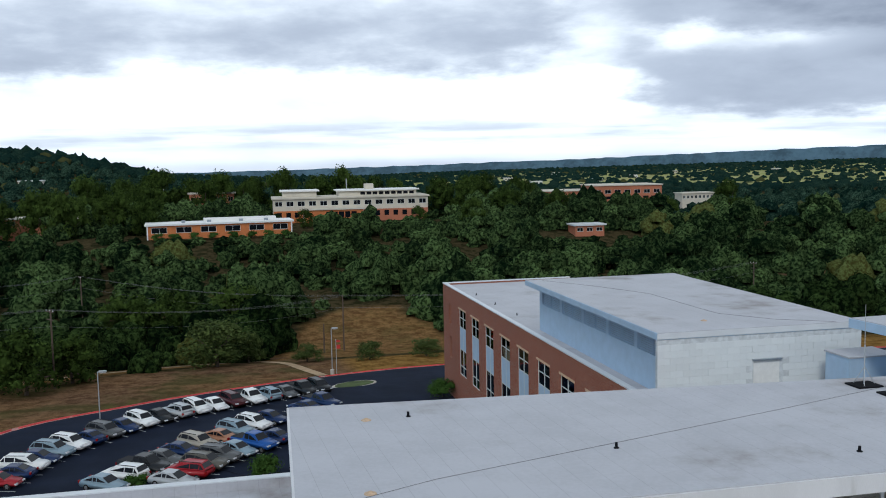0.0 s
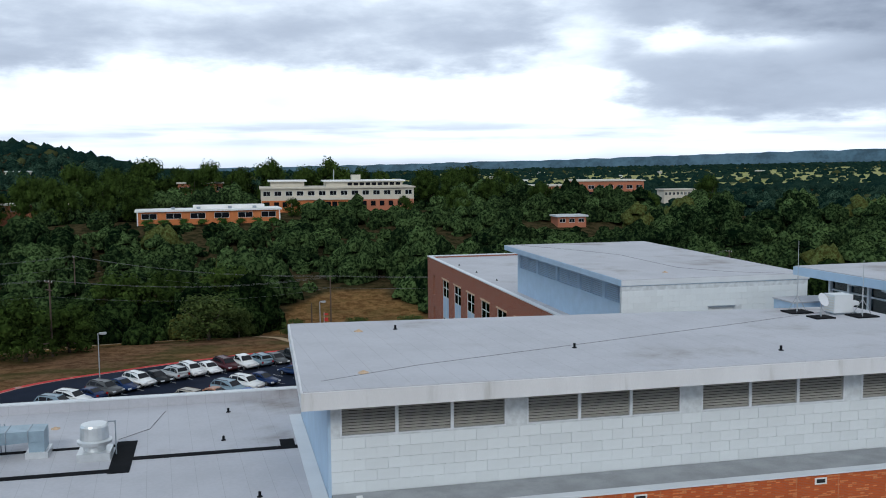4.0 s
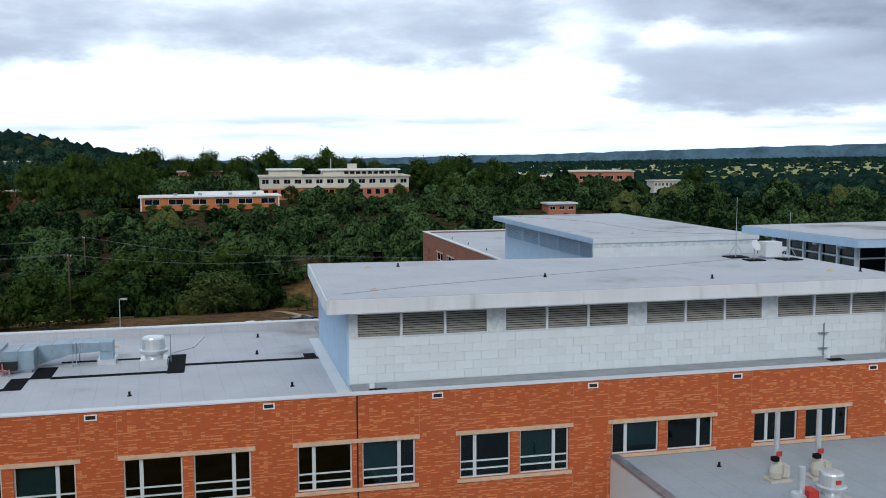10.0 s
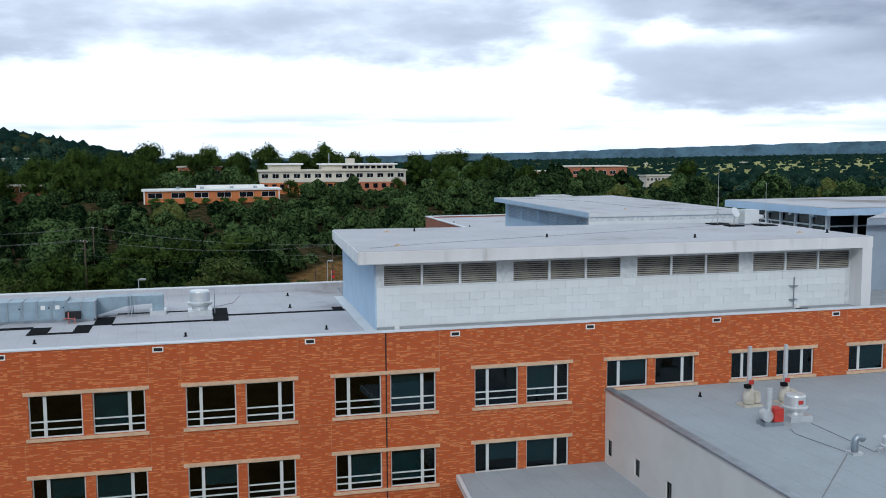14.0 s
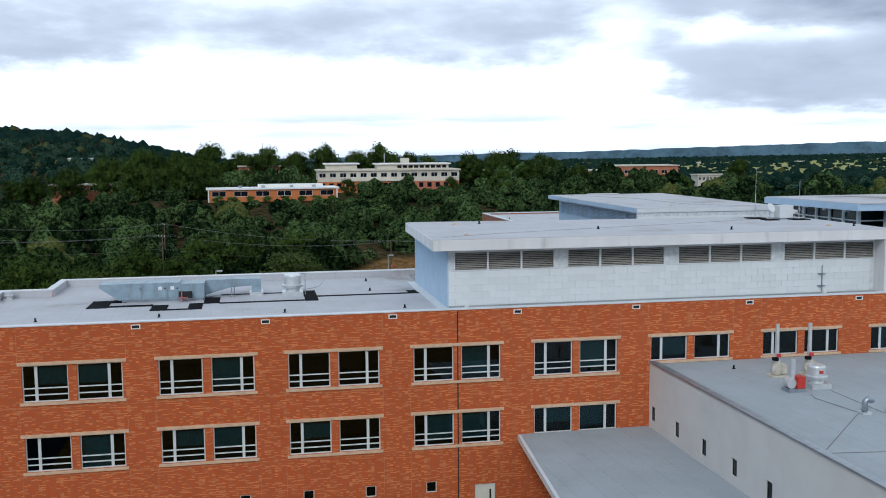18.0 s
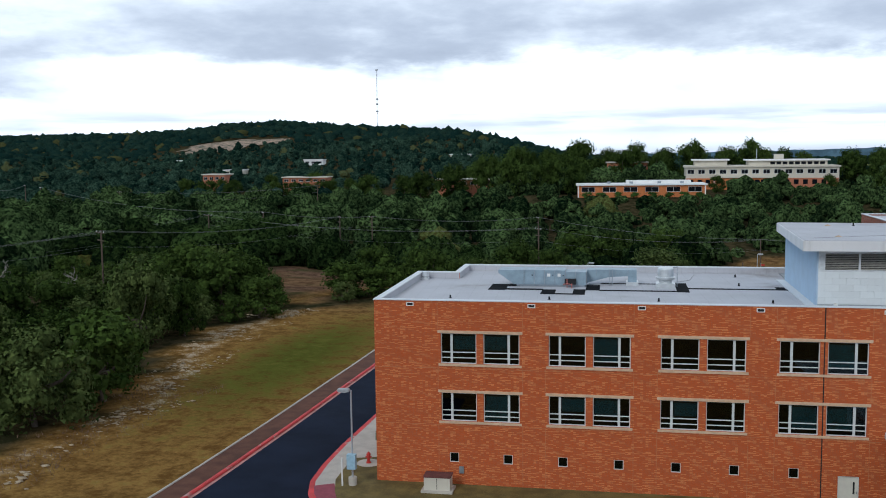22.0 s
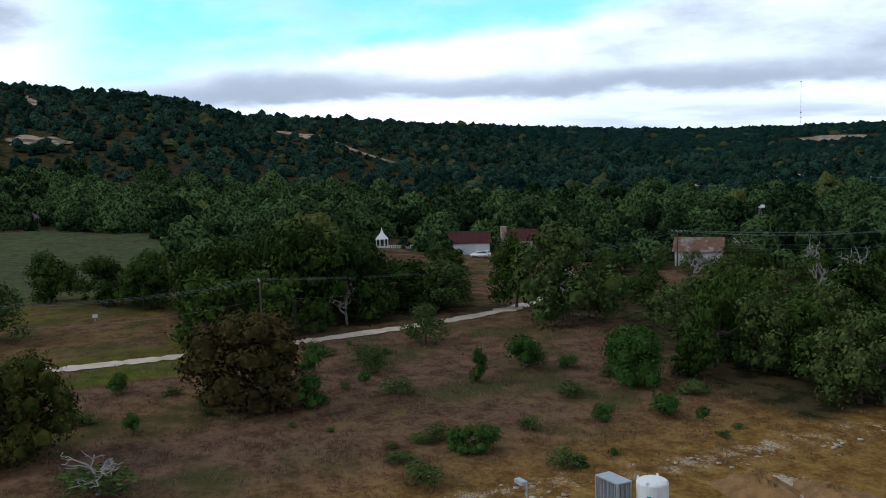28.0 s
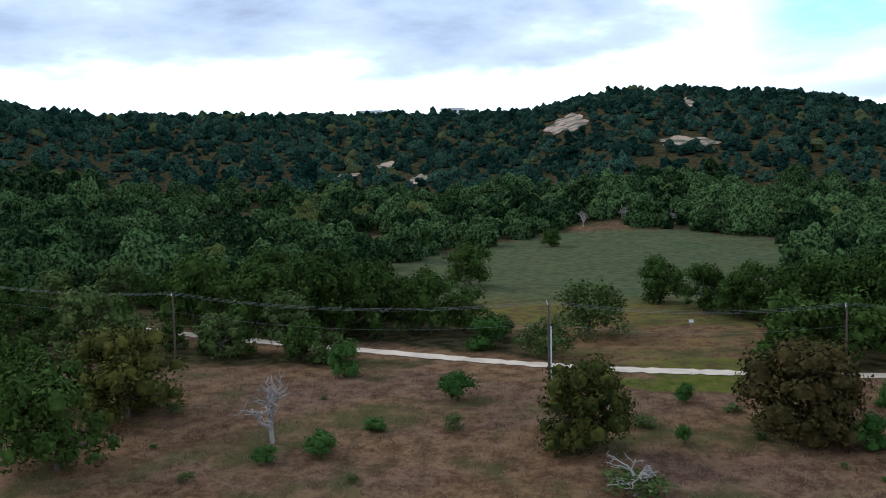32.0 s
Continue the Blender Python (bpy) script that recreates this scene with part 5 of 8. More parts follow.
# weeds in the hollow beside the bank
for _ in range(30):
    x, y = -86 + 13 * R_.normal(), -30 + 15 * R_.normal()
    if open_land(np.array([x]), np.array([y]))[0] and side_of(KERB, np.array([x]), np.array([y]))[0][0] > 19 and side_of(DIRT_ROAD, np.array([x]), np.array([y]))[0][0] > 4:
        sz = 0.7 + 1.5 * R_.rand()
        plant(("bush", "yellow", "yellow")[R_.randint(3)], x, y, sz * 1.15, sz * (0.75 + 0.4 * R_.rand()))
# woods: the nearest trees singly, the rest as one mass at each distance
def scatter(r0, r1, step, az0, az1, rs):
    n = int(r1 / step) + 1
    i = np.arange(-n, n + 1) * step
    X, Y = np.meshgrid(CX + i, CY + i)
    X, Y = X + (rs.rand(*X.shape) - 0.5) * step * 0.9, Y + (rs.rand(*Y.shape) - 0.5) * step * 0.9
    X, Y = X.ravel(), Y.ravel()
    r, az = polar(X, Y)
    k = (r >= r0) & (r < r1) & (az > az0) & (az < az1) & (r < np.interp(az, RIDGE_AZ, RIDGE_R) + 40)
    X, Y = X[k], Y[k]
    k = ~open_land(X, Y) & (np.sin(X * 0.045 + 2 * np.sin(Y * 0.021)) * np.sin(Y * 0.05 + 1.7 * np.sin(X * 0.017)) < 0.8 + 0.3 * rs.rand(len(X)))
    return X[k], Y[k]


def unit_tree(rs, lobes, leaves, size, seg, els, rough):
    """A far tree: a crown of uneven lobes round a core, with sprays of leaves standing off it."""
    V, F = lump(rs, seg, els, rough)
    V = V * np.array([0.8, 0.8, 0.62]) + np.array([0, 0, 0.22])
    if not lobes:
        V = V * np.array([1.25, 1.25, 1.25]) - np.array([0, 0, 0.05])
    for i in range(lobes):
        a = i * 2.39996 + rs.rand() * 0.7
        e = math.asin(min(0.97, max(-0.1, -0.12 + 1.1 * (i + 0.5) / lobes + 0.1 * rs.normal())))
        rr = 0.56 + 0.2 * rs.rand()
        W, G = lump(rs, seg, els, rough)
        q = (0.3 + 0.17 * rs.rand()) * (1.25 if lobes < 7 else 1.0)
        W = W * np.array([q, q, q * 0.8]) + np.array([math.cos(a) * math.cos(e) * rr, math.sin(a) * math.cos(e) * rr, 0.22 + 0.6 * math.sin(e) * (0.85 + 0.3 * rs.rand())])
        F = np.concatenate([F, G + len(V)])
        V = np.concatenate([V, W])
    if leaves:
        tri = V[F]
        nf = np.cross(tri[:, 1] - tri[:, 0], tri[:, 2] - tri[:, 0])
        area = np.linalg.norm(nf, axis=1)
        k = rs.choice(len(F), leaves, p=area / area.sum())
        wt_ = rs.dirichlet((1, 1, 1), leaves)
        pos = (tri[k] * wt_[:, :, None]).sum(1)
        nrm = nf[k] / area[k][:, None]
        pos = pos + nrm * (0.07 * rs.rand(leaves) - 0.01)[:, None]
        nrm = nrm + rs.normal(size=(leaves, 3)) * 0.4
        nrm /= np.linalg.norm(nrm, axis=1)[:, None]
        u = np.cross(nrm, rs.normal(size=(leaves, 3)))
        u /= np.linalg.norm(u, axis=1)[:, None]
        v = np.cross(nrm, u)
        sz = size * (0.5 + 0.9 * rs.rand(leaves))[:, None]
        L = np.stack([pos - u * sz, pos + v * sz, pos + (u - v) * sz * 0.8], 1).reshape(-1, 3)
        F = np.concatenate([F, np.arange(3 * leaves).reshape(-1, 3) + len(V)])
        V = np.concatenate([V, L])
    return V, F


def mass(name, X, Y, rad, hgt, lobes, leaves, size, label, rs, seg=9, els=(-0.35, 0.1, 0.5, 0.95), rough=0.2, variants=9, mat=M_WOODS):
    temps = [unit_tree(rs, lobes, leaves, size, seg, els, rough) for i in range(variants)]
    Z = land(X, Y)
    n = len(X)
    tint = np.clip(0.2 + 0.26 * rs.normal(size=n) + 0.24 * np.sin(X * 0.03) * np.sin(Y * 0.027 + 1), 0, 0.8)
    pick = rs.rand(n)
    tint = np.where(pick < 0.27, 0.5 + 0.36 * rs.rand(n), tint)
    tint = np.where(pick > 0.968, 1.1, tint)
    which, turn = rs.randint(variants, size=n), rs.rand(n) * 2 * math.pi
    VS, FS, TS, off = [], [], [], 0
    for v, (V, F) in enumerate(temps):
        k = np.where(which == v)[0]
        if not len(k):
            continue
        c, s = np.cos(turn[k])[:, None], np.sin(turn[k])[:, None]
        P = np.empty((len(k), len(V), 3))
        P[..., 0] = (V[:, 0] * c - V[:, 1] * s) * rad[k, None] + X[k, None]
        P[..., 1] = (V[:, 0] * s + V[:, 1] * c) * rad[k, None] + Y[k, None]
        P[..., 2] = V[:, 2] * hgt[k, None] + Z[k, None] - 0.3
        VS.append(P.reshape(-1, 3))
        FS.append((F[None] + (np.arange(len(k)) * len(V))[:, None, None] + off).reshape(-1, 3))
        TS.append(np.repeat(tint[k], len(V)))
        off += len(k) * len(V)
    return tagged(new(name, mesh_from(name, np.concatenate(VS), np.concatenate(FS), mat, np.concatenate(TS))), label, "woods", kind="stuff")


rs = np.random.RandomState(5)
X, Y = scatter(60, 430, 7.7, -43, 128, rs)
pl = np.array(PLANTED)
near = np.ones(len(X), bool)
for a in range(0, len(X), 2000):
    d = np.hypot(X[a : a + 2000, None] - pl[:, 0], Y[a : a + 2000, None] - pl[:, 1])
    near[a : a + 2000] = (d > pl[:, 2] * 0.75 + 1.2).all(1)
X, Y = X[near], Y[near]
r, az = polar(X, Y)
order = np.argsort(r)
X, Y, r, az = X[order], Y[order], r[order], az[order]
# low growth in front of the farmhouses
low_growth = (az > 46) & (az < 66) & (r > 120) & (r < 262) | (X > -150) & (X < -96) & (Y > 35) & (Y < 96)
N_SINGLE = 190
for i in range(N_SINGLE):
    sz = 2.4 + 4.4 * R_.rand() ** 1.4
    if low_growth[i]:
        sz = min(sz, 3.2)
    plant(("cedar", "woods", "woods", "woodsgreen", "woodsolive")[R_.randint(5)], float(X[i]), float(Y[i]), sz, sz * (1.35 + 0.4 * R_.rand()))
X, Y, az, r, low_growth = X[N_SINGLE:], Y[N_SINGLE:], az[N_SINGLE:], r[N_SINGLE:], low_growth[N_SINGLE:]
rad = 2.0 + 5.8 * rs.rand(len(X)) ** 1.6
rad = np.where(low_growth, np.minimum(rad, 3.0), rad)
hgt = rad * (1.1 + 0.55 * rs.rand(len(X)))
lie = land(X, Y)
for x0, x1, y0, y1, most in ((-40, 25, 212, 284, 7.6), (5, 76, 286, 340, 10.4), (90, 122, 225, 267, 4.6), (160, 212, 330, 418, 4.0), (-100, -62, 280, 338, 9.0), (-190, -62, 300, 420, 5.5)):
    k = (X > x0) & (X < x1) & (Y > y0) & (Y < y1)
    hgt = np.where(k, np.minimum(hgt, np.maximum(1.6, most - lie)), hgt)
rad = np.minimum(rad, hgt * 1.25)
# near northern trees take the leaf colour with shade in it
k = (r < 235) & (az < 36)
mass("woods", X[k], Y[k], rad[k], hgt[k], 20, 420, 0.05, "dense oak and cedar woods with shade put into the leaf colour", rs, 7, (-0.5, 0.1, 0.7), 0.22, mat=M_SHADED_WOODS)
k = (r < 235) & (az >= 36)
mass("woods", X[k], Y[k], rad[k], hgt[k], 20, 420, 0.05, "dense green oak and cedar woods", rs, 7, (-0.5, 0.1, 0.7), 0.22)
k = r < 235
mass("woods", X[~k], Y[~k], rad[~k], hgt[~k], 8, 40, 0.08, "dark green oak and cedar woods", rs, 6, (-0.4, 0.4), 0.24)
X, Y = scatter(430, 1050, 9.8, -43, 126, rs)
rad = 1.8 + 4.4 * rs.rand(len(X)) ** 1.8
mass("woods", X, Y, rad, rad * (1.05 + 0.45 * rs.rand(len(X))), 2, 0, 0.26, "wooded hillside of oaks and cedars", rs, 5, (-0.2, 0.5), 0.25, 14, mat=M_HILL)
X, Y = scatter(1050, 3500, 15.0, -43, 75, rs)
r, az = polar(X, Y)
k = ~((az < -6) & (r > 1250) & (r < 2900) & (rs.rand(len(X)) < 0.8))
X, Y = X[k], Y[k]
rad = 3.5 + 5.0 * rs.rand(len(X)) ** 1.5
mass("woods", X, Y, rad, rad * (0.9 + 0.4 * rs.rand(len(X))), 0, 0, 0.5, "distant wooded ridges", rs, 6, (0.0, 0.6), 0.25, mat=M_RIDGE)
# oaks standing on the dry lawn below the ridge
for x, y, r_, h_ in ((-180.0, 438.0, 10.0, 14.0), (-214.0, 462.0, 6.0, 10.0), (-148.0, 426.0, 5.0, 8.0), (-131.0, 448.0, 8.0, 11.0), (-105.0, 452.0, 6.0, 10.0)):
    plant("oak", x, y, r_, h_)
# tall oaks round the buildings on the rise
for x, y, sz in ((-62, 395, 9), (-48, 405, 8), (-34, 396, 9.5), (-20, 402, 8), (-8, 392, 9), (4, 398, 7.5), (18, 390, 8.5), (33, 394, 7), (47, 398, 8.5), (58, 388, 7), (80, 356, 8.5), (90, 350, 7.5), (100, 362, 9), (88, 338, 6.5), (112, 352, 8), (122, 365, 6), (140, 350, 4.5), (-30, 300, 6.5), (-42, 312, 7.5), (-55, 300, 7), (-66, 318, 8), (-84, 330, 8), (-100, 345, 7.5), (22, 312, 3.5), (60, 300, 3.5), (78, 292, 5), (92, 300, 7), (110, 296, 6), (-120, 330, 7), (150, 392, 5), (168, 350, 4.5), (186, 366, 4.5), (206, 350, 7.5), (-215, 404, 4), (-228, 398, 3.5), (-180, 408, 3.5), (-244, 415, 4.5), (-165, 414, 4.5), (-150, 405, 5)):
    plant("oak", x, y, sz * 1.05, sz * 1.95 + 0.4 * sz * R_.rand() + (1.6 if y > 385 and -40 < x < 60 else 0.0))
for _ in range(26):
    sz = 5.0 + 4.0 * R_.rand()
    plant(("oak", "woods", "oak")[R_.randint(3)], -95 + 180 * R_.rand(), 372 + 40 * R_.rand(), sz, 11.0 + 6.5 * R_.rand())
for x, y, top in ((-246, 424, 9.4), (-239, 422, 8.8), (-233, 423, 9.2), (-226, 421, 10.2), (-220, 425, 9.6), (-198, 424, 8.6), (-191, 421, 7.9), (-185, 423, 8.3), (-178, 422, 7.8), (-171, 424, 8.8), (-164, 421, 9.2)):
    plant("woods", x, y, 5.0, top - ground_at(x, y))
# clumps of dry grass over the brown field
gx_, gy_ = -118 + 76 * rs.rand(7000), -150 + 175 * rs.rand(7000)
k = open_land(gx_, gy_) & (side_of(KERB, gx_, gy_)[0] > 13) & (side_of(DIRT_ROAD, gx_, gy_)[0] > 2.2)
gx_, gy_ = gx_[k], gy_[k]
n = len(gx_)
BL = 12
a = rs.rand(n, BL) * 2 * math.pi
ln, ht = 0.15 + 0.35 * rs.rand(n, BL), 0.15 + 0.3 * rs.rand(n, BL)
base = np.stack([gx_, gy_, land(gx_, gy_) - 0.05], -1)[:, None, :] + np.stack([rs.normal(size=(n, BL)) * 0.6, rs.normal(size=(n, BL)) * 0.6, np.zeros((n, BL))], -1)
side = np.stack([-np.sin(a), np.cos(a), 0 * a], -1) * 0.035
tip = base + np.stack([np.cos(a) * ln, np.sin(a) * ln, ht], -1)
V = np.stack([base - side, base + side, tip], 2).reshape(-1, 3)
M_STRAW = leaf_material("dry grass", (0.085, 0.055, 0.038), (0.22, 0.145, 0.1))
tagged(new("dry_grass", mesh_from("dry_grass", V, np.arange(len(V)).reshape(-1, 3), M_STRAW, np.repeat(rs.rand(n), BL * 3))), "clumps of brown dry grass over the field", "grass", kind="stuff")



# ---- block courses of the plant rooms ----
def block_wall(parent, x0, x1, y, z0, z1, keep, bw=0.95, bh=0.465, gap=0.011):
    bm = bmesh.new()
    box(bm, 0, bw - gap, -0.025, 0.0, 0, bh - gap)
    full = mesh_of("block", bm, M_BLOCK)
    bm = bmesh.new()
    box(bm, 0, bw / 2 - gap, -0.025, 0.0, 0, bh - gap)
    half = mesh_of("block", bm, M_BLOCK)
    j = 0
    z = z0
    while z + bh <= z1 + 0.05:
        x, first = x0, j % 2 == 0
        while x < x1 - 0.2:
            wd = bw / 2 if first or x + bw > x1 + 0.05 else bw
            if keep(x, x + wd, z, z + bh):
                ob = part("block", full if wd == bw else half, None, parent)
                ob.location = (x, y, z)
            x += wd
            first = False
        z += bh
        j += 1


block_wall(pw, PX0, PX1 - 0.8, PW, 13.46, 15.8, lambda a, b, c, d: True)
fw = [o for o in fpl.children if o.name.startswith("wall")][0]
block_wall(fw, 24.8, FX1, FY0, 13.42, 17.5, lambda a, b, c, d: not (b > 31.95 and a < 34.05 and c < 15.7))


# ---- things on the roofs ----
def pipe_vent(x, y, z, h=0.23):
    ob = thing("roof_vent", (x, y, z), "short black vent pipe on the membrane roof", "vent pipe", "roof vents")
    bm = bmesh.new()
    lathe(bm, (0, 0, 0), [(0.12, 0), (0.12, 0.03), (0.06, 0.05), (0.06, h), (0.05, h)], 10)
    part("pipe", bm, M_BLACK_PAD, ob)


for x, y in ((-26.9, 4.6), (-19.3, 4.6), (-11.2, 4.6), (-3.1, 4.6), (-4.2, 18.6), (-4.5, 13.2)):
    pipe_vent(x, y, 13.3)
for x, y in ((4.6, 15.2), (12.0, 8.0), (21.1, 4.9), (31.4, 5.5)):
    pipe_vent(x, y, 18.1)
for x, y in ((28.0, 42.0), (27.0, 60.0), (26.4, 70.0), (26.2, 78.0), (26.0, 86.0)):
    pipe_vent(x, y, 13.1)
pipe_vent(17.6, -2.5, 9.6)
pipe_vent(29.4, -3.8, 9.6)


def roof_drain(x, y, z):
    ob = thing("roof_drain", (x, y, z), "small domed roof drain in a tan ring", "roof drain", "roof drains")
    bm = bmesh.new()
    lathe(bm, (0, 0, 0), [(0.24, 0), (0.22, 0.04), (0.12, 0.05), (0.08, 0.1), (0.02, 0.12)], 12)
    part("dome", bm, material("tan cast ring", (0.5, 0.36, 0.24), 0.6), ob)


for x, y, z in ((2.6, 15.1, 18.1), (1.4, 5.3, 18.1), (29.7, 6.1, 18.1), (-13.0, 17.5, 13.3), (30.0, 35.0, 18.0)):
    roof_drain(x, y, z)


def pad(rows):
    for r in rows:
        ob = tagged(new("walk_pad", mesh_of("walk_pad", (lambda b: (box(b, *r, 13.304, 13.325), b)[1])(bmesh.new()), M_BLACK_PAD)), "black rubber walkway pad on the pale roof", "roof pad", "walk pads")


pad([(-24.6, -23.2, 9.1, 12.4), (-23.2, -22.2, 11.3, 12.6), (-23.2, -20.2, 9.3, 10.0), (-20.2, -19.1, 7.2, 9.6), (-19.1, -17.7, 7.2, 7.7), (-17.7, -16.75, 7.2, 9.9), (-16.75, -15.65, 9.6, 12.4), (-15.65, -9.6, 9.35, 9.85), (-9.6, -8.65, 9.2, 14.2), (-8.65, -0.8, 11.0, 11.5), (-1.8, -1.1, 11.51, 12.6), (-15.65, -9.6, 13.4, 13.75)])
ob = thing("air_handler", (0, -0.7, 13.3), "blue-grey rooftop air handling unit with access doors", "air handler")
for i in range(7):
    a = -22.7 + i * 0.85
    top = 1.36 if i < 5 else 1.24
    sec = boxes("section", M_DUCT, ob, [(a, a + 0.84, 12.0, 14.0, 0.18, top)], "blue-grey casing section")
    if i in (1, 3, 4):
        door_ = boxes("access_door", M_DUCT, sec, [(a + 0.1, a + 0.72, 11.965, 11.998, 0.3, 1.2)])
        boxes("hinge", M_DARK, door_, [(a + 0.62, a + 0.7, 11.945, 11.964, 0.9, 1.0)])
    if i in (3, 4):
        boxes("nameplate", M_WHITE, sec, [(a + 0.2, a + 0.45, 11.945, 11.964, 0.85, 1.1)])
    boxes("rib", M_GALV, sec, [(a + 0.8, a + 0.86, 11.97, 14.03, 0.16, top + 0.04)])
bm = bmesh.new()
vs = [bm.verts.new(q) for q in ((-22.7, 12.0, 0.18), (-24.0, 12.0, 1.1), (-24.0, 12.0, 1.36), (-22.7, 12.0, 1.36), (-22.7, 14.0, 0.18), (-24.0, 14.0, 1.1), (-24.0, 14.0, 1.36), (-22.7, 14.0, 1.36))]
for f in ((0, 3, 2, 1), (4, 5, 6, 7), (0, 1, 5, 4), (1, 2, 6, 5), (2, 3, 7, 6), (3, 0, 4, 7)):
    bm.faces.new([vs[i] for i in f])
part("intake_hood", bm, M_DUCT, ob, "sloping sheet metal intake hood")
boxes("curb", M_GALV, ob, [(-22.5, -16.9, 12.1, 13.9, 0, 0.178)])
boxes("control_box", M_DARK, ob, [(-18.5, -17.6, 11.6, 11.96, 0.25, 0.7)])
bm = bmesh.new()
for pa, pb in (((-18.6, 11.3, 0.3), (-18.3, 11.5, 0.35)), ((-18.3, 11.5, 0.35), (-17.9, 11.2, 0.3)), ((-18.3, 11.5, 0), (-18.3, 11.5, 0.7)), ((-17.9, 11.2, 0), (-17.9, 11.2, 0.4))):
    tube(bm, pa, pb, 0.035, 0.035, 6)
part("gas_pipe", bm, material("pink painted pipe", (0.45, 0.16, 0.14), 0.6), ob, "pink painted gas pipe")
ob = thing("roof_duct", (0, -0.2, 13.3), "blue-grey duct running over the roof on struts", "duct")
bm = bmesh.new()
prof = [(-16.75, 0.2, 1.3), (-16.0, 0.42, 1.32), (-14.9, 0.72, 1.32), (-13.4, 0.8, 1.32), (-12.7, 0.8, 1.3)]
for (xa, la, ha), (xb, lb, hb) in zip(prof, prof[1:]):
    vs = [bm.verts.new(q) for q in ((xa, 12.6, la), (xb, 12.6, lb), (xb, 13.9, lb), (xa, 13.9, la), (xa, 12.6, ha), (xb, 12.6, hb), (xb, 13.9, hb), (xa, 13.9, ha))]
    for f in ((0, 3, 2, 1), (4, 5, 6, 7), (0, 1, 5, 4), (2, 3, 7, 6), (0, 4, 7, 3), (1, 2, 6, 5)):
        bm.faces.new([vs[i] for i in f])
bmesh.ops.remove_doubles(bm, verts=bm.verts[:], dist=0.001)
part("duct", bm, M_DUCT, ob)
bm = bmesh.new()
prism(bm, [(-13.4, 12.65), (-12.7, 12.65), (-12.7, 13.85), (-13.4, 13.85)], 0.3, 0.798)
part("elbow", bm, M_DUCT, ob)
boxes("curb", M_ALU, ob, [(-13.55, -12.55, 12.55, 13.95, 0, 0.298)])
for x in (-14.9, -14.7):
    for y in (12.5, 13.94):
        boxes("strut", M_GALV, ob, [(x, x + 0.05, y, y + 0.06, 0, 1.4)])
for x in (-16.0, -14.4, -13.42):
    boxes("seam", M_GALV, ob, [(x, x + 0.04, 12.57, 13.93, 0.82, 1.35)])


def mushroom(x, y, z, s, red=False):
    ob = thing("exhaust_fan", (x, y, z), "galvanised mushroom exhaust fan on a square curb", "roof fan", "roof fans")
    bm = bmesh.new()
    box(bm, -0.75 * s, 0.75 * s, -0.75 * s, 0.75 * s, 0, 0.35 * s)
    part("curb", bm, M_ALU, ob)
    bm = bmesh.new()
    lathe(bm, (0, 0, 0), [(0.5 * s, 0.35 * s), (0.55 * s, 0.6 * s), (0.76 * s, 0.68 * s), (0.8 * s, 0.84 * s), (0.66 * s, 0.9 * s), (0.64 * s, 1.5 * s), (0.58 * s, 1.6 * s), (0.1 * s, 1.63 * s)], 20)
    part("housing", bm, M_ALU, ob, smooth=False)
    if red:
        bm = bmesh.new()
        box(bm, -0.2 * s, 0.1 * s, -0.7 * s, -0.645 * s, 1.1 * s, 1.32 * s)
        part("sticker", bm, M_RED, ob)
    return ob


f_ = mushroom(-10.4, 12.0, 13.3, 1.0)
boxes("conduit", M_GALV, f_, [(0.9, 0.96, 0.1, 0.16, 0, 1.6), (0.6, 0.96, 0.1, 0.16, 1.6, 1.66)])
mushroom(-30.9, 14.8, 13.3, 0.42)
mushroom(20.1, -8.0, 9.6, 0.85, True)
mushroom(20.95, -14.2, 9.6, 0.5, True)
mushroom(22.5, -14.1, 9.6, 0.5, True)


M_STACK = material("cream enamelled blower", (0.5, 0.46, 0.39), 0.5, vary=0.12, scale=2.0)


def stack_fan(x, y):
    ob = thing("laboratory_exhaust", (x, y, 9.6), "white exhaust blower with a tall steel stack", "exhaust stack", "exhaust stacks")
    boxes("base", M_STACK, ob, [(-0.6, 0.55, -0.42, 0.42, 0, 0.12)])
    bm = bmesh.new()
    lathe(bm, (-0.1, 0, 0.16), [(0.3, 0), (0.34, 0.3), (0.27, 0.7), (0.18, 0.92), (0.16, 1.1)], 14)
    part("blower", bm, M_STACK, ob)
    bm = bmesh.new()
    box(bm, 0.1, 0.52, -0.28, 0.28, 0.16, 0.8)
    bmesh.ops.bevel(bm, geom=bm.edges[:], offset=0.06, segments=2, affect="EDGES")
    part("motor_cover", bm, M_STACK, ob)
    bm = bmesh.new()
    tube(bm, (-0.1, 0, 1.1), (-0.1, 0, 3.35), 0.14, 0.12, 14)
    part("exhaust_pipe", bm, M_ALU, ob, "galvanised stack")
    boxes("sticker", M_RED, ob, [(-0.24, 0.06, -0.23, -0.2, 1.25, 1.5)])
    boxes("actuator", M_BLACK_PAD, ob, [(-0.55, -0.25, -0.5, -0.2, 1.1, 1.3)])


stack_fan(19.3, -5.0)
stack_fan(21.5, -5.1)
ob = thing("red_blower", (18.3, -8.6, 9.6), "small red centrifugal blower with a steel stub stack", "roof fan")
boxes("base", M_GALV, ob, [(-0.6, 0.5, -0.4, 0.4, 0, 0.2)])
boxes("motor_box", M_RED, ob, [(0.0, 0.5, -0.36, 0.3, 0.22, 0.9)])
bm = bmesh.new()
tube(bm, (-0.3, 0.28, 0.5), (-0.3, -0.22, 0.5), 0.3, 0.3, 16)
part("scroll", bm, M_ALU, ob)
bm = bmesh.new()
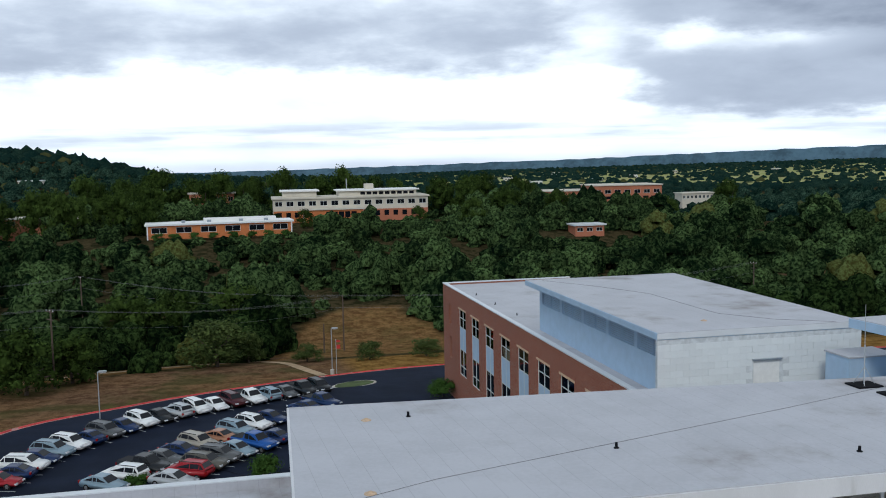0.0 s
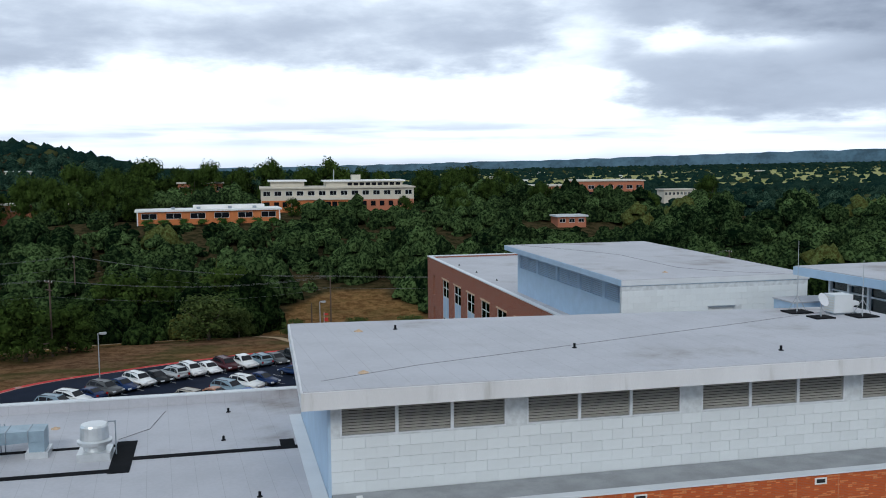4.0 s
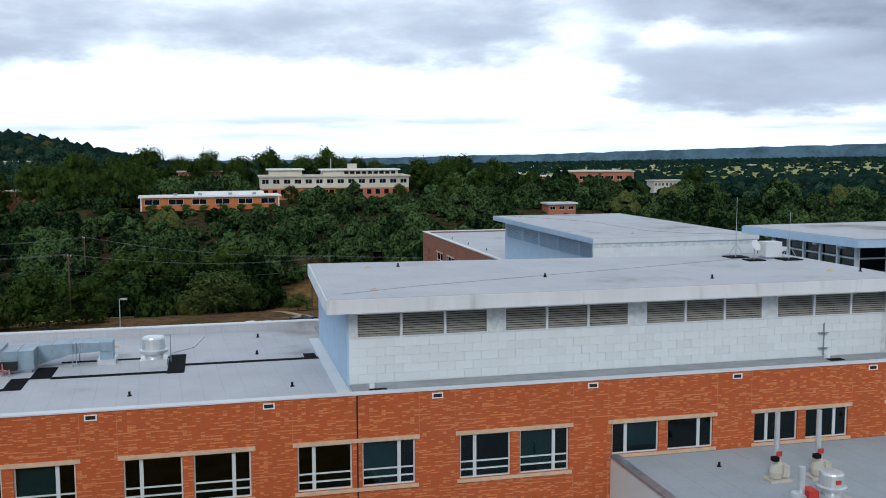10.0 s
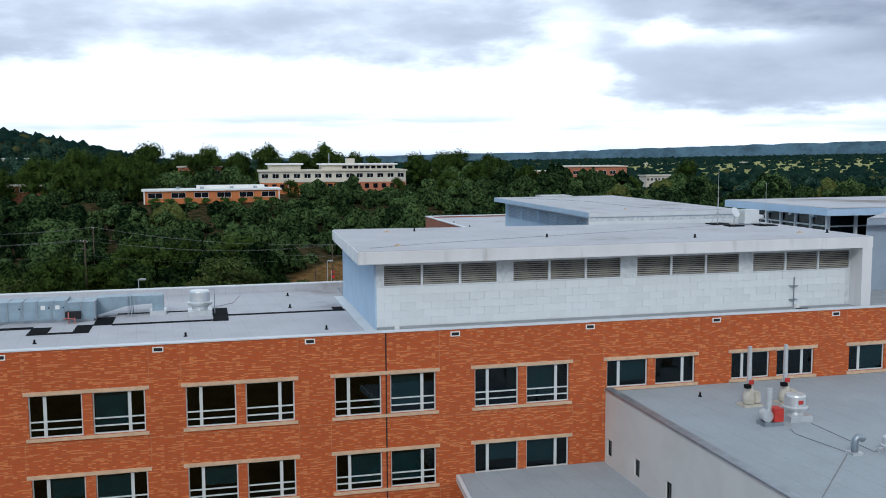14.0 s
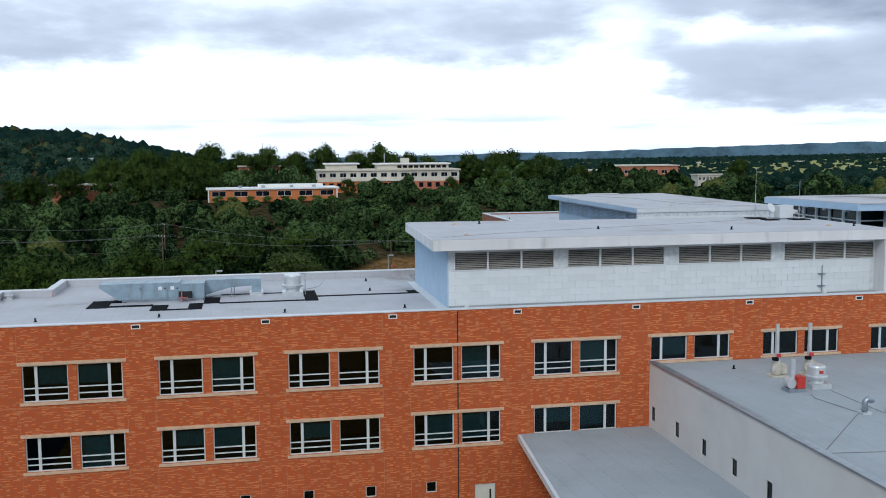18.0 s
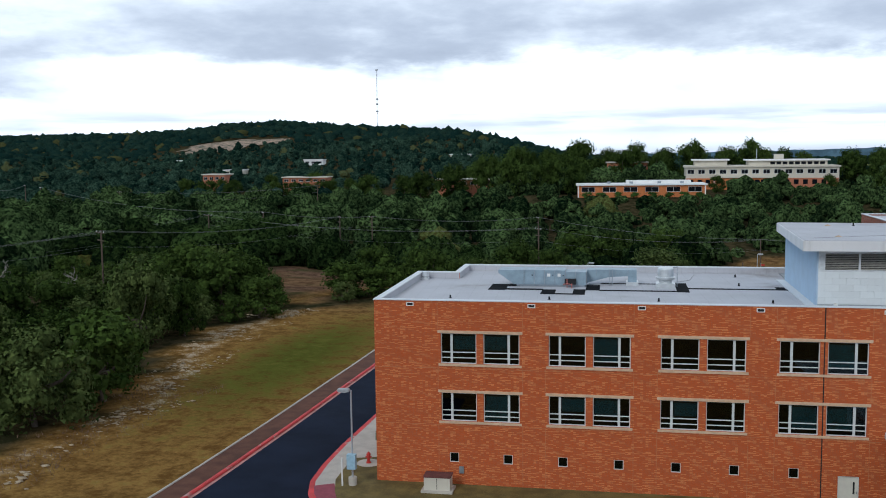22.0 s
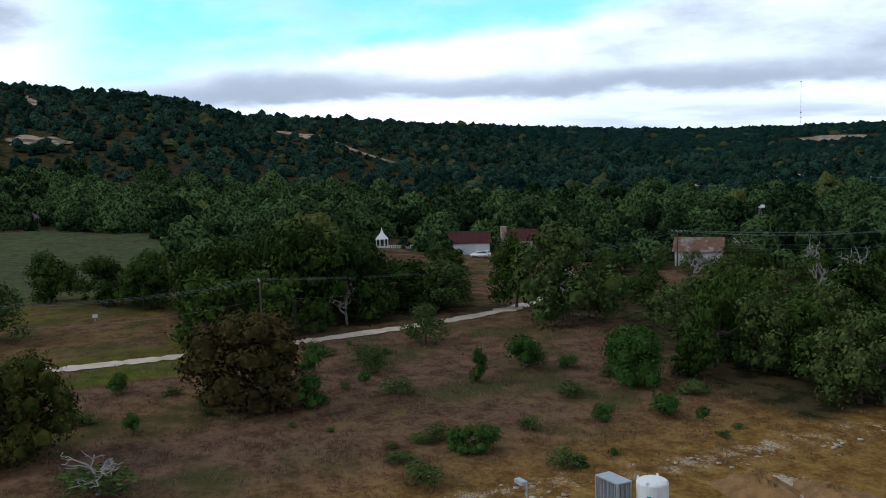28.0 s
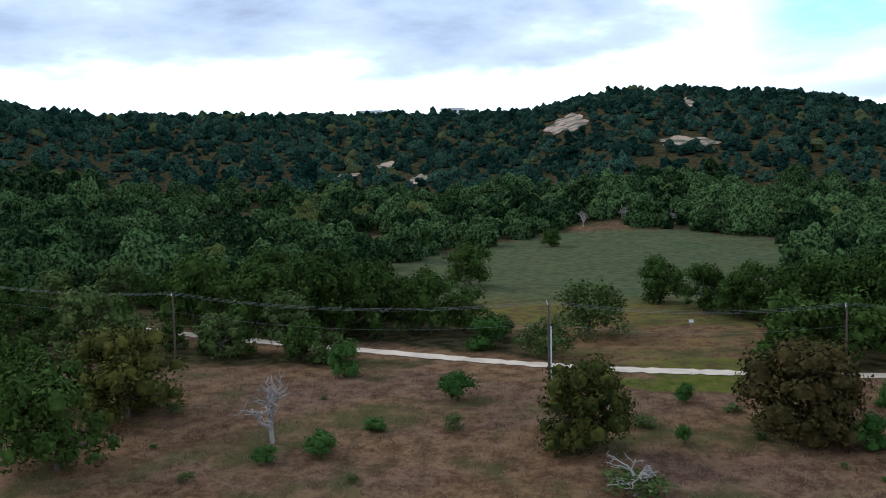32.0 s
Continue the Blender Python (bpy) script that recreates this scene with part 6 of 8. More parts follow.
tube(bm, (-0.08, 0.1, 0.6), (-0.08, 0.1, 1.9), 0.15, 0.15, 12)
part("exhaust_pipe", bm, M_ALU, ob)
ob = thing("gooseneck_vent", (19.3, -13.9, 9.6), "galvanised gooseneck vent on the annex roof", "roof vent")
bm = bmesh.new()
arc = [Vector((0, 0, 0.1)), Vector((0, 0, 0.55))] + [Vector((0.22 - 0.22 * math.cos(i * math.pi / 8), 0, 0.55 + 0.26 * math.sin(i * math.pi / 8))) for i in range(1, 8)]
rings = []
for i, a in enumerate(arc):
    d = (arc[min(i + 1, len(arc) - 1)] - arc[max(i - 1, 0)]).normalized()
    e1 = Vector((0, 1, 0))
    e2 = d.cross(e1)
    rings.append([bm.verts.new(a + (e1 * math.cos(j * math.pi / 6) + e2 * math.sin(j * math.pi / 6)) * 0.16) for j in range(12)])
for a, b in zip(rings, rings[1:]):
    for j in range(12):
        bm.faces.new((a[j], a[(j + 1) % 12], b[(j + 1) % 12], b[j]))
bm.faces.new(rings[0])
bm.faces.new(rings[-1][::-1])
bmesh.ops.recalc_face_normals(bm, faces=bm.faces[:])
part("duct", bm, M_GALV, ob, smooth=True)
boxes("curb", M_ALU, ob, [(-0.28, 0.28, -0.28, 0.28, 0, 0.12)])
ob = thing("alarm_bell", (33.0, -0.02, 10.0), "dark red alarm bell on the brick wall", "alarm bell")
bm = bmesh.new()
tube(bm, (0, 0, 0), (0, -0.12, 0), 0.24, 0.2, 14)
part("gong", bm, M_DARK, ob)


def mast(x, y, z, h):
    ob = thing("antenna_mast", (x, y, z), "thin whip antenna on a weighted roof mount", "antenna", "antennas")
    boxes("ballast_tray", M_BLACK_PAD, ob, [(-0.7, 0.7, -0.6, 0.6, 0.0, 0.08)])
    bm = bmesh.new()
    tube(bm, (0, 0, 0.08), (0, 0, h * 0.5), 0.035, 0.035, 8)
    tube(bm, (0, 0, h * 0.5), (0, 0, h), 0.02, 0.012, 6)
    part("mast", bm, M_STEEL, ob)
    bm = bmesh.new()
    for a in (0, 2.1, 4.2):
        tube(bm, (0.6 * math.cos(a), 0.5 * math.sin(a), 0.08), (0, 0, 1.0), 0.02, 0.02, 5)
    part("tripod", bm, M_STEEL, ob)


mast(28.2, 14.4, 18.1, 4.2)
mast(30.9, 12.2, 18.1, 3.2)
ob = thing("satellite_dish", (28.4, 12.4, 18.1), "pale grey satellite dish on a pole mount", "satellite dish")
boxes("ballast_tray", M_BLACK_PAD, ob, [(-0.6, 0.6, -0.5, 0.5, 0, 0.08)])
bm = bmesh.new()
tube(bm, (0, 0, 0.08), (0, 0, 0.9), 0.04, 0.04, 8)
part("pole", bm, M_STEEL, ob)
bm = bmesh.new()
lathe(bm, (0, 0, 0), [(0.08, 0.0), (0.26, 0.04), (0.38, 0.1), (0.4, 0.11)], 18)
d_ = part("dish", bm, M_COPING, ob)
d_.matrix_basis = pose(0, -0.05, 1.0, 62, 0, 20)
ob = thing("condenser_unit", (29.9, 13.4, 18.1), "grey rooftop condenser with louvred end", "air conditioner")
bm = bmesh.new()
box(bm, -0.3, 1.3, -0.5, 0.5, 0.12, 1.15)
bmesh.ops.bevel(bm, geom=[e for e in bm.edges if all(v.co.x > 1 and v.co.z > 1 for v in e.verts) or all(v.co.x > 1 for v in e.verts) and abs(e.verts[0].co.z - e.verts[1].co.z) < 0.1], offset=0.4, segments=5, affect="EDGES")
part("casing", bm, M_COPING, ob)
for j in range(6):
    boxes("slat", M_LOUVRE, ob, [(-0.33, -0.302, -0.45, 0.45, 0.2 + j * 0.15, 0.28 + j * 0.15)])
boxes("base", M_GALV, ob, [(-0.2, 1.2, -0.45, 0.45, 0, 0.118)])
ob = thing("wall_ladder_bracket", (27.6, PW, 13.42), "steel standpipe bracket on the block wall", "pipe bracket")
boxes("pipe", M_GALV, ob, [(0, 0.06, -0.2, -0.14, 0.1, 2.0)])
for z in (0.5, 1.4):
    boxes("arm", M_GALV, ob, [(-0.25, 0.3, -0.22, -0.026, z, z + 0.05)])
for x, y, z in ((0.6, 1.9, 13.42), (27.4, 2.4, 13.42), (32.6, -1.3, 9.6)):
    ob = thing("scupper_hatch", (x, y, z), "small black roof hatch pad", "hatch", "hatches")
    boxes("pad", M_BLACK_PAD, ob, [(0, 0.9, 0, 0.55, 0, 0.04)])
    boxes("cap", M_WHITE, ob, [(0.05, 0.3, 0.56, 0.8, 0, 0.25)])


def cable(name, pts, r, mat, label, z=None):
    cu = bpy.data.curves.new(name, "CURVE")
    cu.dimensions, cu.bevel_depth, cu.bevel_resolution = "3D", r, 1
    sp = cu.splines.new("POLY")
    sp.points.add(len(pts) - 1)
    for p, q in zip(sp.points, pts):
        p.co = (*q, 1)
    cu.materials.append(mat)
    return tagged(new(name, cu), label, "cable")


cable("lightning_cable", [(-0.5, 4.2, 18.11), (4, 6.2, 18.11), (13, 8.9, 18.11), (22, 11.6, 18.11), (30, 14.2, 18.11)], 0.009, M_WIRE, "thin lightning conductor cable over the roof")
cable("lightning_cable", [(26.2, 60.6, 18.01), (29.5, 55, 18.01), (32.1, 48.9, 18.01), (32.3, 42, 18.01), (32.5, 37.6, 18.01), (35, 34, 18.01), (38.5, 31.7, 18.01)], 0.014, M_WIRE, "thin lightning conductor cable over the roof")
cable("lightning_cable", [(18.8, -9.6, 9.62), (18.5, -10.4, 9.62), (19.1, -13.7, 9.62), (16.4, -16.4, 9.62), (13.5, -19.3, 9.62)], 0.014, M_WIRE, "thin conduit over the annex roof")
cable("lightning_cable", [(20.4, -9.0, 9.62), (20.4, -11.6, 9.62), (20.4, -13.9, 9.62), (21.0, -14.0, 9.62), (22.4, -14.0, 9.62)], 0.014, M_WIRE, "thin conduit over the annex roof")
cable("lightning_cable", [(13.5, -19.7, 9.62), (16.0, -20.0, 9.62), (18.4, -20.2, 9.62), (28, -20.6, 9.62)], 0.014, M_WIRE, "thin conduit over the annex roof")
cable("lightning_cable", [(-9.6, 14.6, 13.32), (-8.2, 16.2, 13.32), (-7.6, 19.6, 13.32)], 0.014, M_WIRE, "thin lightning conductor cable over the roof")

# ---- car park ----
n0 = int(np.argmin(np.hypot(KERB[:, 0] + 39.5, KERB[:, 1] - 65)))
n1_ = int(np.argmin(np.hypot(KERB[:, 0] - 28.8, KERB[:, 1] - 119.5)))
strip("car_park", KERB[n0 - 2 : n1_ + 8], -40.0, -8.9, M_ASPHALT, 0.058, "dark asphalt car park behind the building", samples=12)
M_PAINTWORK = bpy.data.materials.new("car paint")
M_PAINTWORK.use_nodes = True
_n = Net(M_PAINTWORK.node_tree)
_p = M_PAINTWORK.node_tree.nodes["Principled BSDF"]
_n.put(_p.inputs["Base Color"], _n.node("ShaderNodeObjectInfo").outputs["Color"])
_p.inputs["Roughness"].default_value, _p.inputs["Coat Weight"].default_value = 0.4, 0.12
_p.inputs["Specular IOR Level"].default_value = 0.25
M_CARGLASS = material("car glass", (0.006, 0.008, 0.012), 0.12, vary=0, bump=0, spec=0.3)
M_TYRE = material("tyre rubber", (0.015, 0.015, 0.016), 0.85)
M_RIM = material("alloy rim", (0.4, 0.4, 0.42), 0.3, 0.8)
M_TAIL = material("tail lamp red", (0.3, 0.01, 0.01), 0.2)
M_LAMP = material("clear lamp", (0.7, 0.72, 0.75), 0.15)
FORMS = {  # length, width, profile of the body and of the cabin (x from the nose, z)
    "sedan": (4.7, 1.8, [(0, 0.32), (0, 0.62), (0.22, 0.74), (1.25, 0.9), (3.95, 0.98), (4.58, 0.95), (4.7, 0.8), (4.7, 0.32)], [(1.12, 0.88), (2.05, 1.42), (3.2, 1.45), (4.25, 0.96)]),
    "suv": (4.75, 1.9, [(0, 0.38), (0, 0.82), (0.2, 0.96), (1.2, 1.08), (4.6, 1.12), (4.75, 0.95), (4.75, 0.42)], [(1.05, 1.05), (1.85, 1.68), (4.15, 1.72), (4.68, 1.1)]),
    "pickup": (5.7, 1.95, [(0, 0.45), (0, 0.9), (0.2, 1.02), (1.5, 1.14), (5.6, 1.16), (5.7, 1.05), (5.7, 0.5)], [(1.4, 1.1), (2.2, 1.8), (3.55, 1.83), (3.85, 1.12)]),
}


def car_master(kind):
    L, W, body, cab = FORMS[kind]
    ob = thing("car" if kind != "pickup" else "pickup_truck", (0, 0, 0), "", "car" if kind != "pickup" else "pickup truck", "parked cars")
    hw = W / 2

    def loft(prof, wlo, whi, zlo, zhi):
        bm = bmesh.new()
        ws = [wlo + (whi - wlo) * max(0, min(1, (z - zlo) / (zhi - zlo))) for _, z in prof]
        a = [bm.verts.new((x - L / 2, -w_, z)) for (x, z), w_ in zip(prof, ws)]
        b = [bm.verts.new((x - L / 2, w_, z)) for (x, z), w_ in zip(prof, ws)]
        bm.faces.new(a)
        bm.faces.new(b[::-1])
        for i in range(len(prof)):
            j = (i + 1) % len(prof)
            bm.faces.new((a[j], a[i], b[i], b[j]))
        bmesh.ops.recalc_face_normals(bm, faces=bm.faces[:])
        return bm

    bm = loft(body, hw, hw * 0.97, 0.35, 1.1)
    bmesh.ops.bevel(bm, geom=bm.edges[:], offset=0.13, segments=3, affect="EDGES")
    part("body", bm, M_PAINTWORK, ob, smooth=True)
    zt, zb = max(z for _, z in cab), min(z for _, z in cab)
    wide = lambda z: hw * (0.94 - 0.2 * max(0.0, min(1.0, (z - zb) / (zt - zb))))
    bm = loft(cab, hw * 0.94, hw * 0.74, zb, zt)
    bmesh.ops.bevel(bm, geom=[e for e in bm.edges if max(v.co.z for v in e.verts) > zb + 0.2], offset=0.07, segments=2, affect="EDGES")
    part("cabin", bm, M_PAINTWORK, ob, smooth=False)

    def glass(pts, label):
        g = bmesh.new()
        f = g.faces.new([g.verts.new(q) for q in pts])
        g.normal_update()
        out_ = f.normal.copy()
        if out_.dot(f.calc_center_median() - Vector((0, 0, zb))) < 0:
            out_ = -out_
        for v in g.verts:
            v.co += out_ * 0.012
        part("window", g, M_CARGLASS, ob, label)

    def across(a, b, lo, hi):
        return [((a[0] + (b[0] - a[0]) * f) - L / 2, s * (wide(a[1] + (b[1] - a[1]) * f) - 0.1), a[1] + (b[1] - a[1]) * f) for f, s in ((lo, -1), (lo, 1), (hi, 1), (hi, -1))]

    glass(across(cab[0], cab[1], 0.16, 0.93), "dark windscreen")
    glass(across(cab[3], cab[2], 0.25, 0.9), "dark rear window")
    ridge = lambda x: float(np.interp(x, [c_[0] for c_ in cab], [c_[1] for c_ in cab]))
    cuts = [cab[0][0] + 0.32, (cab[1][0] + cab[2][0]) / 2 - 0.05, cab[2][0] - 0.15, cab[3][0] - 0.2]
    if kind == "pickup":
        cuts = [cab[0][0] + 0.32, (cab[1][0] + cab[2][0]) / 2, cab[2][0]]
    for s in (-1, 1):
        for xa, xb in zip(cuts, cuts[1:]):
            za, zc = ridge(xa) - 0.1, ridge(xb) - 0.1
            z0 = zb + 0.12
            if za > z0 - 0.01 or zc > z0:
                glass([(xa + 0.04 - L / 2, s * wide(z0), z0), (xb - 0.04 - L / 2, s * wide(z0), z0), (xb - 0.04 - L / 2, s * wide(max(zc, z0 + 0.03)), max(zc, z0 + 0.03)), (xa + 0.04 - L / 2, s * wide(max(za, z0 + 0.03)), max(za, z0 + 0.03))], "")
    if kind == "suv":
        for s in (-1, 1):
            boxes("roof_rail", M_DARK, ob, [(cab[1][0] + 0.1 - L / 2, cab[2][0] - L / 2, s * hw * 0.66 - 0.025, s * hw * 0.66 + 0.025, zt + 0.005, zt + 0.06)])
    if kind == "pickup":
        boxes("bed_floor", M_DARK, ob, [(4.0 - L / 2, 5.6 - L / 2, -hw * 0.85, hw * 0.85, 1.12, 1.165)])
    for x in (0.9, L - 0.95):
        for s in (-1, 1):
            bm = bmesh.new()
            tube(bm, (x - L / 2, s * (hw - 0.2), 0.33), (x - L / 2, s * (hw + 0.01), 0.33), 0.33, 0.33, 14)
            wh_ = part("wheel", bm, M_TYRE, ob, "black tyre")
            bm = bmesh.new()
            tube(bm, (x - L / 2, s * (hw + 0.005), 0.33), (x - L / 2, s * (hw + 0.02), 0.33), 0.2, 0.18, 10)
            part("rim", bm, M_RIM, wh_)
    for s in (-1, 1):
        zf = body[1][1]
        boxes("headlight", M_LAMP, ob, [(-0.02 - L / 2, 0.2 - L / 2, s * hw * 0.72 - 0.2, s * hw * 0.72 + 0.2, zf - 0.14, zf + 0.0)])
        boxes("tail_light", M_TAIL, ob, [(L / 2 - 0.1, L / 2 + 0.015, s * hw * 0.82 - 0.12, s * hw * 0.82 + 0.12, 0.72, 0.95)])
    return ob


COLOURS = {"white": (0.75, 0.76, 0.76), "black": (0.012, 0.013, 0.015), "grey": (0.09, 0.095, 0.1), "silver": (0.42, 0.44, 0.46), "dark blue": (0.008, 0.025, 0.09), "blue": (0.015, 0.08, 0.3), "pale blue": (0.22, 0.3, 0.36), "tan": (0.35, 0.17, 0.1), "champagne": (0.36, 0.33, 0.28), "red": (0.3, 0.012, 0.02), "maroon": (0.06, 0.01, 0.014), "olive": (0.1, 0.095, 0.08)}
CAR = {k: car_master(k) for k in FORMS}
USED = set()


def park(kind, colour, x, y, turn):
    src = CAR[kind]
    z = ground_at(x, y) + 0.062
    m = pose(x, y, z, 0, 0, turn)
    if kind in USED:
        ob = copy_thing(src, m)
    else:
        USED.add(kind)
        src.matrix_basis = m
        ob = src
    word = {"sedan": "saloon car", "suv": "sport utility car", "pickup": "pickup truck"}[kind]
    tagged(ob, colour + " " + word + " parked in a marked bay")
    for c in ob.children:
        if c.name.split(".")[0] in ("body", "cabin"):
            c.color = (*COLOURS[colour], 1)


lines_bm = bmesh.new()


def stall(x, y, turn, side):
    c, s = math.cos(radians(turn)), math.sin(radians(turn))
    vs = []
    for u, v in ((-2.6, side), (2.6, side), (2.6, side + 0.1), (-2.6, side + 0.1)):
        px, py = x + u * c - v * s, y + u * s + v * c
        vs.append(lines_bm.verts.new((px, py, ground_at(px, py) + 0.066)))
    lines_bm.faces.new(vs)


def car_row(line, step, cars, flip=0.0):
    seg = np.linalg.norm(np.diff(line, axis=0), axis=1)
    dist = np.r_[0, np.cumsum(seg)]
    for i, c in enumerate(cars):
        d = i * step
        x, y = np.interp(d, dist, line[:, 0]), np.interp(d, dist, line[:, 1])
        xb, yb = np.interp(d + 0.5, dist, line[:, 0]), np.interp(d + 0.5, dist, line[:, 1])
        turn = math.degrees(math.atan2(yb - y, xb - x)) - 90 + flip
        stall(x, y, turn, 1.3)
        if c:
            park(*c, float(x), float(y), turn + R_.normal() * 1.2 + (180 if i % 5 == 1 else 0))


ROW_A = catmull([(-26.2, 69.0), (-22.6, 79.3), (-14.8, 88.7), (-5.4, 95.4), (9.5, 103.2)], 10)
car_row(ROW_A, 2.6, [("sedan", "red"), ("sedan", "dark blue"), ("suv", "white"), ("sedan", "dark blue"), ("suv", "pale blue"), ("suv", "white"), ("sedan", "dark blue"), ("suv", "grey"), ("sedan", "dark blue"), ("suv", "white"), ("sedan", "black"), ("suv", "silver"), ("suv", "white"), ("sedan", "white"), ("suv", "maroon"), ("pickup", "white"), ("suv", "pale blue"), ("sedan", "grey"), ("pickup", "black"), ("suv", "black")], 180)
ROW_B = np.array([(-15.9, 65.0), (-8.0, 77.0), (1.6, 87.2), (8.0, 92.5)])
car_row(ROW_B, 2.95, [("sedan", "pale blue"), ("suv", "white"), ("pickup", "black"), ("sedan", "grey"), ("sedan", "dark blue"), ("suv", "champagne"), ("sedan", "tan"), ("suv", "pale blue"), ("suv", "white"), ("sedan", "dark blue"), None, ("sedan", "dark blue"), ("pickup", "dark blue")], 180)
ROW_C = np.array([(-9.6, 64.4), (-5.0, 72.2), (0.8, 78.0), (6.0, 82.0)])
car_row(ROW_C, 2.75, [("sedan", "silver"), ("suv", "red"), ("suv", "olive"), ("suv", "grey"), ("sedan", "pale blue"), ("pickup", "blue"), ("sedan", "dark blue"), None], 180)
tagged(new("bay_lines", mesh_of("bay_lines", lines_bm, M_PAINT)), "white painted parking bay lines", "road marking", kind="structure")


# ---- lamps, kerbs and site works ----
def street_lamp(x, y, h, turn=0.0, base=True):
    ob = thing("street_lamp", (x, y, ground_at(x, y)), "grey steel car park lamp with a box head", "street lamp", "car park lamps")
    ob.rotation_euler = (0, 0, radians(turn))
    if base:
        bm = bmesh.new()
        lathe(bm, (0, 0, -0.1), [(0.32, 0), (0.32, 0.85), (0.28, 0.9)], 14)
        part("footing", bm, M_CONCRETE, ob, "round concrete footing")
    bm = bmesh.new()
    tube(bm, (0, 0, 0.5), (0, 0, h), 0.075, 0.06, 8)
    part("pole", bm, M_STEEL, ob)
    bm = bmesh.new()
    box(bm, -1.0, -0.1, -0.2, 0.2, h - 0.12, h + 0.1)
    bmesh.ops.bevel(bm, geom=bm.edges[:], offset=0.04, segments=2, affect="EDGES")
    hd = part("lamp_head", bm, M_STEEL, ob)
    boxes("lens", M_LAMP, hd, [(-0.9, -0.3, -0.15, 0.15, h - 0.15, h - 0.122)])
    return ob


street_lamp(-19.2, 88.4, 7.0, 180)
l_ = street_lamp(-33.3, -1.3, 7.3)
boxes("control_box", material("pale blue box", (0.3, 0.45, 0.55), 0.5), l_, [(-0.3, 0.35, -0.5, -0.1, 1.5, 2.6)], "pale blue electrical box")
boxes("post", M_WHITE, l_, [(-0.75, -0.65, -0.4, -0.3, 0.0, 2.3)])
street_lamp(-49.9, -41.4, 7.0)
street_lamp(11.0, 117.6, 7.2, 180)
flag = thing("banner_pole", (11.6, 117.4, ground_at(11.6, 117.4)), "thin pole with a red and white banner", "pole")
boxes("pole", M_STEEL, flag, [(0, 0.08, 0, 0.08, 0, 5.5)])
boxes("banner", M_RED, flag, [(0.09, 0.7, 0.02, 0.05, 4.0, 4.6), (0.09, 0.7, 0.02, 0.05, 5.0, 5.3)])


def slab(name, pts, z0, h, mat, label, cat):
    bm = bmesh.new()
    prism(bm, pts, z0, z0 + h)
    return tagged(new(name, mesh_of(name, bm, mat)), label, cat, kind="structure")


def island(cx, cy, rx, ry, turn, mat_top, label):
    z = ground_at(cx, cy)
    pts = [(cx + rx * math.cos(a) * math.cos(radians(turn)) - ry * math.sin(a) * math.sin(radians(turn)), cy + rx * math.cos(a) * math.sin(radians(turn)) + ry * math.sin(a) * math.cos(radians(turn))) for a in np.linspace(0, 2 * math.pi, 28)[:-1]]
    inn = [(cx + (x - cx) * 0.88, cy + (y - cy) * 0.88) for x, y in pts]
    slab("kerb", pts, z - 0.2, 0.36, M_CONCRETE, "pale concrete kerb ring of a planted island", "kerb")
    slab("island", inn, z - 0.1, 0.3, mat_top, label, "traffic island")


M_LAWN = material("green turf", (0.06, 0.085, 0.025), 0.95, vary=0.3, scale=0.8, fine=12, bump=0.5)
M_DRYTURF = material("dry turf", (0.13, 0.095, 0.03), 0.95, vary=0.3, scale=0.8, fine=12, bump=0.5)
island(12.9, 105.6, 3.4, 1.7, 18, M_LAWN, "green grass island at the end of a car row")
# turf island with a walk at the south-west corner of the building
corner = [(-31.78, -0.3), (-31.78, -9.0), (-32.8, -8.2), (-34.6, -6.2), (-36.0, -3.6), (-36.7, -1.0), (-36.95, 3.0), (-36.9, 8.0), (-36.4, 18.0), (-35.4, 34.0), (-31.78, 34.0)]
slab("kerb", corner, -0.3, 0.46, M_KERB_RED, "red painted kerb round the building corner", "kerb")
inner = [(-31.78, -0.25), (-31.78, -8.3), (-32.7, -7.6), (-34.3, -5.8), (-35.6, -3.4), (-36.3, -0.9), (-36.55, 3.0), (-36.5, 8.0), (-36.0, 18.0), (-35.1, 33.7), (-31.78, 33.7)]
slab("walk", inner, -0.1, 0.27, M_CONCRETE, "pale concrete walk along the kerb", "pavement")
slab("ramp", [(-33.6, -6.5), (-34.6, -5.3), (-35.6, -3.4), (-36.1, -1.9), (-34.75, -1.2), (-33.9, -3.4), (-32.9, -5.2)], 0.0, 0.185, material("pink truncated dome ramp", (0.25, 0.06, 0.08), 0.9), "pinkish red tactile ramp", "ramp")
slab("turf", [(-31.78, -0.2), (-31.78, -8.0), (-32.5, -7.3), (-33.3, -5.2), (-34.3, -2.6), (-34.9, -0.4), (-35.0, 4.6), (-31.78, 5.6)], 0.0, 0.2, M_DRYTURF, "dry turf at the foot of the brick wall", "lawn")
slab("turf", [(-31.78, 9.6), (-34.4, 9.6), (-35.0, 12.0), (-34.4, 33.0), (-31.78, 33.0)], 0.0, 0.2, M_LAWN, "green turf beside the brick wall", "lawn")
slab("road", [(-42.5, -24), (-29, -24), (-29, -9.4), (-33, -8.5), (-35, -6.3), (-36.4, -3.6), (-37.1, -1), (-37.3, 3), (-37.2, 8), (-36.7, 18), (-39.5, 18)], -0.2, 0.254, M_ASPHALT, "dark asphalt drive round the building corner", "road")
strip("apron", np.array([(-31.775, -1.6), (-10.0, -1.6), (12.0, -1.6)]), -7.0, 1.55, M_DRYTURF, 0.198, "dry turf along the foot of the facade", cat="lawn", samples=3)
hy = thing("fire_hydrant", (-33.4, 3.6, 0.2), "red fire hydrant on a round concrete pad", "fire hydrant")
bm = bmesh.new()
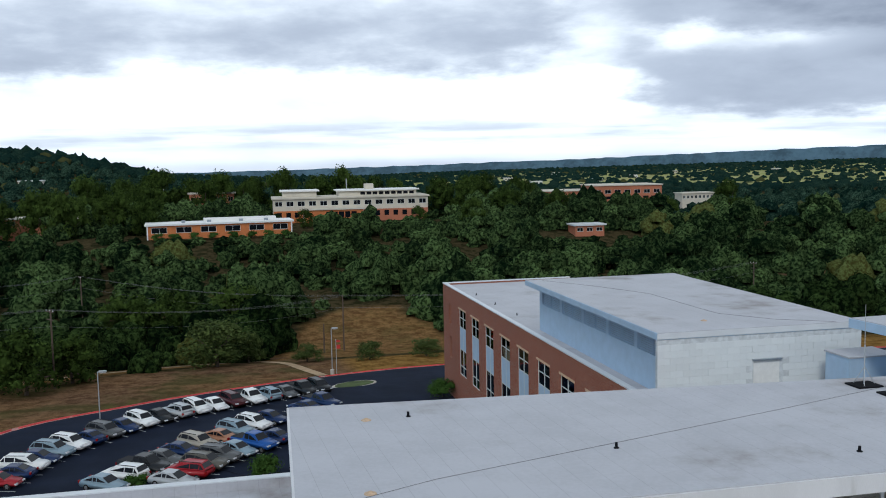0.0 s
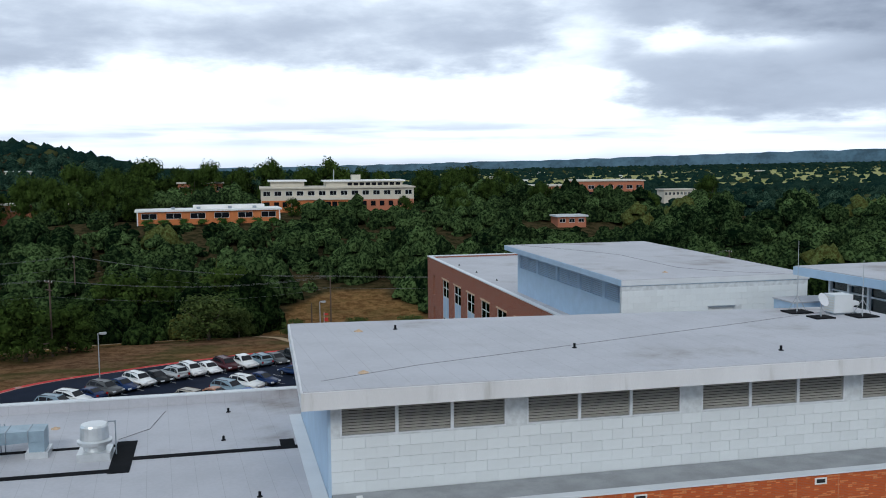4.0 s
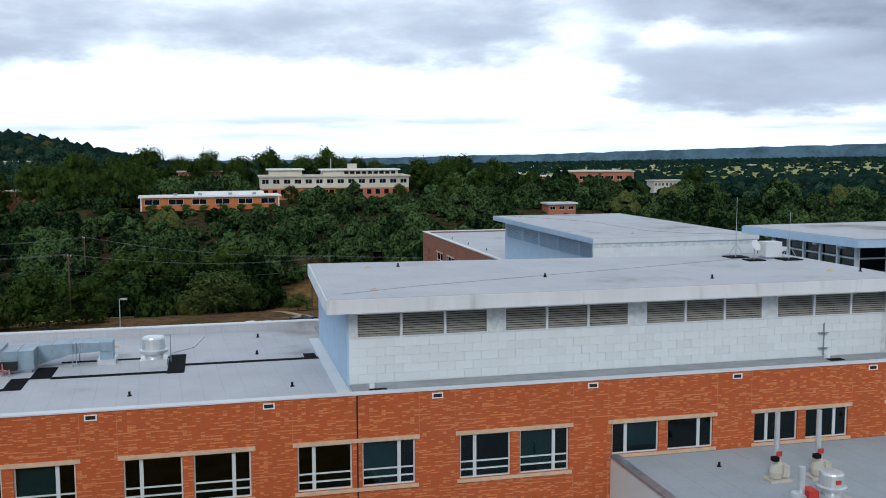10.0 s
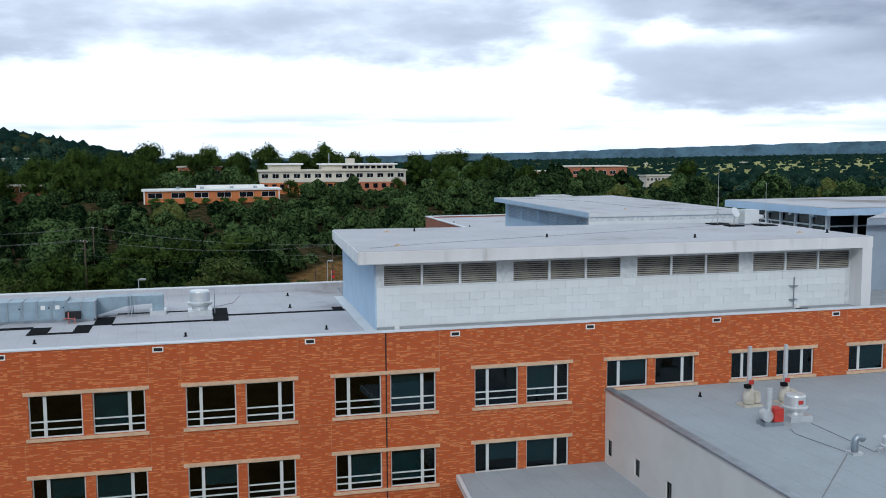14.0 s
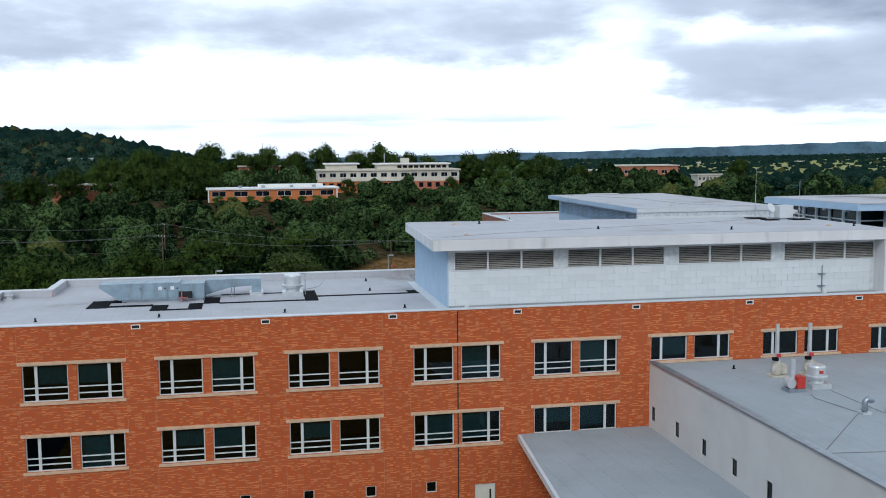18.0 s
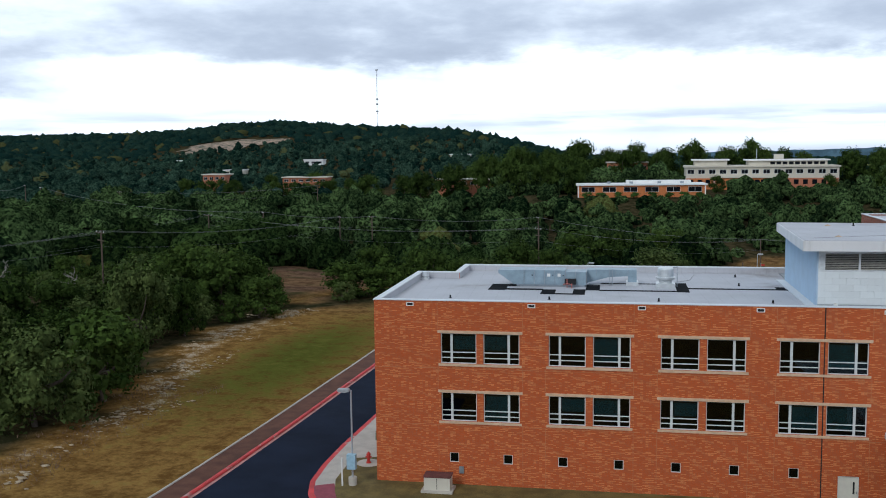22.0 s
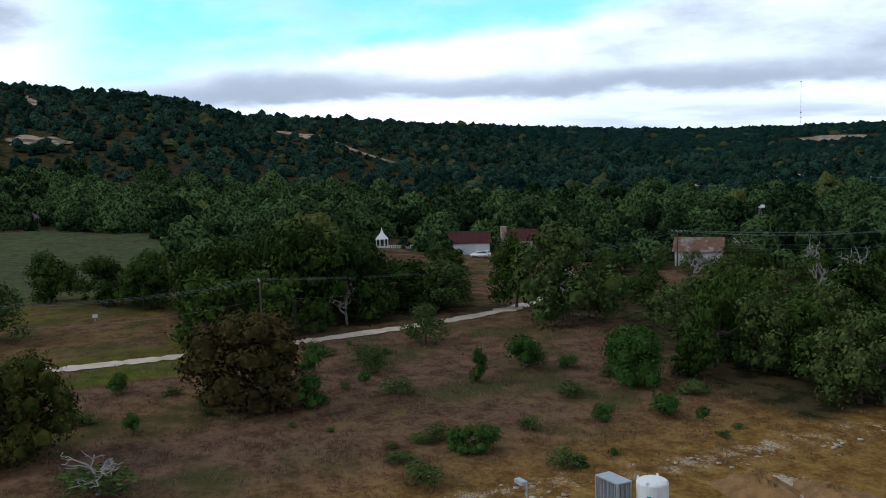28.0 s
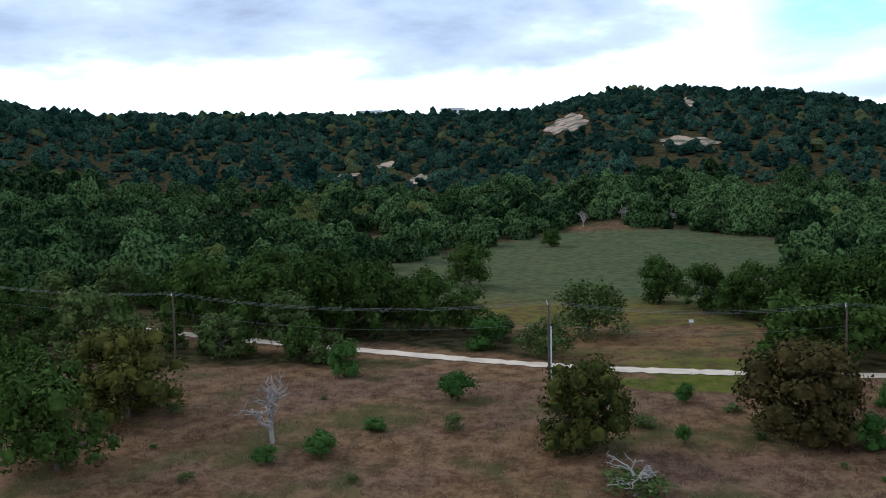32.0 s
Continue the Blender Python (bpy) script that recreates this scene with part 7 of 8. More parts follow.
lathe(bm, (0, 0, -0.03), [(0.95, 0), (0.95, 0.05)], 20)
part("pad", bm, M_CONCRETE, hy)
bm = bmesh.new()
lathe(bm, (0, 0, 0.02), [(0.2, 0), (0.2, 0.08), (0.13, 0.1), (0.13, 0.6), (0.18, 0.62), (0.17, 0.72), (0.08, 0.84), (0.04, 0.9)], 12)
tube(bm, (-0.24, 0, 0.5), (0.24, 0, 0.5), 0.07, 0.07, 8)
part("barrel", bm, M_RED, hy)
tr = thing("transformer_box", (-26.7, -1.5, 0.2), "pale beige pad transformer cabinet by the wall", "electrical cabinet")
boxes("pad", M_CONCRETE, tr, [(-1.3, 1.0, -0.75, 0.75, 0, 0.15)])
boxes("cabinet", M_CREAM, tr, [(-1.1, 0.8, -0.55, 0.55, 0.15, 1.1)])
boxes("lid", M_SHINGLE, tr, [(-1.15, 0.85, -0.6, 0.6, 1.1, 1.18)], "brown lid")
boxes("door_seam", M_DARK, tr, [(-0.17, -0.14, -0.56, -0.551, 0.2, 1.05)])

# liquid gas tank, its vaporiser and the spoil heap
TX, TY = -51.6, -30.6
tk = thing("storage_tank", (TX, TY, ground_at(TX, TY)), "upright white liquid gas tank with a domed top", "tank")
bm = bmesh.new()
lathe(bm, (0, 0, 0.4), [(0.9, 0), (1.03, 0.12), (1.03, 4.05), (0.98, 4.16), (0.8, 4.26), (0.4, 4.34), (0.05, 4.36)], 28)
part("vessel", bm, M_WHITE, tk, smooth=False)
boxes("leg", M_STEEL, tk, [(-0.75, -0.6, -0.6, -0.45, -0.1, 0.5)])
boxes("leg", M_STEEL, tk, [(0.6, 0.75, -0.6, -0.45, -0.1, 0.5)])
boxes("leg", M_STEEL, tk, [(-0.08, 0.08, 0.7, 0.85, -0.1, 0.5)])
for a in np.linspace(0, 2 * math.pi, 5)[:-1]:
    boxes("lug", M_WHITE, tk, [(0.95 * math.cos(a + 0.5) - 0.06, 0.95 * math.cos(a + 0.5) + 0.06, 0.95 * math.sin(a + 0.5) - 0.06, 0.95 * math.sin(a + 0.5) + 0.06, 4.5, 4.72)])


def on_tank(name, ang, z0, z1, half, mat):
    bm = bmesh.new()
    st = np.linspace(ang - half, ang + half, 6)
    lo = [bm.verts.new((1.036 * math.cos(radians(a)), 1.036 * math.sin(radians(a)), z0)) for a in st]
    hi = [bm.verts.new((1.036 * math.cos(radians(a)), 1.036 * math.sin(radians(a)), z1)) for a in st]
    for i in range(5):
        bm.faces.new((lo[i], lo[i + 1], hi[i + 1], hi[i]))
    part(name, bm, mat, tk)


on_tank("emblem", -54, 3.55, 3.85, 8, material("teal emblem", (0.02, 0.2, 0.2), 0.5))
on_tank("lettering", -32, 3.68, 3.76, 11, M_DARK)
on_tank("lettering", -32, 3.56, 3.61, 8, M_DARK)
vp = thing("vaporiser", (TX - 1.9, TY - 1.6, ground_at(TX - 1.9, TY - 1.6)), "finned grey ambient vaporiser rack beside the tank", "vaporiser")
for i in range(6):
    for j in range(3):
        bm = bmesh.new()
        c, s_ = -0.9 + i * 0.36, -0.4 + j * 0.4
        box(bm, c - 0.13, c + 0.13, s_ - 0.012, s_ + 0.012, 0.3, 4.4)
        box(bm, c - 0.012, c + 0.012, s_ - 0.13, s_ + 0.13, 0.3, 4.4)
        part("fin_tube", bm, M_STEEL, vp)
boxes("frame", M_STEEL, vp, [(-1.1, 1.1, -0.6, 0.6, 4.41, 4.5), (-1.1, -1.02, -0.6, -0.52, 0, 4.41), (1.02, 1.1, -0.6, -0.52, 0, 4.41), (-1.1, -1.02, 0.52, 0.6, 0, 4.41), (1.02, 1.1, 0.52, 0.6, 0, 4.41)])


def heap(x, y, rx, ry, h, seed):
    rs_ = np.random.RandomState(seed)
    n, m = 30, 12
    V, F = [(0.0, 0.0, h)], []
    for k in range(1, m + 1):
        q = k / m
        for i in range(n):
            a = 2 * math.pi * i / n
            w_ = 1 + 0.16 * math.sin(3 * a + seed) + 0.08 * math.sin(7 * a)
            z = h * (1 - smooth(0, 1, q)) * (1 + 0.25 * rs_.normal() * (1 - q)) - 0.25 * (k == m)
            V.append((rx * q * w_ * math.cos(a), ry * q * w_ * math.sin(a), float(z)))
    me = bpy.data.meshes.new("earth_mound")
    tris = [(0, 1 + i, 1 + (i + 1) % n) for i in range(n)]
    qd = [(1 + (k - 1) * n + i, 1 + k * n + i, 1 + k * n + (i + 1) % n, 1 + (k - 1) * n + (i + 1) % n) for k in range(1, m) for i in range(n)]
    me.from_pydata(V, [], tris + qd)
    for p in me.polygons:
        p.use_smooth = True
    me.materials.append(M_SPOIL)
    ob = tagged(new("earth_mound", me), "low mound of reddish soil and pale stones", "soil heap")
    ob.location = (x, y, ground_at(x, y))


M_SPOIL = material("reddish soil", (0.21, 0.115, 0.045), 0.95, vary=0.3, scale=0.9, fine=9, bump=0.8, dark=(0.3, 0.22, 0.13), dark_at=(0.66, 0.72), dark_scale=1.8)
heap(-55.0, -17.0, 4.2, 3.0, 1.3, 2)
heap(-51.5, -13.5, 3.6, 2.6, 0.8, 5)
# loose pale stones along the edge of the mown bank
rs6 = np.random.RandomState(8)
VS, FS, off = [], [], 0
beds = [(-34 + 112 * rs6.rand(), rs6.normal() * 1.2) for _ in range(34)]
for _ in range(620):
    bed = beds[rs6.randint(len(beds))]
    y = bed[0] + rs6.normal() * 1.5
    d = float(np.interp(y, BANK_Y, BANK_D)) + bed[1] * (1 + smooth(25, 45, y) * 1.6) + rs6.normal() * 0.7
    k = int(np.argmin(np.abs(KERB[:60, 1] - y)))
    x = KERB[k, 0] - d
    s = 0.06 + 0.26 * rs6.rand() ** 3
    o = rs6.normal(size=(6, 3)) * 0.12 * s + np.array([(1, 0, 0), (-1, 0, 0), (0, 1, 0), (0, -1, 0), (0, 0, 0.6), (0, 0, -0.6)]) * s * np.array([1.5, 1.2, 0.5])
    VS.append(o + (x, y, ground_at(x, y) + s * 0.15))
    FS.append(np.array([(0, 2, 4), (2, 1, 4), (1, 3, 4), (3, 0, 4), (2, 0, 5), (1, 2, 5), (3, 1, 5), (0, 3, 5)]) + off)
    off += 6
tagged(new("loose_stones", mesh_from("loose_stones", np.concatenate(VS), np.concatenate(FS), material("pale limestone", (0.38, 0.3, 0.2), 0.95, vary=0.3, scale=1.5))), "pale limestone rubble along the bank", "stones", kind="stuff")


# ---- power line ----
def power_pole(x, y, h, arm, turn, label="weathered wooden utility pole with a crossarm", guard=False):
    z = ground_at(x, y)
    ob = thing("utility_pole", (x, y, z), label, "utility pole", "utility poles")
    ob.rotation_euler = (0, 0, radians(turn))
    bm = bmesh.new()
    tube(bm, (0, 0, -0.3), (0, 0, h), 0.17, 0.12, 9)
    part("pole", bm, M_POLE, ob)
    if arm:
        boxes("crossarm", M_POLE, ob, [(-arm / 2, arm / 2, -0.2, -0.08, h - 0.45, h - 0.3)])
        for u in (-arm / 2 + 0.1, 0.0, arm / 2 - 0.1):
            bm = bmesh.new()
            lathe(bm, (u, -0.14, h - 0.3), [(0.04, 0), (0.07, 0.08), (0.05, 0.2)], 8)
            part("insulator", bm, M_COPING, ob)
    if arm and h > 10:
        boxes("crossarm", M_POLE, ob, [(-arm * 0.4, arm * 0.4, -0.2, -0.08, h - 1.65, h - 1.5)])
    if guard:
        bm = bmesh.new()
        tube(bm, (0.02, 0.24, 0), (0.02, 0.24, h * 0.68), 0.09, 0.09, 8)
        part("conduit_guard", bm, M_COPING, ob, "pale conduit on the pole")
    return Vector((x, y, z + h))


def span(a, b, sag, drops, turn):
    t = radians(turn)
    for side_, dz in drops:
        off_ = Vector((math.cos(t) * side_, math.sin(t) * side_, dz))
        pts = [tuple(a.lerp(b, i / 16) + off_ - Vector((0, 0, sag * 4 * (i / 16) * (1 - i / 16)))) for i in range(17)]
        cable("power_line", pts, 0.012, M_WIRE, "overhead power line between utility poles")


W3 = ((-1.0, -0.1), (0.0, -0.1), (1.0, -0.1), (0.0, -2.6))
q5 = power_pole(-124.6, -117.9, 9.0, 2.2, 20)
q4 = power_pole(-113.6, -67.3, 9.3, 2.2, 5, guard=True)
q3 = power_pole(-118.4, -33.0, 8.2, 2.2, -15)
q1 = power_pole(-149.5, 64.5, 8.6, 2.4, 15)
q0 = power_pole(-112.0, 150.0, 9.5, 2.4, -25)
qm = power_pole(-30.0, 122.0, 12.0, 2.4, -55)
qn = power_pole(18.2, 166.0, 11.5, 0.0, -55)
power_pole(13.9, 163.0, 6.0, 0.0, 0, "short wooden pole stub beside the power line")
qe = power_pole(120.0, 182.0, 12.0, 2.2, -80)
qs = power_pole(-160.0, -185.0, 9.0, 2.2, 25)
qw = power_pole(-185.0, 240.0, 11.0, 3.0, -30)
qx = power_pole(-120.0, 260.0, 12.0, 3.0, -40)
LINE = {k: power_pole(x, y, top - ground_at(x, y), 3.2, turn) for k, x, y, top, turn in (("a", -100.0, 155.0, 9.8, -60), ("b", -83.0, 163.0, 8.2, -60), ("c", -75.0, 164.0, 8.1, -60), ("d", -216.0, 215.0, 13.0, -50), ("e", -236.0, 262.0, 12.7, -50), ("f", -210.0, 232.0, 13.0, -50), ("g", -94.0, 70.0, 12.6, -40), ("h", -36.0, 192.0, 5.9, -75))}
for a, b, sg, tn in ((qs, q5, 1.6, 22), (q5, q4, 1.5, 12), (q4, q3, 1.1, -5), (q3, q1, 2.4, 0), (q1, q0, 2.0, -10), (q0, qm, 2.0, -50), (qm, qn, 1.6, -55), (qn, qe, 2.4, -75), (qw, qx, 1.5, -35), (q1, LINE["g"], 1.4, -40), (LINE["g"], LINE["b"], 1.6, -60), (LINE["f"], LINE["a"], 2.4, -60), (LINE["a"], LINE["c"], 0.8, -60), (LINE["c"], LINE["h"], 1.2, -70), (LINE["h"], qn, 1.4, -75), (LINE["d"], LINE["e"], 1.0, -50)):
    span(a, b, sg, W3, tn)


def radio_mast(x, y, z0, h):
    ob = thing("radio_mast", (x, y, z0), "thin guyed lattice radio mast on a ridge", "radio mast", "radio masts")
    bm = bmesh.new()
    for a in (0, 2.09, 4.19):
        tube(bm, (0.7 * math.cos(a), 0.7 * math.sin(a), -8), (0.7 * math.cos(a), 0.7 * math.sin(a), h), 0.13, 0.13, 4)
    for i in range(24):
        a, b = 2.09 * (i % 3), 2.09 * ((i + 1) % 3)
        tube(bm, (0.7 * math.cos(a), 0.7 * math.sin(a), i * h / 24), (0.7 * math.cos(b), 0.7 * math.sin(b), (i + 1) * h / 24), 0.1, 0.1, 3)
    part("lattice", bm, M_STEEL, ob)
    for z in (0.3, 0.42, 0.5, 0.98):
        boxes("antenna", M_STEEL, ob, [(-1.6, 1.6, -1.6, 1.6, z * h, z * h + 2.2)])


radio_mast(-381.0, 1371.0, ground_at(-381, 1371), 143.7 - ground_at(-381, 1371))
radio_mast(-1708.0, 1970.0, ground_at(-1708, 1970), 176.0 - ground_at(-1708, 1970))


# ---- buildings farther off ----
def campus(name, x0, x1, y, depth, z0, z1, mat, label, wins=8, wh=(0.35, 0.75), band=M_CREAM, turn=0.0, pane=M_CARGLASS, roof=M_CREAM, over=0.6):
    """A low flat-roofed building whose front stands at y; windows are recessed in frames along it."""
    cx = (x0 + x1) / 2
    ob = thing(name, (cx, y, 0), label, "building", "campus buildings")
    ob.rotation_euler = (0, 0, radians(turn))
    L, H = (x1 - x0) / 2, z1 - z0
    a0, a1 = z0 + wh[0] * H, z0 + wh[1] * H
    step = 2 * L / wins
    hs = [(-L + i * step + 0.18 * step, -L + (i + 1) * step - 0.18 * step, a0, a1) for i in range(wins)]
    wall_with_holes("wall", -L, L, z0 - 5, z1, 0.4, hs, mat, ob, lambda u, d, z: (u, d, z))
    boxes("wall", mat, ob, [(-L, -L + 0.4, 0.4, depth, z0 - 5, z1), (L - 0.4, L, 0.4, depth, z0 - 5, z1), (-L + 0.4, L - 0.4, depth - 0.4, depth, z0 - 5, z1)])
    boxes("roof", roof, ob, [(-L - over, L + over, -over, depth + over, z1 + 0.003, z1 + 0.55)], "pale flat roof slab")
    for u0, u1, b0, b1 in hs:
        win = boxes("window", M_FRAME, ob, [(u0, u0 + 0.12, 0.12, 0.22, b0, b1), (u1 - 0.12, u1, 0.12, 0.22, b0, b1), (u0 + 0.12, u1 - 0.12, 0.12, 0.22, b0, b0 + 0.12), (u0 + 0.12, u1 - 0.12, 0.12, 0.22, b1 - 0.12, b1), ((u0 + u1) / 2 - 0.05, (u0 + u1) / 2 + 0.05, 0.12, 0.22, b0 + 0.12, b1 - 0.12)])
        boxes("pane", pane, win, [(u0 + 0.12, (u0 + u1) / 2 - 0.05, 0.16, 0.18, b0 + 0.12, b1 - 0.12)])
        boxes("pane", pane, win, [((u0 + u1) / 2 + 0.05, u1 - 0.12, 0.16, 0.18, b0 + 0.12, b1 - 0.12)])
    return ob


M_FARWHITE = material("bright white roof", (0.75, 0.75, 0.74), 0.7, vary=0.05)
o = campus("classroom_block", -29.5, 15.7, 285, 12, 7.0, 10.4, M_ORANGE, "long low orange brick block with a white roof", 6, (0.3, 0.85), roof=M_FARWHITE, turn=3)
boxes("clerestory", M_FARWHITE, o, [(-5, 18, 5, 10, 10.96, 12.0)], "white raised clerestory")
for x_ in (-26, -21, -15, -9, -3, 3, 8, 13):
    plant("bush", x_, 281.0, 2.6, 2.8)
for x in (-12, -4, 6, 14):
    boxes("roof_unit", M_GALV, o, [(x, x + 1.2, 3, 4.2, 10.96, 11.7)])
boxes("pilaster", M_FARWHITE, o, [(-22.6, -22.2, -0.25, -0.003, 4, 10.4), (22.2, 22.6, -0.25, -0.003, 4, 10.4)])
o = campus("main_block", 12, 71.5, 340, 22, 11.2, 15.3, M_CREAM, "cream concrete three-tier main block on a rise", 14, (0.35, 0.8), turn=-2)
boxes("ground_floor", M_ORANGE, o, [(-18, 4, -3.0, -0.5, 2, 11.1)], "orange brick ground floor")
boxes("ground_floor", M_CREAM, o, [(-18.5, 4.5, -3.6, -0.4, 11.1, 11.5)])
for i in range(5):
    boxes("ground_window", M_CARGLASS, o, [(-10 + i * 2.4, -8 + i * 2.4, -3.1, -3.003, 8.2, 10.4)])
boxes("ground_floor", M_FARBRICK, o, [(4.6, 29.6, -0.3, -0.004, 4, 10.9)])
boxes("ground_floor", M_ORANGE, o, [(-29.6, -18.6, -0.3, -0.004, 4, 10.9)])
for u in (-27.5, -24.0, -20.8, 6.5, 10.0, 13.5, 17.0, 20.5, 24.0, 27.0):
    boxes("ground_window", M_CARGLASS, o, [(u - 0.9, u + 0.9, -0.36, -0.303, 8.4, 10.3)])
boxes("upper_tier", M_CREAM, o, [(-26, -13, 5, 18, 15.86, 18.0)])
boxes("upper_tier", M_CREAM, o, [(-4.5, 26.0, 5, 18, 15.86, 17.8)])
boxes("upper_roof", M_FARWHITE, o, [(-27, -12, 4, 19, 18.003, 18.5)])
boxes("upper_roof", M_FARWHITE, o, [(-5.5, 27.0, 4, 19, 17.803, 18.3)])
for i in range(9):
    boxes("upper_window", M_CARGLASS, o, [(4 + i * 2.4, 5.8 + i * 2.4, 4.92, 4.997, 16.3, 17.4)])
boxes("lift_tower", M_CREAM, o, [(6, 9.5, 8, 12, 18.3, 20.4)])
boxes("flue", M_STEEL, o, [(-1.2, -0.9, 9, 9.3, 18.3, 22.6)])
campus("brick_hall", 129, 178, 434, 20, 1.0, 11.8, M_FARBRICK, "rose brick hall with a flat roof among trees", 10, (0.55, 0.85), turn=-6)
o = campus("brick_hall", 172, 207, 420, 24, 1.5, 14.4, M_FARBRICK, "four-storey rose brick hall among trees", 7, (0.7, 0.85), turn=-6)
for k in range(3):
    for i in range(7):
        boxes("window_strip", M_CARGLASS, o, [(-16 + i * 4.8, -13.2 + i * 4.8, -0.06, -0.003, 2.6 + k * 2.6, 4.0 + k * 2.6)])
campus("brick_hall", -20.6, -2.0, 390, 10, 12.0, 16.6, M_FARBRICK, "red brick house block among oaks", 6, (0.3, 0.7))
campus("classroom_block", -92, -64.8, 340, 10, 7.7, 10.8, M_FARBRICK, "low orange brick block among oaks", 6, (0.3, 0.8))
campus("classroom_block", -240.6, -227.5, 430, 10, 7.0, 11.2, M_FARBRICK, "orange brick block below the ridge", 4)
campus("classroom_block", -194.5, -170.0, 430, 10, 6.2, 9.4, M_FARBRICK, "low orange brick block below the ridge", 6)
campus("classroom_block", -98, -80, 486, 9, 4.4, 8.4, M_FARBRICK, "low brick block behind a dry lawn", 6)
campus("classroom_block", -60, -40, 332, 9, 7.6, 10.6, M_FARBRICK, "low orange brick block among oaks", 5)
campus("cottage", 106, 116, 268, 7, 4.6, 7.0, M_FARBRICK, "small red cottage with a pale grey roof", 3, (0.2, 0.75), roof=M_COPING)
campus("white_office", 229, 247, 440, 9, 4.6, 8.6, M_CREAM, "white flat-roofed office among trees", 8)
for x, y, h in ((-64, 640, 9), (-310, 620, 7), (-270, 690, 7), (-150, 700, 8), (-420, 760, 8), (330, 700, 10), (420, 820, 9), (250, 900, 14), (420, 1300, 9), (560, 1420, 9), (480, 1650, 9), (700, 1600, 9), (820, 1500, 9), (640, 1900, 9), (900, 1850, 9), (1050, 1700, 9), (760, 2200, 9), (360, 1750, 9)):
    z = ground_at(x, y)
    campus("distant_house", x, x + 16, y, 9, z, z + 4.5, M_CREAM if (x + y) % 4 else M_FARWHITE, "pale distant house among trees", 3, roof=M_FARWHITE)
for x, y in ((-905, -520), (-890, -545), (-905, -490), (-985, -275), (-990, -190)):
    z = ground_at(x, y) + 3
    o = campus("hilltop_house", -12, 12, 0, 10, z, z + 6, M_FARWHITE, "pale house on the hilltop", 4, roof=M_FARWHITE)
    o.location, o.rotation_euler = (x, y, 0), (0, 0, radians(90))


def gable(name, x, y, L, W, h, rise, turn, wall_mat, roof_mat, label):
    z = ground_at(x, y)
    ob = thing(name, (x, y, z), label, "house")
    ob.rotation_euler = (0, 0, radians(turn))
    bm = bmesh.new()
    a = [bm.verts.new((-L / 2, *q)) for q in ((-W / 2, -0.5), (W / 2, -0.5), (W / 2, h), (0, h + rise), (-W / 2, h))]
    b = [bm.verts.new((L / 2, *q)) for q in ((-W / 2, -0.5), (W / 2, -0.5), (W / 2, h), (0, h + rise), (-W / 2, h))]
    bm.faces.new(a[::-1])
    bm.faces.new(b)
    for i in range(5):
        bm.faces.new((a[i], a[(i + 1) % 5], b[(i + 1) % 5], b[i]))
    part("wall", bm, wall_mat, ob)
    for s in (-1, 1):
        bm = bmesh.new()
        e = 0.5
        vs = [bm.verts.new(q) for q in ((-L / 2 - e, s * (W / 2 + e), h - e * rise / (W / 2) + 0.06), (L / 2 + e, s * (W / 2 + e), h - e * rise / (W / 2) + 0.06), (L / 2 + e, 0, h + rise + 0.06), (-L / 2 - e, 0, h + rise + 0.06))]
        bm.faces.new(vs if s < 0 else vs[::-1])
        bmesh.ops.solidify(bm, geom=bm.faces[:], thickness=-0.12)
        part("roof", bm, roof_mat, ob)
    return ob


hs_ = gable("farmhouse", -209.0, 52.0, 9.5, 8, 3.0, 2.4, 62, M_WHITE, M_SHINGLE, "white farmhouse with a dark red roof")
boxes("garage_door", M_COPING, hs_, [(-2.4, 1.2, -4.06, -4.003, 0, 2.3)])
h2 = gable("farmhouse", -204.0, 66.0, 10.5, 8, 3.2, 2.3, 62, M_CREAM, M_SHINGLE, "stone farmhouse with a dark red roof and a chimney")
boxes("chimney", material("rubble stone", (0.33, 0.24, 0.18), 0.95, vary=0.35, scale=1.8), h2, [(-6.6, -5.27, -1.2, 1.0, -0.4, 6.3)], "broad rubble stone chimney")
boxes("window", M_CARGLASS, h2, [(-1.5, -0.3, -4.06, -4.003, 1.2, 2.4)])
boxes("window", M_CARGLASS, h2, [(1.5, 2.7, -4.06, -4.003, 1.2, 2.4)])
bn = gable("barn", -156.0, 77.0, 9.5, 7, 3.4, 2.4, 40, material("flaking white boards", (0.5, 0.49, 0.46), 0.9, vary=0.2, scale=1.5, stretch=(4, 4, 0.3)), M_RUST, "old white board barn with a rusted tin roof")
boxes("door", M_DARK, bn, [(-4.81, -4.753, -1.0, 0.8, 0, 2.2)])
gz = thing("gazebo", (-232.5, 39.6, ground_at(-232.5, 39.6)), "small white gazebo with a pointed roof", "gazebo")
bm = bmesh.new()
lathe(bm, (0, 0, 2.2), [(1.9, 0), (1.2, 0.7), (0.45, 1.6), (0.12, 2.6), (0.02, 3.2)], 8)
part("roof", bm, M_WHITE, gz)
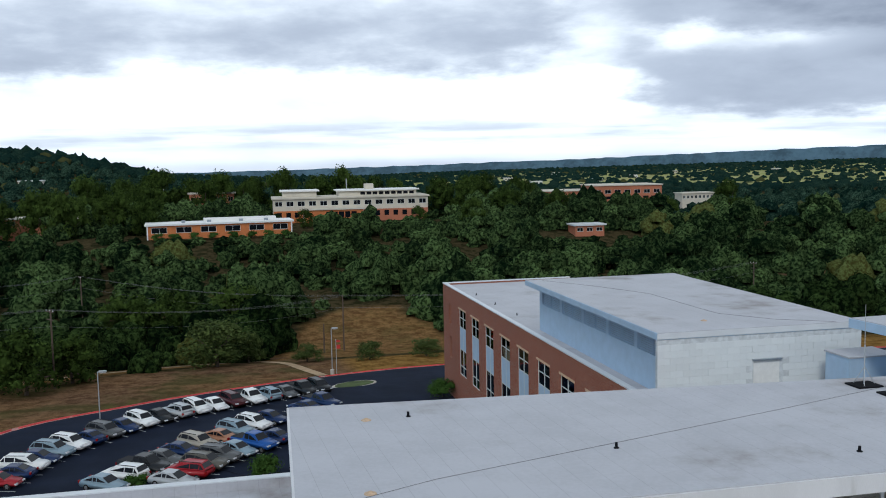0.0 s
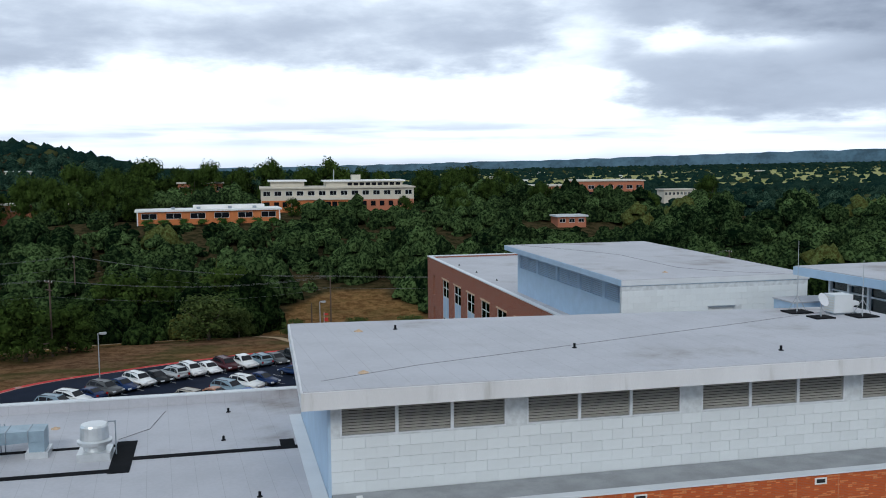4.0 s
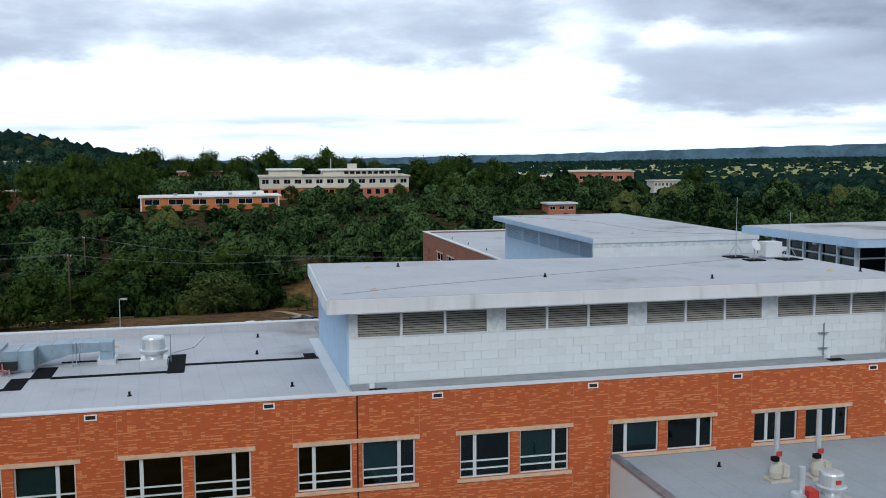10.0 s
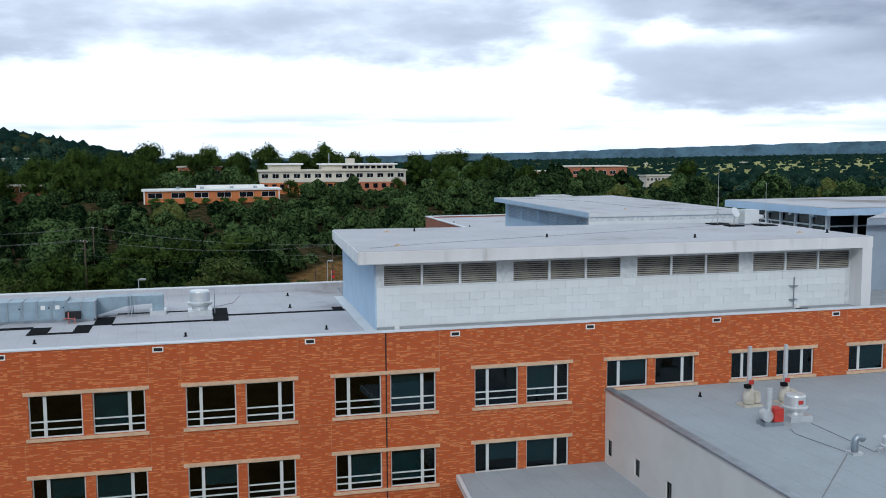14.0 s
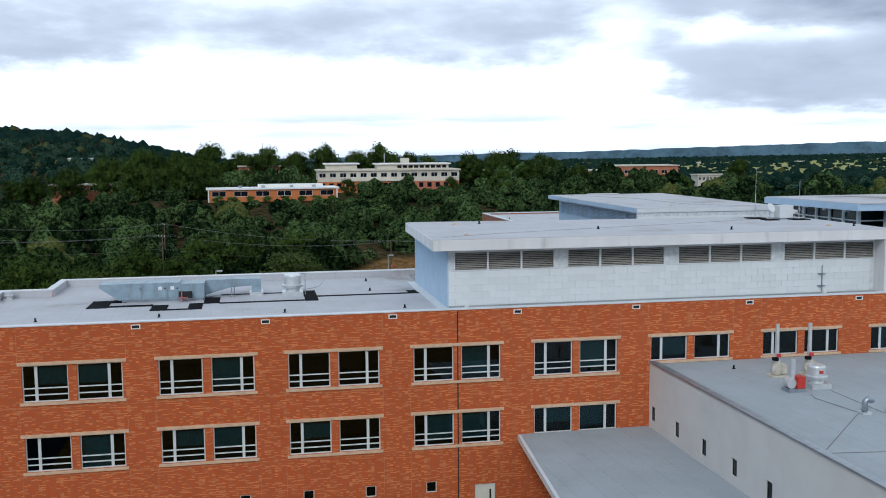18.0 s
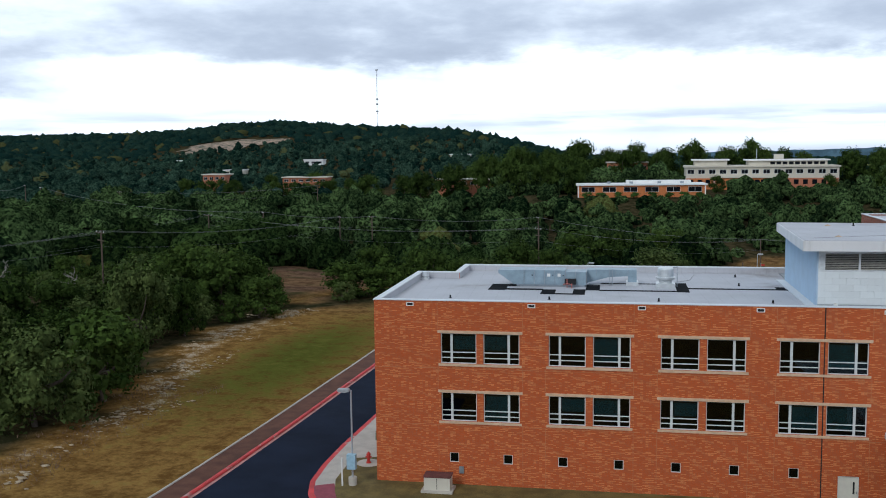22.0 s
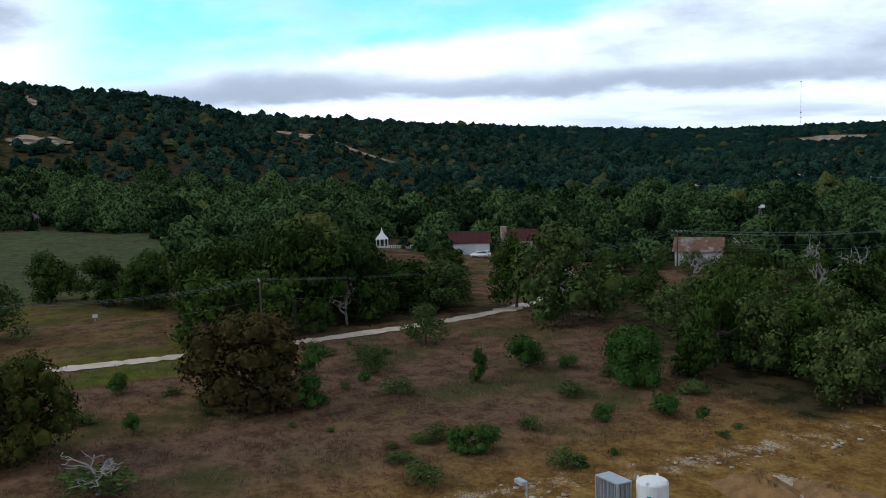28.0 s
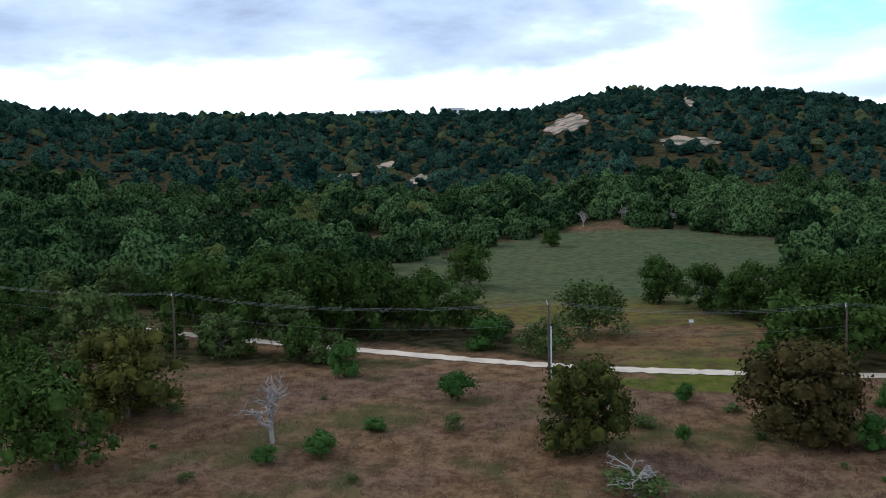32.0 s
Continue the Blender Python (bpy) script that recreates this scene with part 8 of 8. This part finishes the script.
for a in range(8):
    c, s_ = 1.6 * math.cos(a * math.pi / 4), 1.6 * math.sin(a * math.pi / 4)
    boxes("post", M_WHITE, gz, [(c - 0.08, c + 0.08, s_ - 0.08, s_ + 0.08, 0, 2.2)])
bm = bmesh.new()
lathe(bm, (0, 0, -0.3), [(1.9, 0), (1.9, 0.4)], 8)
part("floor", bm, M_COPING, gz)
fn = thing("picket_fence", (-226, 45, ground_at(-226, 45)), "pale picket fence beside the farmhouse", "fence")
fn.rotation_euler = (0, 0, radians(58))
for i in range(26):
    boxes("picket", M_WHITE, fn, [(-6.5 + i * 0.5, -6.25 + i * 0.5, 0, 0.06, -0.2, 1.1)])
boxes("rail", M_WHITE, fn, [(-6.5, 6.5, 0.062, 0.12, 0.3, 0.4), (-6.5, 6.5, 0.062, 0.12, 0.8, 0.9)])
park("suv", "white", -196.5, 47.5, 35)
wm = thing("windmill", (-181.0, 123.0, ground_at(-181, 123)), "old steel farm windmill with a broken wheel", "windmill")
bm = bmesh.new()
for sx in (-1, 1):
    for sy in (-1, 1):
        tube(bm, (sx * 1.1, sy * 1.1, -0.3), (sx * 0.12, sy * 0.12, 8.6), 0.06, 0.05, 5)
for z in (2.0, 4.2, 6.2):
    q = 1.1 - z / 8.6 * 0.98
    for a, b in (((-q, -q), (q, -q)), ((q, -q), (q, q)), ((q, q), (-q, q)), ((-q, q), (-q, -q))):
        tube(bm, (*a, z), (*b, z), 0.03, 0.03, 4)
part("tower", bm, M_DEADWOOD, wm)
boxes("vane", M_COPING, wm, [(0.2, 1.6, -0.02, 0.02, 8.7, 9.5)])
boxes("hub", M_STEEL, wm, [(-0.4, 0.2, -0.15, 0.15, 8.6, 9.0)])
sg = thing("field_sign", (-150.0, -47.0, ground_at(-150, -47)), "small white sign board in the meadow", "sign")
boxes("board", M_WHITE, sg, [(-0.03, 0.03, -0.35, 0.35, 0.5, 1.0)])
boxes("post", M_STEEL, sg, [(-0.08, -0.031, -0.03, 0.03, 0, 0.6)])
